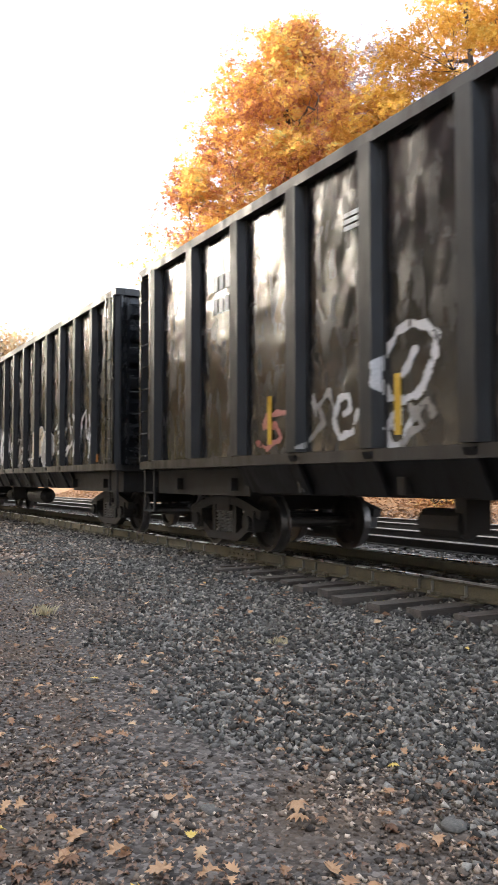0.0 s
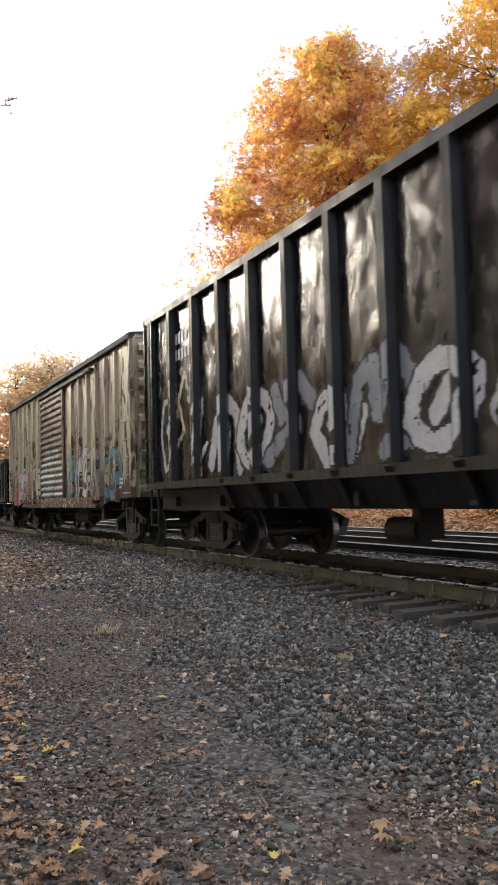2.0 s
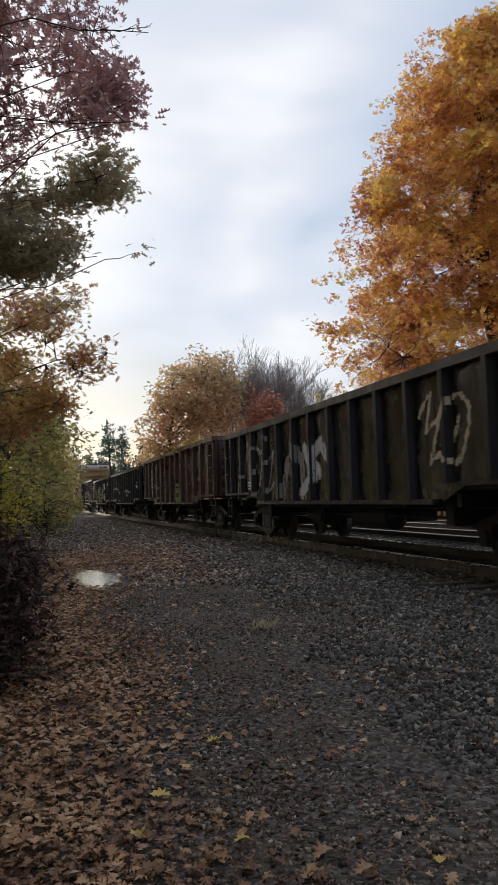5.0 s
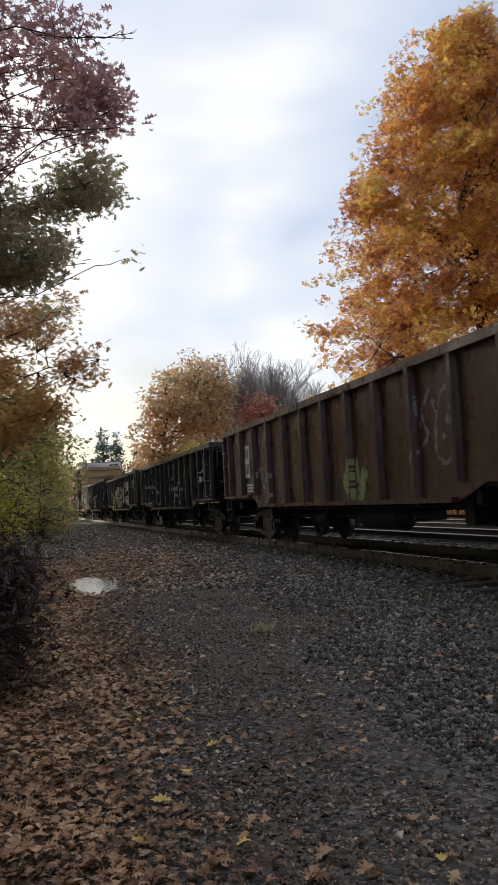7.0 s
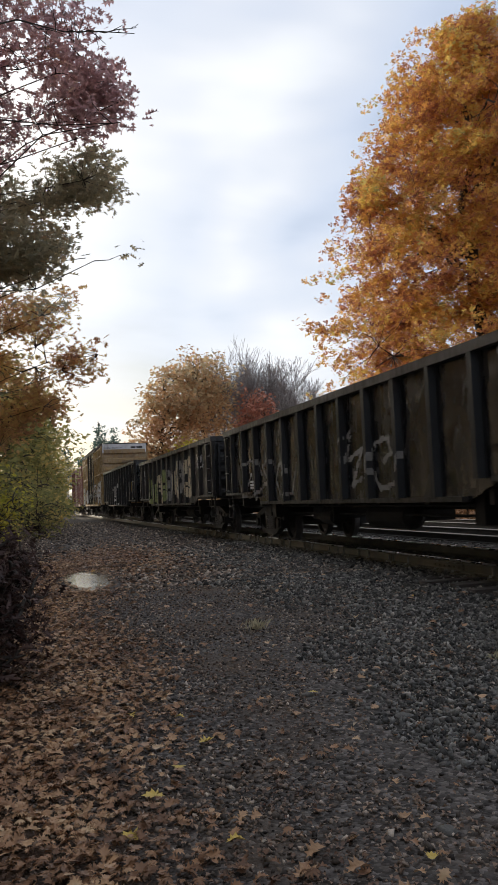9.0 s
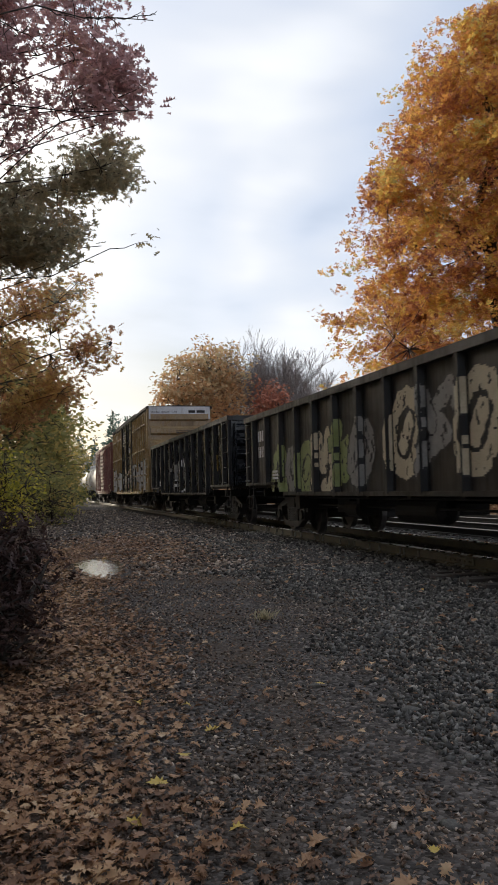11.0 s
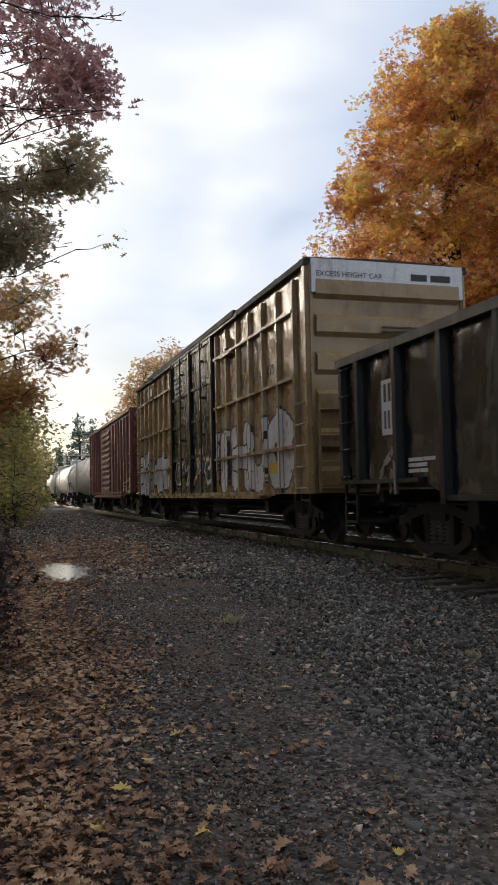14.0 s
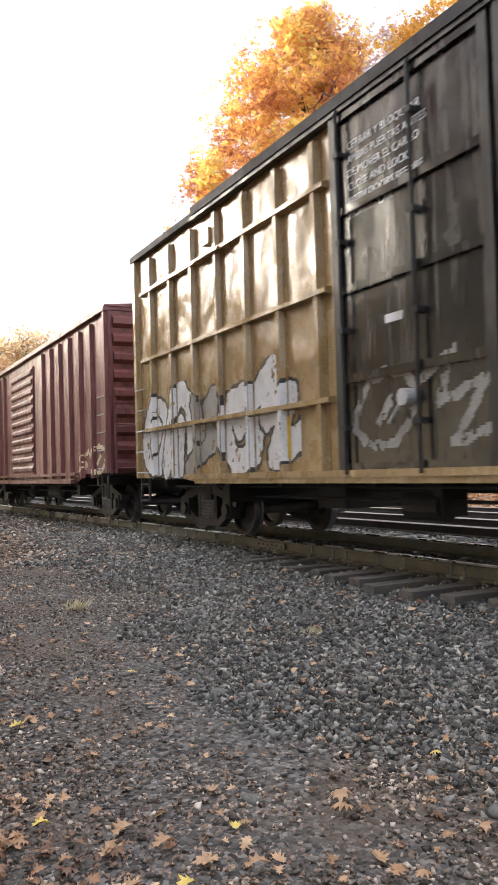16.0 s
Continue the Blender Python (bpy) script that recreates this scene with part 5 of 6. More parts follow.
def coal_car_one():
    car, half, ys = gondola("tall glossy black coal gondola with wide side posts", -146.5, -129.05, 4.70, 1.34, 1.34, 12, BLACK, BLACK_DULL, True, 0.34, 0.13, margin=0.62)
    jobs = bubble("se", half - 6.1, half - 5.2, 1.45, 2.05, [4, 0], None, 0.035, 0, 1) + bubble("o", half - 7.4, half - 6.55, 1.75, 2.5, [0], None, 0.045, 0, 2) + bubble("es", half - 7.3, half - 6.6, 1.40, 1.85, [0, 4], None, 0.04, 0, 4)
    jobs += bubble("os", half - 9.4, half - 8.3, 1.42, 1.80, [6, 0], None, 0.055, 0, 3) + bubble("k", half - 9.0, half - 8.5, 1.9, 2.35, [6], 4, 0.06, 0.02, 5) + bubble("t", half - 4.6, half - 3.9, 1.42, 1.8, [6], None, 0.035, 0, 6)
    drape(car, "graffiti", "small white and pink scrawled graffiti tags", half - 12, half - 3, 1.36, 2.8, jobs, PAINTS, ys, 0.13, 0.34, 0.018)
    bars(car, half - 2.72, 4.0, 0.22, [[0.13] * 4, [0.12] * 5], WHITE_PAINT, label="white stencilled car marks")
    bars(car, half - 6.0, 4.0, 0.05, [[0.3], [0.3], [0.25]], WHITE_PAINT)
    for y in (half - 4.35, half - 6.9):
        placard(car, y, 1.5, 0.10, 0.62, SIGN_YELLOW, "yellow upright reflector strip")
    return car


def coal_car_two():
    car, half, ys = gondola("tall glossy black coal gondola covered in white graffiti", -127.8, -108.75, 4.68, 1.34, 1.34, 17, BLACK, BLACK_DULL, True, 0.22, 0.12, margin=0.32)
    mid = (-127.8 - 108.75) / 2
    jobs = bubble("uosemo", -118.4 - mid, -111.9 - mid, 1.48, 2.45, [0, 0, 2, 0, 2, 0], 1, 0.125, 0.05, 5)
    jobs += bubble("so", -123.0 - mid, -121.3 - mid, 1.5, 2.12, [3, 4], 0, 0.15, 0.04, 6)
    jobs += bubble("ksm", -126.2 - mid, -123.3 - mid, 1.55, 2.5, [0], None, 0.035, 0, 7) + bubble("eok", -120.8 - mid, -118.5 - mid, 1.45, 2.2, [0, 4], None, 0.03, 0, 8)
    jobs += bubble("esk", -111.6 - mid, -109.3 - mid, 1.5, 3.2, [0, 3], None, 0.055, 0, 9)
    drape(car, "graffiti", "large white and blue-grey bubble graffiti", -126.8 - mid, -109.2 - mid, 1.36, 3.4, jobs, PAINTS, ys, 0.12, 0.20, 0.024)
    bars(car, -110.3 - mid, 4.1, 0.2, [[0.11] * 4, [0.10] * 5], WHITE_PAINT, label="white stencilled car marks")
    bars(car, -111.0 - mid, 2.4, 0.05, [[0.4], [0.4], [0.35], [0.4]], WHITE_PAINT)
    for y in (-126.3, -119.2, -111.3):
        placard(car, y - mid, 1.42, 0.46, 0.16, SIGN_ORANGE, "orange reflector plate")
    return car


def cream_boxcar():
    start, end, mid = -107.75, -92.0, -99.875
    ys = [v - mid for v in (-102.2, -103.05, -103.9, -104.75, -105.6, -106.45, -97.6, -96.75, -95.9, -95.05, -94.2, -93.35)]
    post = post_mesh(1.0, 4.45, 0.15, 0.07, CREAM)
    car, half = boxcar("cream boxcar with peeling rusty paint and a brown sliding door", start, end, 4.70, 0.88, CREAM, ROOF_DARK, CREAM_END, ys, post, 9)
    # the sliding door with its pressed ridges
    for s in (-1, 1):
        door = new("sliding_door")
        door.parent = car
        tagged(door, "worn brown corrugated sliding door")
        bm = bmesh.new()
        x = s * (HALF_W - 0.06)
        a, b = sorted((x, x - 0.05 * s))
        box(bm, a, b, -101.2 - mid, -98.1 - mid, 1.10, 4.30)
        part("door_sheet", bm, DOOR_BROWN, door)
        rib = bmesh.new()
        prism(rib, [(0, -0.075), (-0.055 * -s, -0.03), (-0.055 * -s, 0.03), (0, 0.075)], -1.46, 1.46, "y")
        bmesh.ops.recalc_face_normals(rib, faces=rib.faces)
        me = mesh_of("door_rib", rib, DOOR_BROWN)
        for k in range(17):
            part("door_rib", me, None, door).location = (x, -99.65 - mid, 1.24 + k * 0.185)
        for y in (-101.2, -98.1):
            bm = bmesh.new()
            a, b = sorted((x, x + 0.05 * s))
            box(bm, a, b, y - mid - 0.05, y - mid + 0.05, 1.10, 4.30)
            part("door_edge", bm, DOOR_BROWN, door)
        for z in (1.02, 4.36):
            bm = bmesh.new()
            a, b = sorted((x - 0.04 * s, x + 0.08 * s))
            box(bm, a, b, -104.6 - mid if z < 2 else -104.4 - mid, -97.9 - mid, z - 0.04, z + 0.04)
            part("door_track", bm, IRON if z > 2 else CREAM, car)
    jobs = bubble("ok", -101.0 - mid, -98.3 - mid, 1.25, 2.35, [2, 4], 2, 0.24, 0.05, 12)
    drape(car, "graffiti", "blue and pale sprayed graffiti on the door", -101.2 - mid, -98.1 - mid, 1.12, 2.6, jobs, PAINTS, [-99.65 - mid], 0.04, 9.0, 0.0231, 0.005, lambda z: 0.055 * smoothstep(0.08, 0.028, np.abs((z - 1.24 + 0.0925) % 0.185 - 0.0925)), 0.7)
    jobs = bubble("mouo", -106.6 - mid, -101.6 - mid, 1.15, 2.3, [5, 0, 4, 5], 1, 0.10, 0.03, 13) + bubble("usom", -97.6 - mid, -92.8 - mid, 1.0, 1.95, [6, 0, 6, 3], 4, 0.16, 0.04, 14)
    drape(car, "graffiti", "faded pink, teal and white graffiti", -106.9 - mid, -92.6 - mid, 0.95, 2.5, jobs, PAINTS, ys, 0.07, 0.15, 0.025, worn=0.75)
    bars(car, -106.35 - mid, 1.55, 0.06, [[0.5], [0.5], [0.4]], WHITE_PAINT)
    return car


def low_gondola(label, start, end, top, count, mat, seed, words, fills, marks=None, low=0.88, wide=0.17, scrawl=1.0):
    car, half, ys = gondola(label, start, end, top, low, 1.12, count, mat, BLACK_DULL if mat is not OXIDE else OXIDE, False, wide, 0.11, ladder_mat=mat)
    rng = random.Random(seed)
    jobs = []
    for word, y0, y1, z0, z1, fill, edge, w in words:
        jobs += bubble(word, half - y1, half - y0, z0, z1, fill, edge, w, 0.03, rng.randint(0, 99))
    if jobs:
        drape(car, "graffiti", fills, -half + 0.4, half - 0.4, low + 0.08, top - 0.15, jobs, PAINTS, ys, 0.11, wide, 0.028, worn=0.4)
    if marks:
        y, z, plate = marks
        bars(car, half - y, z, 0.26, [[0.08] * 4, [0.06] * 5] if plate else [[0.12] * 4, [0.09] * 5], SIGN_INK if plate else WHITE_PAINT, label="stencilled car marks", plate=(0.66, 0.80) if plate else None)
    bars(car, half - 2.2, 1.45, 0.05, [[0.4, 0.3], [0.5], [0.3, 0.2]], WHITE_PAINT)
    placard(car, -half + 1.9, 1.6, 0.09, 0.5, SIGN_YELLOW, "yellow upright reflector strip")
    return car


def gondolas():
    low_gondola("black gondola with scuffed sides and pale graffiti", -91.0, -75.35, 2.80, 14, BLACK, 1,
                [("mok", 1.2, 4.6, 1.0, 2.3, [4], None, 0.04), ("us", 5.2, 7.9, 1.0, 2.0, [4, 0], 4, 0.12), ("ko", 11.8, 13.2, 1.4, 2.3, [3], None, 0.035)], "grey and pale scrawled graffiti")
    low_gondola("dark oxide-red gondola with a white number plate", -73.85, -58.0, 2.93, 13, OXIDE, 2,
                [("e", 8.6, 9.4, 1.0, 1.7, [7], None, 0.12), ("so", 11.4, 12.6, 1.3, 2.4, [4], None, 0.03), ("m", 3.0, 4.2, 1.0, 1.8, [4], None, 0.05)], "small faded scrawls", (1.9, 2.35, True))
    low_gondola("black gondola with posts in darker shaded paint", -56.4, -40.75, 2.83, 14, BLACK, 3,
                [("ose", 1.4, 5.4, 1.0, 2.0, [4], None, 0.035), ("ke", 8.0, 10.4, 1.1, 2.0, [4], None, 0.04), ("s", 13.3, 14.2, 1.5, 2.1, [0], None, 0.03)], "grey scrawled graffiti")
    low_gondola("black gondola with big white and green graffiti", -39.2, -23.85, 2.86, 13, BLACK_DULL, 4,
                [("ueomko", 2.2, 8.0, 1.05, 1.95, [7, 4, 7, 3], 1, 0.15), ("oso", 8.8, 11.9, 1.2, 2.4, [3, 4, 3], 1, 0.15), ("mk", 12.6, 13.6, 1.9, 2.5, [0], None, 0.03)], "white and yellow-green bubble graffiti", (1.0, 2.45, False))
    low_gondola("black gondola with white number plate beside a tan boxcar", -21.9, -5.5, 3.13, 13, BLACK, 5,
                [("um", 5.4, 8.6, 1.0, 2.3, [4, 0], None, 0.04), ("u", 1.2, 1.9, 1.0, 1.6, [4], None, 0.05)], "thin grey scrawled graffiti", (1.5, 2.55, True))


def excess_boxcar():
    start, end = -4.15, 15.0
    mid, half = (start + end) / 2, (end - start) / 2
    fronts = [2.35 - mid - 0.96 * k for k in range(7)]
    rears = [8.35 - mid + 0.95 * k for k in range(7)]
    ys = fronts + rears
    top = 5.28
    post = post_mesh(1.0, top - 0.28, 0.15, 0.085, GOLD)
    car, _ = boxcar("very tall golden-tan boxcar with double black doors and graffiti", start, end, top, 0.88, GOLD, ROOF_DARK, GOLD, ys, post, 6, 0.98, 0.045)
    # horizontal rails between the posts
    for z in (4.42, 3.16, 1.86):
        for a, b in ((start + 0.75 - mid, 2.55 - mid), (8.1 - mid, end - 0.45 - mid)):
            for s in (-1, 1):
                bm = bmesh.new()
                x = s * (HALF_W - 0.10)
                prism(bm, [(x, z - 0.05), (x + 0.10 * s, z - 0.03), (x + 0.10 * s, z + 0.03), (x, z + 0.05)], a, b, "y")
                bmesh.ops.recalc_face_normals(bm, faces=bm.faces)
                part("side_rail", bm, GOLD, car)
    # double plug doors
    for s in (-1, 1):
        for y0, y1 in ((2.72, 5.28), (5.32, 7.92)):
            door = new("plug_door")
            door.parent = car
            tagged(door, "grimy black plug door with locking bars")
            bm = bmesh.new()
            x = s * (HALF_W - 0.04)
            a, b = sorted((x, x - 0.07 * s))
            box(bm, a, b, y0 - mid, y1 - mid, 1.02, 5.08)
            part("door_sheet", bm, DOOR_BLACK, door)
            wide = y1 - y0
            for fy in (0.03, 0.97):
                bm = bmesh.new()
                a, b = sorted((x, x + 0.05 * s))
                yy = y0 - mid + wide * fy
                box(bm, a, b, yy - 0.06, yy + 0.06, 1.02, 5.08)
                part("door_edge", bm, BLACK_DULL, door)
            for fz in (1.06, 2.05, 3.05, 3.95, 5.03):
                bm = bmesh.new()
                a, b = sorted((x, x + 0.045 * s))
                box(bm, a, b, y0 - mid + 0.06, y1 - mid - 0.06, fz - 0.045, fz + 0.045)
                part("door_rib", bm, DOOR_BLACK, door)
            for fy in (0.42, 0.92):
                bm = bmesh.new()
                yy = y0 - mid + wide * fy
                rod(bm, (x + 0.075 * s, yy, 0.98), (x + 0.075 * s, yy, 5.12), 0.022, 8)
                for fz in (1.5, 2.6, 3.6, 4.6):
                    box(bm, *sorted((x, x + 0.10 * s)), yy - 0.05, yy + 0.05, fz - 0.03, fz + 0.03)
                part("locking_bar", bm, IRON, door)
            bm = bmesh.new()
            rod(bm, (x, y0 - mid + wide * 0.5, 1.75), (x + 0.12 * s, y0 - mid + wide * 0.5, 1.75), 0.09, 12)
            rod(bm, (x + 0.1 * s, y0 - mid + wide * 0.5, 1.75), (x + 0.1 * s, y0 - mid + wide * 0.5 + 0.25, 1.5), 0.02, 6)
            part("door_lever", bm, LADDER_PALE, door, "worn grey door lever")
        for z in (0.99, 5.12):
            bm = bmesh.new()
            x = s * (HALF_W - 0.02)
            a, b = sorted((x - 0.06 * s, x + 0.05 * s))
            box(bm, a, b, 0.4 - mid if z < 2 else 0.2 - mid, 12.0 - mid, z - 0.04, z + 0.04)
            part("door_track", bm, GOLD if z < 2 else BLACK_DULL, car)
    for s in (-1, 1):
        bm = bmesh.new()
        box(bm, *sorted((s * (HALF_W - 0.12), s * (HALF_W + 0.05))), 0.4 - mid, 11.9 - mid, top - 0.14, top - 0.005)
        soften(bm, 0.012)
        part("door_header", bm, ROOF_DARK, car)
    # white band over the front end, with its warning
    for s in (-1, 1):
        bm = bmesh.new()
        a, b = sorted((s * (half - 0.02), s * (half + 0.05)))
        box(bm, -1.54, 1.54, a, b, 4.60, top - 0.06)
        soften(bm, 0.01)
        part("end_band", bm, WHITE_PAINT, car, "white painted band across the top of the end")
    cu = bpy.data.curves.new("end_lettering", "FONT")
    cu.body, cu.size, cu.extrude = "EXCESS HEIGHT CAR", 0.14, 0.001
    cu.materials.append(SIGN_INK)
    t = new("end_lettering", cu)
    t.parent = car
    t.matrix_basis = pose(-1.45, -half - 0.054, 4.90, 90, 0, 0)
    bm = bmesh.new()
    for x0, wid in ((0.45, 0.34), (0.86, 0.42)):
        box(bm, x0, x0 + wid, -half - 0.053, -half - 0.05, 4.90, 5.03)
    for z in (3.98, 3.90):
        box(bm, -0.2, 0.8, -half - 0.053 - 0.08, -half - 0.05 - 0.05, z, z + 0.03)
    part("end_marks", bm, SIGN_INK, car)
    jobs = bubble("THUG", -2.9 - mid, 2.5 - mid, 1.28, 2.28, [0], 1, 0.26, 0.05, 21, 0.0)
    drape(car, "graffiti", "huge white bubble graffiti with dark outlines", -3.5 - mid, 2.8 - mid, 0.98, 2.75, jobs, PAINTS, fronts, 0.085, 0.15, 0.022)
    jobs = bubble("ousek", 9.1 - mid, 14.7 - mid, 1.08, 2.3, [0, 0, 4, 0, 0], 1, 0.19, 0.05, 22)
    drape(car, "graffiti", "white angular graffiti with grey shading", 8.9 - mid, 14.9 - mid, 0.95, 2.6, jobs, PAINTS, rears, 0.085, 0.15, 0.022)
    jobs = bubble("se", 2.9 - mid, 5.0 - mid, 1.2, 2.1, [6, 0], 4, 0.05, 0.02, 23) + bubble("ok", 5.5 - mid, 7.7 - mid, 1.2, 2.0, [4], None, 0.05, 0, 24)
    drape(car, "graffiti", "pink and grey sprayed tags on the doors", 2.8 - mid, 7.85 - mid, 1.1, 2.6, jobs, PAINTS, [5.3 - mid], 0.06, 12.0, 0.025, 0.004, worn=0.5)
    for k, line in enumerate(("CERRAR Y BLOQUEAR", "AMBAS PUERTAS ANTES", "DE MOVER EL CARRO", "CLOSE AND LOCK", "BOTH DOORS BEFORE", "MOVING CAR")):
        stencil(car, 7.60 - mid, 4.62 - 0.155 * k, 0.128, line, WHITE_PAINT, "door_lettering", x=-(HALF_W - 0.04) - 0.006)
    stencil(car, 1.9 - mid, 3.42, 0.31, "RAILCAR POOLING EXPERTS", SPRAY_DARK, "side_lettering", x=-(HALF_W - 0.10) - 0.008)
    x = -(HALF_W - 0.10) - 0.006
    for k, line in enumerate((((0.7, 4.24), (1.6, 4.24), (1.6, 4.38), (0.7, 4.38)), ((1.05, 3.75), (1.25, 3.75), (1.25, 4.236), (1.05, 4.236)), ((-0.4, 4.24), (0.5, 4.24), (0.5, 4.38), (-0.4, 4.38)), ((-0.05, 3.75), (0.15, 3.75), (0.15, 4.236), (-0.05, 4.236)),
                               ((-0.6, 4.38), (-0.85, 4.38), (-1.6, 3.75), (-1.35, 3.75)), ((-1.35, 4.38), (-1.6, 4.38), (-0.85, 3.75), (-0.6, 3.75)))):
        bm = bmesh.new()
        out = 0.0025 if k == 5 else 0.0
        prism(bm, [(a - mid, b) for a, b in line], x - 0.002 - out, x - out, "x")
        bmesh.ops.recalc_face_normals(bm, faces=bm.faces)
        part("faded_stroke", bm, DOOR_BROWN, car, "faded dark painted stroke")
    placard(car, -1.95 - mid, 1.4, 0.6, 0.22, SIGN_YELLOW, "yellow reflector plate")
    for y in (1.6, -0.4, 9.2, 14.2):
        placard(car, y - mid, 1.2, 0.10, 0.55, SIGN_YELLOW, "yellow upright reflector strip")
    bars(car, 7.0 - mid, 2.65, 0.09, [[0.3]], WHITE_PAINT, x=-(HALF_W - 0.04) - 0.008)
    bars(car, 4.2 - mid, 3.6, 0.30, [[0.16]], WHITE_PAINT, x=-(HALF_W - 0.04) - 0.008)
    for y, z in ((11.4, 4.55), (1.2, 4.5)):
        bm = bmesh.new()
        box(bm, -HALF_W - 0.03, -(HALF_W - 0.10), y - mid - 0.12, y - mid + 0.12, z, z + 0.25)
        box(bm, -HALF_W - 0.05, -(HALF_W - 0.10), y - mid - 0.45, y - mid + 0.45, z - 0.18, z - 0.13)
        soften(bm, 0.01)
        part("tag_bracket", bm, GOLD, car)
    return car


def red_boxcar():
    start, end = 16.8, 33.4
    mid = (start + end) / 2
    ys = [v - mid for v in (18.0, 18.95, 19.9, 20.85, 21.8, 22.75, 28.4, 29.3, 30.2, 31.1, 32.0)]
    car, half = boxcar("faded oxide-red boxcar with ribbed sides and corrugated ends", start, end, 4.74, 0.88, BOX_RED, BOX_RED, BOX_RED, ys, post_mesh(1.0, 4.46, 0.20, 0.08, BOX_RED), 9)
    for s in (-1, 1):
        door = new("sliding_door")
        door.parent = car
        tagged(door, "faded red corrugated sliding door")
        bm = bmesh.new()
        x = s * (HALF_W - 0.06)
        a, b = sorted((x, x - 0.05 * s))
        box(bm, a, b, 24.0 - mid, 27.1 - mid, 1.10, 4.30)
        part("door_sheet", bm, BOX_RED, door)
        rib = bmesh.new()
        prism(rib, [(0, -0.10), (0.05 * s, -0.04), (0.05 * s, 0.04), (0, 0.10)], -1.5, 1.5, "y")
        bmesh.ops.recalc_face_normals(rib, faces=rib.faces)
        me = mesh_of("door_rib", rib, BOX_RED)
        for k in range(11):
            part("door_rib", me, None, door).location = (x, 25.55 - mid, 1.3 + k * 0.285)
    jobs = bubble("so", 17.2 - mid, 19.5 - mid, 1.1, 1.7, [3], None, 0.05, 0, 31)
    drape(car, "graffiti", "pale scrawl near the sill", 17.0 - mid, 20.0 - mid, 1.0, 2.2, jobs, PAINTS, ys, 0.08, 0.2, 0.04)
    return car


def tank_car(start, end):
    half = (end - start) / 2
    car = new("tank_car")
    tagged(car, "long off-white tank car streaked with grime", "railway car", "freight cars")
    TRAIN.append((car, (start + end) / 2))
    bm = bmesh.new()
    prof = []
    r, body = 1.46, half - 0.75
    for k in range(7):
        a = math.pi / 2 * k / 6
        prof.append((-body - 0.55 * math.cos(a), max(r * math.sin(a), 0.05)))
    prof += [(x, r) for x in np.linspace(-body + 0.3, body - 0.3, 12)]
    for k in range(7):
        a = math.pi / 2 * (1 - k / 6)
        prof.append((body + 0.55 * math.cos(a), max(r * math.sin(a), 0.05)))
    lathe(bm, prof, (0, 0, 0), 40)
    bmesh.ops.rotate(bm, verts=bm.verts, cent=(0, 0, 0), matrix=Matrix.Rotation(radians(90), 3, "Z"))
    bmesh.ops.translate(bm, verts=bm.verts, vec=(0, 0, 2.45))
    bmesh.ops.recalc_face_normals(bm, faces=bm.faces)
    part("tank", bm, TANK_WHITE, car, smooth=True)
    band = bmesh.new()
    lathe(band, [(-0.05, r), (-0.05, r + 0.02), (0.05, r + 0.02), (0.05, r)], (0, 0, 0), 40)
    bmesh.ops.rotate(band, verts=band.verts, cent=(0, 0, 0), matrix=Matrix.Rotation(radians(90), 3, "Z"))
    bmesh.ops.recalc_face_normals(band, faces=band.faces)
    me = mesh_of("tank_band", band, TANK_WHITE)
    for y in (-half + 2.0, -half * 0.33, half * 0.33, half - 2.0):
        part("tank_band", me, None, car).location = (0, y, 2.45)
    bm = bmesh.new()
    rod(bm, (0, 0, 3.80), (0, 0, 4.25), 0.55, 20)
    rod(bm, (0, 0, 4.25), (0, 0, 4.38), 0.48, 20, 0.30)
    part("manway", bm, TANK_WHITE, car)
    bm = bmesh.new()
    for x in (-1.1, 1.1):
        for y in (-1.4, 0, 1.4):
            rod(bm, (x, y, 3.85), (x, y, 4.85), 0.03, 6)
        for z in (4.35, 4.85):
            rod(bm, (x, -1.4, z), (x, 1.4, z), 0.03, 6)
        box(bm, min(x, x * 0.5), max(x, x * 0.5), -1.4, 1.4, 3.82, 3.88)
    for y in (-1.4, 1.4):
        rod(bm, (-1.1, y, 4.85), (1.1, y, 4.85), 0.03, 6)
    part("platform_railing", bm, LADDER_PALE, car, "pale platform railing round the manway")
    ladder(car, -1.50, -0.25, 1.1, 3.7, 0.5, 0.38, LADDER_PALE)
    bm = bmesh.new()
    for s in (-1, 1):
        box(bm, -1.35, 1.35, s * (half - 1.9) - 0.6, s * (half - 1.9) + 0.6, 0.98, 1.25)
        box(bm, -1.45, 1.45, s * (half - 0.15) - 0.1, s * (half - 0.15) + 0.1, 0.9, 1.1)
        rod(bm, (-1.45, s * (half - 0.15), 1.1), (-1.45, s * (half - 0.15), 2.0), 0.025, 6)
        rod(bm, (1.45, s * (half - 0.15), 1.1), (1.45, s * (half - 0.15), 2.0), 0.025, 6)
        rod(bm, (-1.45, s * (half - 0.15), 2.0), (1.45, s * (half - 0.15), 2.0), 0.025, 6)
    part("tank_saddle", bm, IRON, car)
    add_trucks(car, half, 1.95)
    add_underframe(car, half, 0.68, 0.98)
    return car


coal_car_one()
coal_car_two()
cream_boxcar()
gondolas()
excess_boxcar()
red_boxcar()
tank_car(34.9, 51.6)
tank_car(53.1, 69.8)
tank_car(71.3, 88.0)


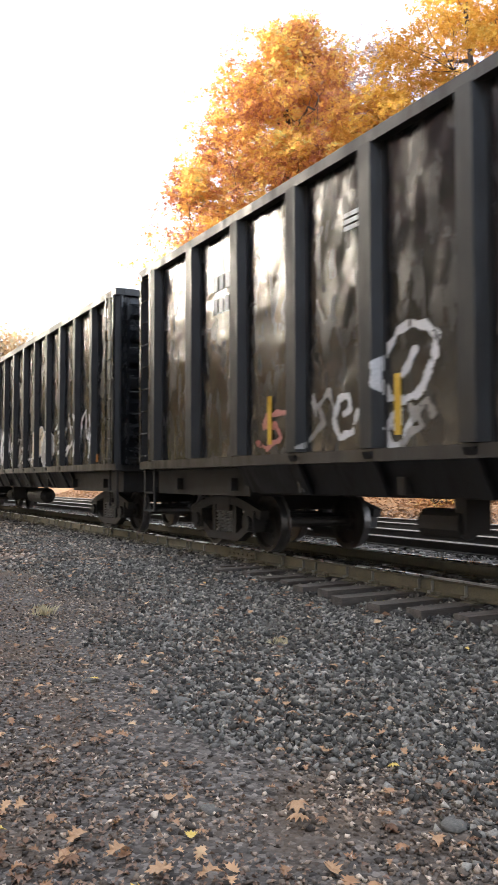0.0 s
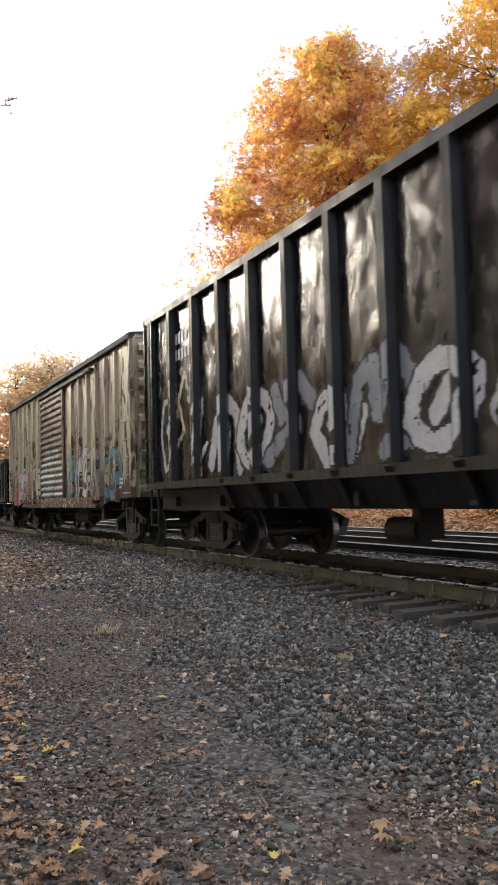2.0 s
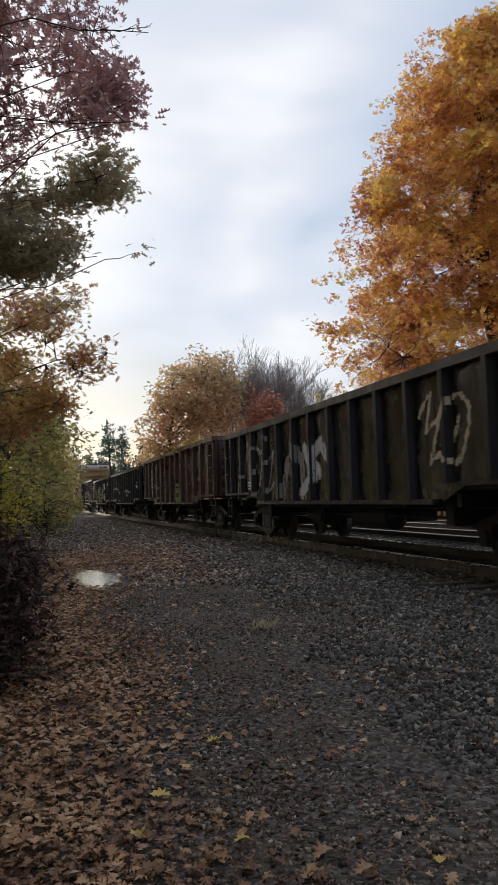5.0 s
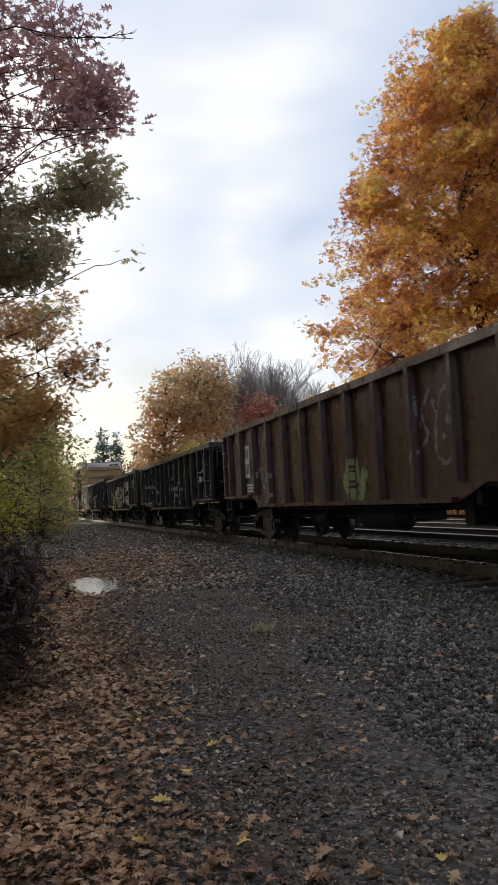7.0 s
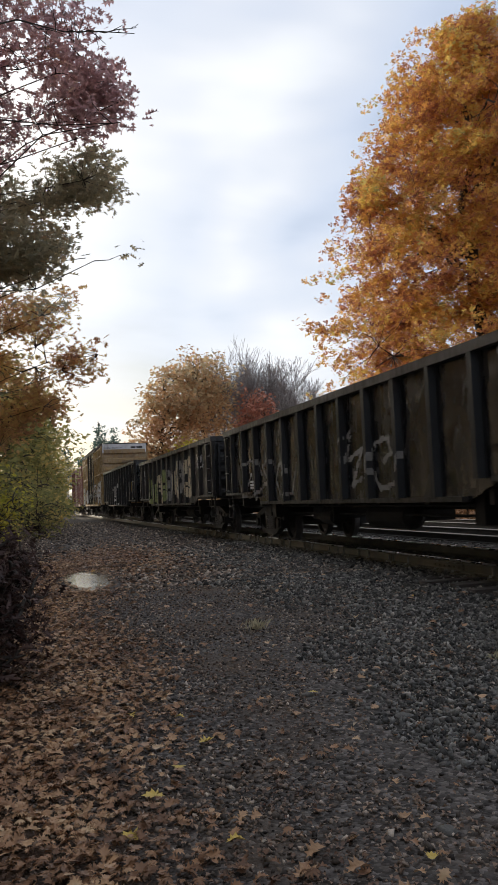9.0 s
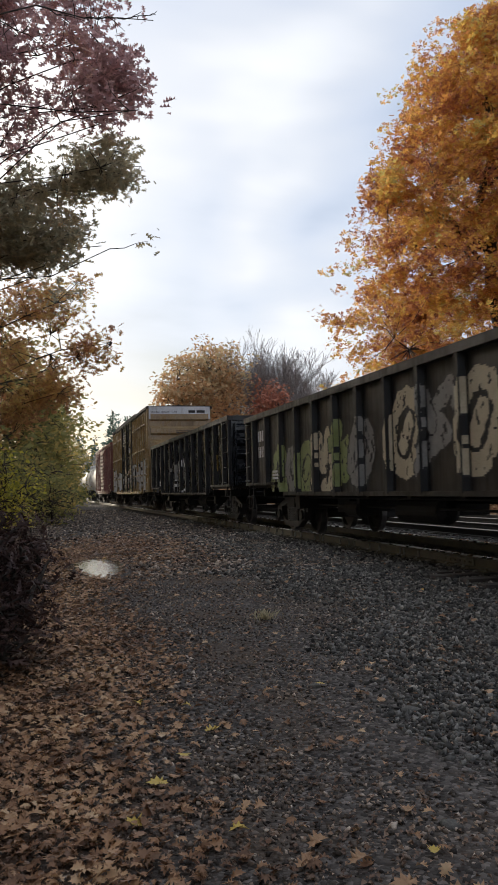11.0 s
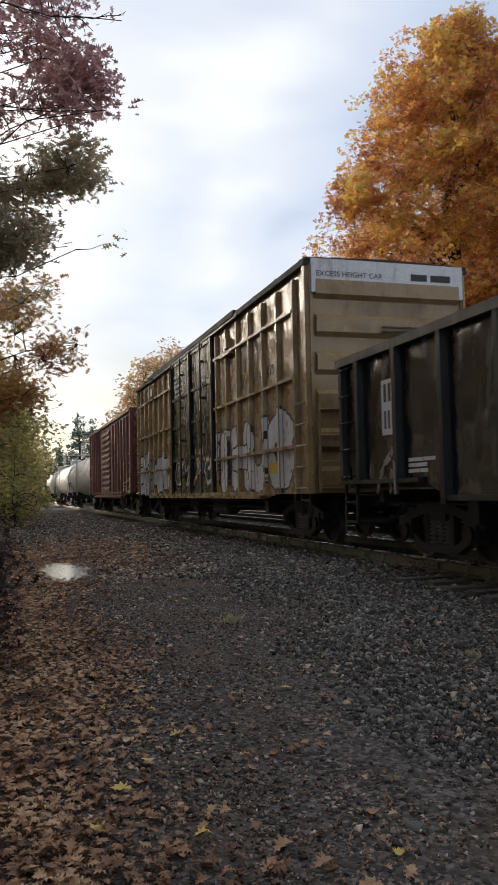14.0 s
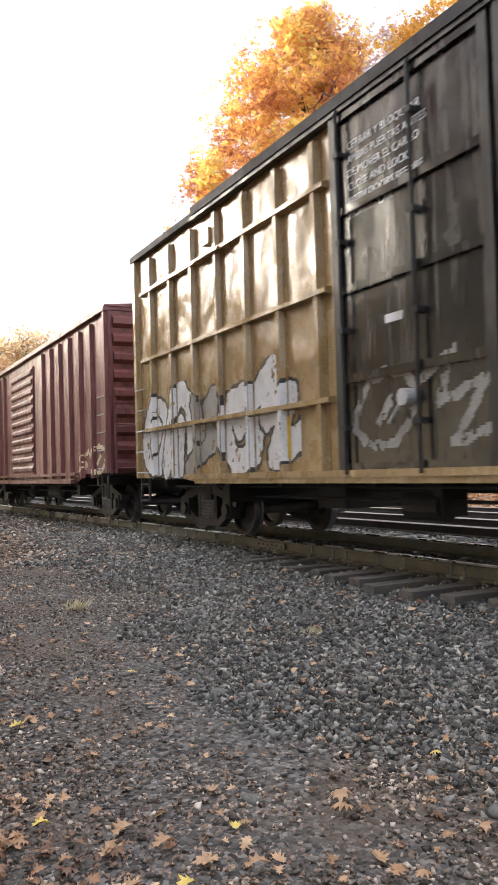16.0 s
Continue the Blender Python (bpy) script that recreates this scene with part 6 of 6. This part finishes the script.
# ---- trees ----
def limbs_mesh(name, segs, mat, sides=6):
    """Tapered sticks joined into one mesh. segs: arrays of start, end, radius, radius."""
    p, q, r0, r1 = (np.asarray(a, float) for a in segs)
    n = len(p)
    way = q - p
    way = way / (np.linalg.norm(way, axis=1, keepdims=True) + 1e-9)
    ref = np.where(np.abs(way[:, 2:3]) > 0.9, np.array([[1.0, 0, 0]]), np.array([[0, 0, 1.0]]))
    side = np.cross(way, ref)
    side /= np.linalg.norm(side, axis=1, keepdims=True) + 1e-9
    other = np.cross(way, side)
    a = np.arange(sides) * math.tau / sides
    ring = side[:, None] * np.cos(a)[None, :, None] + other[:, None] * np.sin(a)[None, :, None]
    v = np.concatenate([p[:, None] + ring * r0[:, None, None], q[:, None] + ring * r1[:, None, None]], 1).reshape(-1, 3)
    k = np.arange(sides)
    f = np.stack([k, (k + 1) % sides, sides + (k + 1) % sides, sides + k], -1)
    f = (f[None] + (np.arange(n) * 2 * sides)[:, None, None]).reshape(-1, 4)
    return array_mesh(name, v, f, mat, True)


def crooked(rng, a, b, steps, wobble, sag=0.0):
    """A crooked line from a to b."""
    a, b = np.asarray(a, float), np.asarray(b, float)
    t = np.linspace(0, 1, steps + 1)[:, None]
    line = a + (b - a) * t
    bend = rng.normal(0, 1, (steps + 1, 3)) * wobble * np.linalg.norm(b - a) * np.sin(math.pi * t) * 0.6
    line = line + bend
    line[:, 2] += (sag * np.linalg.norm(b - a) * np.sin(math.pi * t))[:, 0]
    return line


def oak_leaf():
    """A deeply cut oak leaf, 1 long, folded a little along its midrib."""
    half = [(0.03, -0.5), (0.25, -0.36), (0.06, -0.22), (0.38, -0.02), (0.07, 0.08), (0.33, 0.33), (0.05, 0.32)]
    n = len(half)
    v = [(x, y, 0.35 * x) for x, y in half] + [(-x * 0.95, y + 0.02, 0.35 * x) for x, y in half] + [(0.0, 0.6, -0.08)]
    f = []
    for o in (0, n):
        f += [(o, o + 1, o + 2), (o + 2, o + 3, o + 4), (o + 4, o + 5, o + 6)]
    for a, b in ((0, 2), (2, 4), (4, 6)):
        f += [(a, b, n + b), (a, n + b, n + a)]
    f.append((6, 2 * n, n + 6))
    return np.array(v), np.array(f)


def maple_leaf():
    """A leaf tuft of three blades round one point."""
    v, f = [(0, -0.3, 0)], []
    for k, (a, long) in enumerate(((-0.95, 0.66), (0.0, 0.9), (0.95, 0.66))):
        for d in (-0.30, 0.30):
            v.append((long * math.sin(a + d), long * math.cos(a + d) - 0.3, 0.14 * abs(a) + 0.1 * d))
        f.append((0, 2 * k + 1, 2 * k + 2))
    return np.array(v), np.array(f)


OAK_V, OAK_F = oak_leaf()
MAPLE_V, MAPLE_F = maple_leaf()
DIAMOND_V = np.array([(0, -0.5, 0), (0.30, 0.02, 0.06), (0, 0.55, -0.03), (-0.30, 0.02, 0.06)])
DIAMOND_F = np.array([(0, 1, 2), (0, 2, 3)])


def tree(name, label, base, lobes, clusters, per, leaf, mats, trunk_r, seed, category="tree", near=False, spread=0.5, bark=None, group="", lean=(0, 0), trunk_top=None, droop=0.0, hollow=0.55, carve=(1.2, -0.75), slim=1.0, boughs=0, bough_r=1.0, tufts=False):
    """A tree: trunk with limbs, and a crown of single leaves round the tips of its twigs.
    lobes: (x, y, z, rx, ry, rz) of the crown's parts, from the tree's foot."""
    rng = np.random.default_rng(seed)
    lobes = np.asarray(lobes, float)
    root = new(name)
    root.location = base
    tagged(root, label, category, group)
    tops = lobes[:, 2] + lobes[:, 5]
    high = (trunk_top if trunk_top is not None else tops.max() * 0.9)
    trunk = crooked(rng, (0, 0, -0.3), (lean[0], lean[1], high), 9, 0.035)
    starts, ends, ra, rb = [], [], [], []

    def add(line, r, tip):
        rr = r + (tip - r) * np.linspace(0, 1, len(line))
        starts.extend(line[:-1]), ends.extend(line[1:]), ra.extend(rr[:-1]), rb.extend(rr[1:])

    add(trunk, trunk_r, trunk_r * 0.12)
    vol = np.cbrt(lobes[:, 3] * lobes[:, 4] * lobes[:, 5]) ** 2
    share = vol / vol.sum()
    nodes = [trunk[4:]]
    for (x, y, z, rx, ry, rz), w in zip(lobes, share):
        for _ in range(max(3, int(26 * w))):
            d = rng.normal(0, 1, 3)
            d /= np.linalg.norm(d)
            tip = np.array([x, y, z]) + d * (rx, ry, rz) * rng.uniform(0.55, 0.92)
            h = np.clip(tip[2] - rng.uniform(0.25, 0.6) * np.hypot(tip[0], tip[1]) - 0.3, high * 0.12, high * 0.95)
            at = np.array([np.interp(h, trunk[:, 2], trunk[:, a]) for a in range(3)])
            line = crooked(rng, at, tip, 6, 0.09, 0.06)
            add(line, trunk_r * slim * rng.uniform(0.22, 0.42), 0.018 * slim)
            nodes.append(line[2:])
    nodes = np.concatenate(nodes)
    which = rng.choice(len(lobes), clusters, p=share)
    d = rng.normal(0, 1, (clusters, 3))
    d /= np.linalg.norm(d, axis=1, keepdims=True)
    rad = hollow + (1 - hollow) * rng.random(clusters) ** 0.6
    wob = 1 + 0.16 * np.sin(d[:, 0] * 7 + d[:, 2] * 5 + which) + 0.10 * np.sin(d[:, 1] * 11 + d[:, 2] * 9)
    c = lobes[which, :3] + d * lobes[which, 3:] * (rad * wob)[:, None]
    if boughs:
        # leaves gather on boughs that stand out from the crown
        heads = c[:boughs]
        c = heads[rng.integers(0, boughs, clusters)] + np.clip(rng.normal(0, 0.5, (clusters, 3)), -0.8, 0.8) * (bough_r * 1.2, bough_r * 1.2, bough_r * 0.6)
    rough = np.sin(c[:, 0] * carve[0] + 1.7 * np.sin(c[:, 2] * 0.9)) * np.sin(c[:, 2] * carve[0] * 1.15 + 1.1 * np.sin(c[:, 1] * 0.8)) + 0.6 * np.sin(c[:, 1] * carve[0] * 1.3 + c[:, 0] * 1.9) * np.sin(c[:, 2] * 2.3)
    c = c[rough > carve[1]]
    clusters = len(c)
    for i in range(0, clusters, max(1, clusters // (900 if slim == 1.0 else 420))):
        near_node = nodes[np.argmin(((nodes - c[i]) ** 2).sum(1))]
        add(crooked(rng, near_node, c[i], 3, 0.10, 0.02), 0.022 * slim, 0.006 * slim)
    part("trunk", limbs_mesh("trunk", (starts, ends, ra, rb), bark or BARK, 5 if near or tufts else 3), None, root)
    n = clusters * per
    if n:
        owner = np.repeat(np.arange(clusters), per)
        off = np.clip(rng.normal(0, spread, (n, 3)), -1.5 * spread, 1.5 * spread) * (1, 1, 0.65)
        places = c[owner] + off
        places[:, 2] -= droop * np.abs(off[:, 0])
        size = leaf * rng.uniform(0.6, 1.25, n)
        tv, tf = (OAK_V, OAK_F) if near else (MAPLE_V, MAPLE_F) if tufts else (DIAMOND_V, DIAMOND_F)
        v, f = scatter(places, size, turns(rng, n, 1.25), tv, tf)
        part("crown", array_mesh("crown", v, f, mats), None, root)
    return root


def bare_tree(label, base, height, wide, seed, mat, trunks=1):
    """A leafless tree: limbs fork again and again into upright twigs."""
    rng = np.random.default_rng(seed)
    root = new("bare_tree")
    root.location = base
    tagged(root, label, "tree", "bare trees")
    starts, ends, ra, rb = [], [], [], []

    def add(line, r, tip):
        rr = r + (tip - r) * np.linspace(0, 1, len(line))
        starts.extend(line[:-1]), ends.extend(line[1:]), ra.extend(rr[:-1]), rb.extend(rr[1:])

    def grow(p, way, long, r, depth):
        tip = p + way * long
        line = crooked(rng, p, tip, 4, 0.06, 0.02)
        add(line, r, r * 0.55)
        if depth == 0:
            return
        for k in range(6):
            at = line[1 + k % 4] if k < 4 else line[-1]
            w = way + rng.normal(0, 0.42, 3) * (1, 1, 0.5) + (0, 0, 0.22)
            grow(at, w / np.linalg.norm(w), long * rng.uniform(0.45, 0.68), r * 0.5, depth - 1)

    for _ in range(trunks):
        p = np.array([rng.normal(0, 0.4) * (trunks > 1), rng.normal(0, 0.4) * (trunks > 1), -0.2])
        w = np.array([rng.normal(0, 0.10) * wide, rng.normal(0, 0.10) * wide, 1.0])
        grow(p, w / np.linalg.norm(w), height * 0.52, 0.15, 4)
    part("trunk", limbs_mesh("trunk", (starts, ends, np.maximum(ra, 0.017), np.maximum(rb, 0.013)), mat, 3), None, root)
    return root


def on_ground(x, y):
    return (x, y, float(ground_z(x, y)))


# the great golden tree across the tracks and its neighbours
tree("maple_tree", "tall maple in golden-orange autumn leaf", on_ground(20.0, 32.5),
     [(0.1, 0, 4.0, 7.0, 6.6, 2.6), (0.0, 0, 7.0, 7.0, 6.6, 2.7), (0.0, 0, 10.2, 6.4, 6.2, 2.7), (0.0, 0, 13.4, 5.6, 5.6, 2.6), (0.0, 0, 16.5, 4.7, 4.7, 2.4), (0.1, 0, 19.0, 3.4, 3.3, 1.9), (0.4, 0, 20.8, 1.8, 1.7, 1.1), (-5.0, 0.4, 13.2, 1.1, 1.5, 1.2)],
     9600, 18, 0.21, LEAF_GOLD, 0.46, 21, spread=0.25, droop=0.2, hollow=0.5, carve=(2.1, -0.22), slim=0.85, tufts=True)
tree("maple_tree", "tall maple in bright yellow autumn leaf", on_ground(25.3, 26.0),
     [(0, 0, 8.0, 6.4, 5.5, 4.5), (0, 0, 13.5, 6.0, 5.5, 4.0), (0.6, 0, 18.0, 4.6, 4.6, 3.4), (1.6, 0, 22.5, 3.4, 3.4, 2.8)],
     4200, 20, 0.215, LEAF_YELLOW, 0.42, 23, spread=0.3, droop=0.2, hollow=0.5, carve=(2.0, -0.25), slim=0.85, tufts=True)
tree("ash_tree", "half-bare tree with faded purple-grey leaves", on_ground(24.6, 36.5),
     [(0, 0, 14, 3.2, 3.0, 5.0), (0.2, 0, 20.0, 1.9, 2.0, 4.0), (3.6, 0.5, 22.5, 1.7, 1.8, 3.2), (2.4, 0, 17.5, 2.2, 2.0, 3.0)],
     900, 14, 0.25, LEAF_GREYISH, 0.24, 24, spread=0.4, bark=GREY_TWIG, hollow=0.2, tufts=True)
tree("maple_tree", "orange maple filling the wood's edge", on_ground(33.0, 33.0),
     [(0, 0, 8.0, 5.5, 5.0, 5.0), (0, 0, 15.0, 5.0, 4.5, 4.5), (0, 0, 20.5, 3.5, 3.2, 3.0)],
     900, 20, 0.34, LEAF_GOLD, 0.35, 25, spread=0.55, droop=0.2, hollow=0.4)
tree("maple_tree", "yellow maple beside the tracks", on_ground(31.0, 20.0),
     [(0, 0, 8.0, 5.5, 5.0, 5.0), (0, 0, 15.0, 5.0, 4.5, 4.5), (0, 0, 20.5, 3.5, 3.2, 3.0)],
     800, 20, 0.34, LEAF_YELLOW, 0.35, 26, spread=0.55, droop=0.2, hollow=0.4)
tree("bush", "low orange bush on the bank", on_ground(17.3, 19.6), [(0, 0, 0.5, 0.8, 0.8, 0.5)], 50, 16, 0.14, LEAF_RUSSET, 0.04, 27, "bush", spread=0.18)

# the far wood: a round orange tree, bare crowns, dark pines
tree("maple_tree", "distant round tree in orange leaf greyed by haze", on_ground(14.8, 88.0),
     [(0, 0, 8.5, 4.2, 4.0, 5.0), (1.8, 0, 12.5, 4.0, 4.0, 4.2), (-1.4, 0, 5.0, 3.0, 3.0, 3.6)], 620, 14, 0.52, LEAF_FAR_HAZED, 0.35, 31, spread=0.6, hollow=0.3)
tree("maple_tree", "distant tree in orange leaf greyed by haze", on_ground(19.4, 91.0),
     [(0, 0, 10.0, 4.0, 4.0, 5.0), (0.5, 0, 14.0, 3.6, 3.6, 3.4)], 420, 12, 0.52, LEAF_FAR_HAZED, 0.35, 32, spread=0.65, hollow=0.3)
tree("maple_tree", "distant small tree in red leaf", on_ground(25.2, 89.0),
     [(0, 0, 6.5, 2.6, 2.6, 4.2), (0.4, 0, 9.5, 2.0, 2.0, 2.6)], 200, 12, 0.5, LEAF_RED, 0.25, 33, spread=0.6, hollow=0.3)
tree("maple_tree", "distant small yellow-green tree", on_ground(17.0, 84.0),
     [(0, 0, 4.5, 2.8, 2.6, 3.0)], 160, 14, 0.45, LEAF_LIME, 0.2, 34, spread=0.5, hollow=0.3)
for k, (bx, by, bh, bt) in enumerate(((22.0, 96, 14, 2), (24.5, 98, 15, 2), (27.0, 97, 15.5, 2), (29.5, 96, 15.5, 2), (32.0, 95, 14.5, 2), (34.0, 94, 13, 1), (28.5, 101, 16, 2), (31.5, 100, 15.5, 2), (36.5, 99, 13, 1))):
    bare_tree("distant leafless tree with fine upright twigs", on_ground(bx, by), bh, 1.2, 40 + k, GREY_TWIG, bt)


def pine(label, base, height, wide, seed):
    rng = np.random.default_rng(seed)
    lobes = []
    for k in range(8):
        t = k / 7
        lobes.append((0, 0, height * (0.18 + 0.78 * t), wide * (1 - t) + 0.25, wide * (1 - t) + 0.25, height * 0.07))
    return tree("pine_tree", label, base, lobes, 260, 14, 0.5, NEEDLES, 0.25, seed, spread=0.42, hollow=0.3, trunk_top=height, group="pine trees")


for k, (px, py, ph, pw) in enumerate(((10.4, 118, 13.0, 3.0), (12.8, 121, 12.4, 3.2), (15.5, 119, 10.0, 2.8), (8.0, 122, 9.0, 2.6), (18.5, 124, 9.5, 3.0), (5.6, 118, 9.0, 2.4))):
    pine("distant dark green pine", on_ground(px, py), ph, pw, 60 + k)

# the oaks that hang over the path from the wood's edge
tree("oak_tree", "near oak with purple-brown leaves hanging over the path", on_ground(-4.6, 12.6),
     [(4.2, -0.6, 8.3, 1.3, 1.2, 1.3), (5.55, -0.6, 7.35, 0.72, 0.9, 0.62), (5.0, -0.5, 7.6, 0.9, 0.9, 0.6), (5.75, -0.6, 6.85, 0.42, 0.6, 0.22), (3.3, -0.4, 7.2, 1.6, 1.4, 0.9), (3.6, 0.2, 9.7, 1.7, 1.5, 1.0), (1.6, 0, 8.5, 2.4, 2.2, 2.2)],
     2700, 8, 0.155, LEAF_PURPLE, 0.11, 71, near=True, spread=0.15, hollow=0.1, carve=(2.3, -0.30), trunk_top=10.5, slim=0.4, boughs=230, bough_r=0.42)
tree("oak_tree", "oak with dull olive and brown leaves", on_ground(-4.4, 13.8),
     [(3.5, -0.3, 5.7, 1.3, 1.2, 1.1), (5.3, -0.4, 6.4, 0.65, 0.8, 0.36), (4.8, -0.3, 6.1, 0.5, 0.7, 0.4), (5.3, -0.3, 5.35, 0.6, 0.7, 0.22), (4.4, -0.3, 5.1, 0.7, 0.8, 0.5), (1.2, 0, 5.4, 2.4, 2.2, 1.6)],
     2400, 8, 0.150, LEAF_OLIVE, 0.10, 72, near=True, spread=0.15, hollow=0.1, carve=(2.3, -0.34), trunk_top=6.5, slim=0.4, boughs=190, bough_r=0.38)
tree("oak_tree", "oak with russet and yellow leaves lit through", on_ground(-4.2, 20.5),
     [(4.2, -0.4, 5.7, 1.5, 1.4, 0.7), (5.4, -0.5, 4.7, 0.9, 1.1, 0.42), (3.2, 0, 4.6, 1.8, 1.8, 0.9), (4.4, 0, 3.75, 0.9, 1.2, 0.40), (3.4, 0, 3.4, 1.3, 1.4, 0.8), (0.8, 0, 5.0, 2.6, 2.4, 1.8)],
     2200, 8, 0.16, LEAF_RUSSET, 0.11, 73, near=True, spread=0.18, hollow=0.1, carve=(2.3, -0.30), trunk_top=6.6, slim=0.45, boughs=200, bough_r=0.5)


def bare_branch():
    rng = np.random.default_rng(77)
    starts, ends, ra, rb = [], [], [], []
    main = crooked(rng, (-4.3, 10.2, 6.4), (1.35, 10.0, 7.42), 12, 0.03, 0.05)

    def add(line, r, tip):
        rr = r + (tip - r) * np.linspace(0, 1, len(line))
        starts.extend(line[:-1]), ends.extend(line[1:]), ra.extend(rr[:-1]), rb.extend(rr[1:])

    add(main, 0.022, 0.005)
    for k in (7, 8, 9, 10, 11):
        tip = main[k] + np.array([rng.uniform(0.3, 0.8), rng.uniform(-0.2, 0.2), rng.uniform(-0.35, 0.25)])
        line = crooked(rng, main[k], tip, 5, 0.08)
        add(line, 0.009, 0.003)
        for j in (2, 3, 4):
            add(crooked(rng, line[j], line[j] + rng.normal(0, 0.13, 3) + (0.08, 0, 0), 3, 0.1), 0.006, 0.003)
    add(crooked(rng, (-4.3, 10.2, -0.2), (-4.3, 10.2, 6.5), 6, 0.02), 0.16, 0.06)
    ob = new("bare_branch", limbs_mesh("bare_branch", (starts, ends, ra, rb), BARK))
    tagged(ob, "thin leafless tree reaching a twiggy branch over the path", "tree")


bare_branch()

# the wood on the near side of the track, farther along
WOOD = [
    (-3.6, 30.0, 8.5, 3.2, LEAF_GREEN, "green and brown tree at the wood's edge", 81),
    (-1.6, 42.0, 9.0, 3.0, LEAF_GREEN, "dull green tree at the wood's edge", 82),
    (-5.0, 38.0, 11.0, 3.6, LEAF_RUSSET, "russet tree at the wood's edge", 83),
    (0.0, 56.0, 9.5, 3.0, LEAF_GREEN, "dull green tree beside the track", 84),
    (0.6, 74.0, 9.5, 3.2, LEAF_GREEN, "dull green tree beside the track", 86),
    (1.4, 98.0, 9.5, 3.4, LEAF_OLIVE, "olive tree beside the track", 88),
    (3.0, 116.0, 9.0, 3.6, LEAF_GREEN, "green tree far along the track", 89),
    (-10.0, 28.0, 12.0, 4.5, LEAF_RUSSET, "russet tree in the wood", 91),
]
for wx, wy, wh, wr, wm, wl, ws in WOOD:
    tree("wood_tree", wl, on_ground(wx, wy), [(0, 0, wh * 0.30, wr * 0.9, wr * 0.9, wh * 0.24), (0.2, 0, wh * 0.58, wr, wr, wh * 0.25), (0, 0, wh * 0.82, wr * 0.65, wr * 0.65, wh * 0.18)],
         330, 15, 0.26 + wy * 0.002, wm, 0.2, ws, spread=0.5, group="trees of the near wood", hollow=0.25)
tree("bush", "yellow-green bush at the wood's edge", on_ground(-1.05, 25.0), [(0, 0, 1.2, 0.9, 0.9, 1.1), (-0.6, 0.4, 2.0, 0.9, 0.9, 0.8)], 150, 15, 0.14, LEAF_LIME, 0.05, 92, "bush", spread=0.22, hollow=0.2)
tree("bush", "low yellow bush far along the track", on_ground(2.3, 62.0), [(0, 0, 0.8, 0.8, 0.8, 0.7)], 40, 14, 0.2, LEAF_LIME, 0.05, 93, "bush", spread=0.25, hollow=0.2)
tree("bush", "green undergrowth beside the track", on_ground(0.4, 34.0), [(0, 0, 1.0, 1.4, 2.5, 1.1), (-1.6, 2, 1.6, 1.6, 3.0, 1.5)], 260, 15, 0.17, LEAF_GREEN, 0.05, 94, "bush", spread=0.3, hollow=0.2)
tree("bush", "green undergrowth beside the track", on_ground(1.2, 48.0), [(0, 0, 1.0, 1.2, 4, 1.1), (-1.6, 3, 1.6, 1.6, 4.0, 1.7)], 260, 15, 0.2, LEAF_GREEN, 0.05, 95, "bush", spread=0.35, hollow=0.2)
tree("bush", "dark withered bush at the edge of the path", on_ground(-0.50, 7.0), [(0, 0, 0.55, 0.50, 0.7, 0.55), (0.10, 0.5, 0.75, 0.40, 0.6, 0.50), (-0.3, -0.2, 0.95, 0.35, 0.5, 0.42)], 260, 12, 0.10, DEAD_BUSH, 0.03, 96, "bush", near=True, spread=0.12, hollow=0.2)


# the unseen wood that closes the place behind the path, blocking sky and sun
def closing_wood():
    rng = random.Random(9)
    kinds = []
    for k, (m, h) in enumerate(((LEAF_GREEN, 17.5), (LEAF_PURPLE, 18.5), (LEAF_OLIVE, 16.5))):
        w = tree("wood_tree", "leafy tree of the unseen wood behind the path", on_ground(-9.0 - k, -6.0 + 7 * k), [(0, 0, h * (0.36 if k == 1 else 0.25), 2.6, 2.6, h * (0.12 if k == 1 else 0.22)), (0.2, 0, h * 0.55, 3.2, 3.2, h * 0.25), (0, 0, h * 0.82, 2.4, 2.4, h * 0.18)],
                 420, 16, 0.38, m, 0.2, 110 + k, spread=0.55, group="trees of the near wood", hollow=0.25, carve=(0.8, 0.12))
        kinds.append(w)
    for k in range(50):
        # trees left out so that sky reaches the sides of the farther cars
        if k > 25 and k % 5 in (0, 3):
            continue
        x, y = -8.0 - 4.5 * (k % 2) - rng.uniform(0, 2.5) - (1.5 if k > 26 else 0), -34 + 2.8 * k
        if abs(y) < 1.5:
            y += 2.0
        copy_thing(kinds[k % 3], pose(x, y, float(ground_z(x, y)), 0, 0, rng.uniform(0, 360)))


closing_wood()


def motions():
    for car, start in TRAIN:
        rows = [(t, pose(TRACK_X, start + SPEED * (END_T - t), RAIL_TOP)) for t in (0.0, 4.0, 8.0, 12.0, 16.0)]
        walk(car, rows)
    steps = int(END_T * 15)
    turn = math.degrees(SPEED / 15 / WHEEL_R)
    for wheelset, place in WHEELSETS:
        walk(wheelset, [(k / 15, pose(*place, turn * k)) for k in range(steps + 1)])


motions()
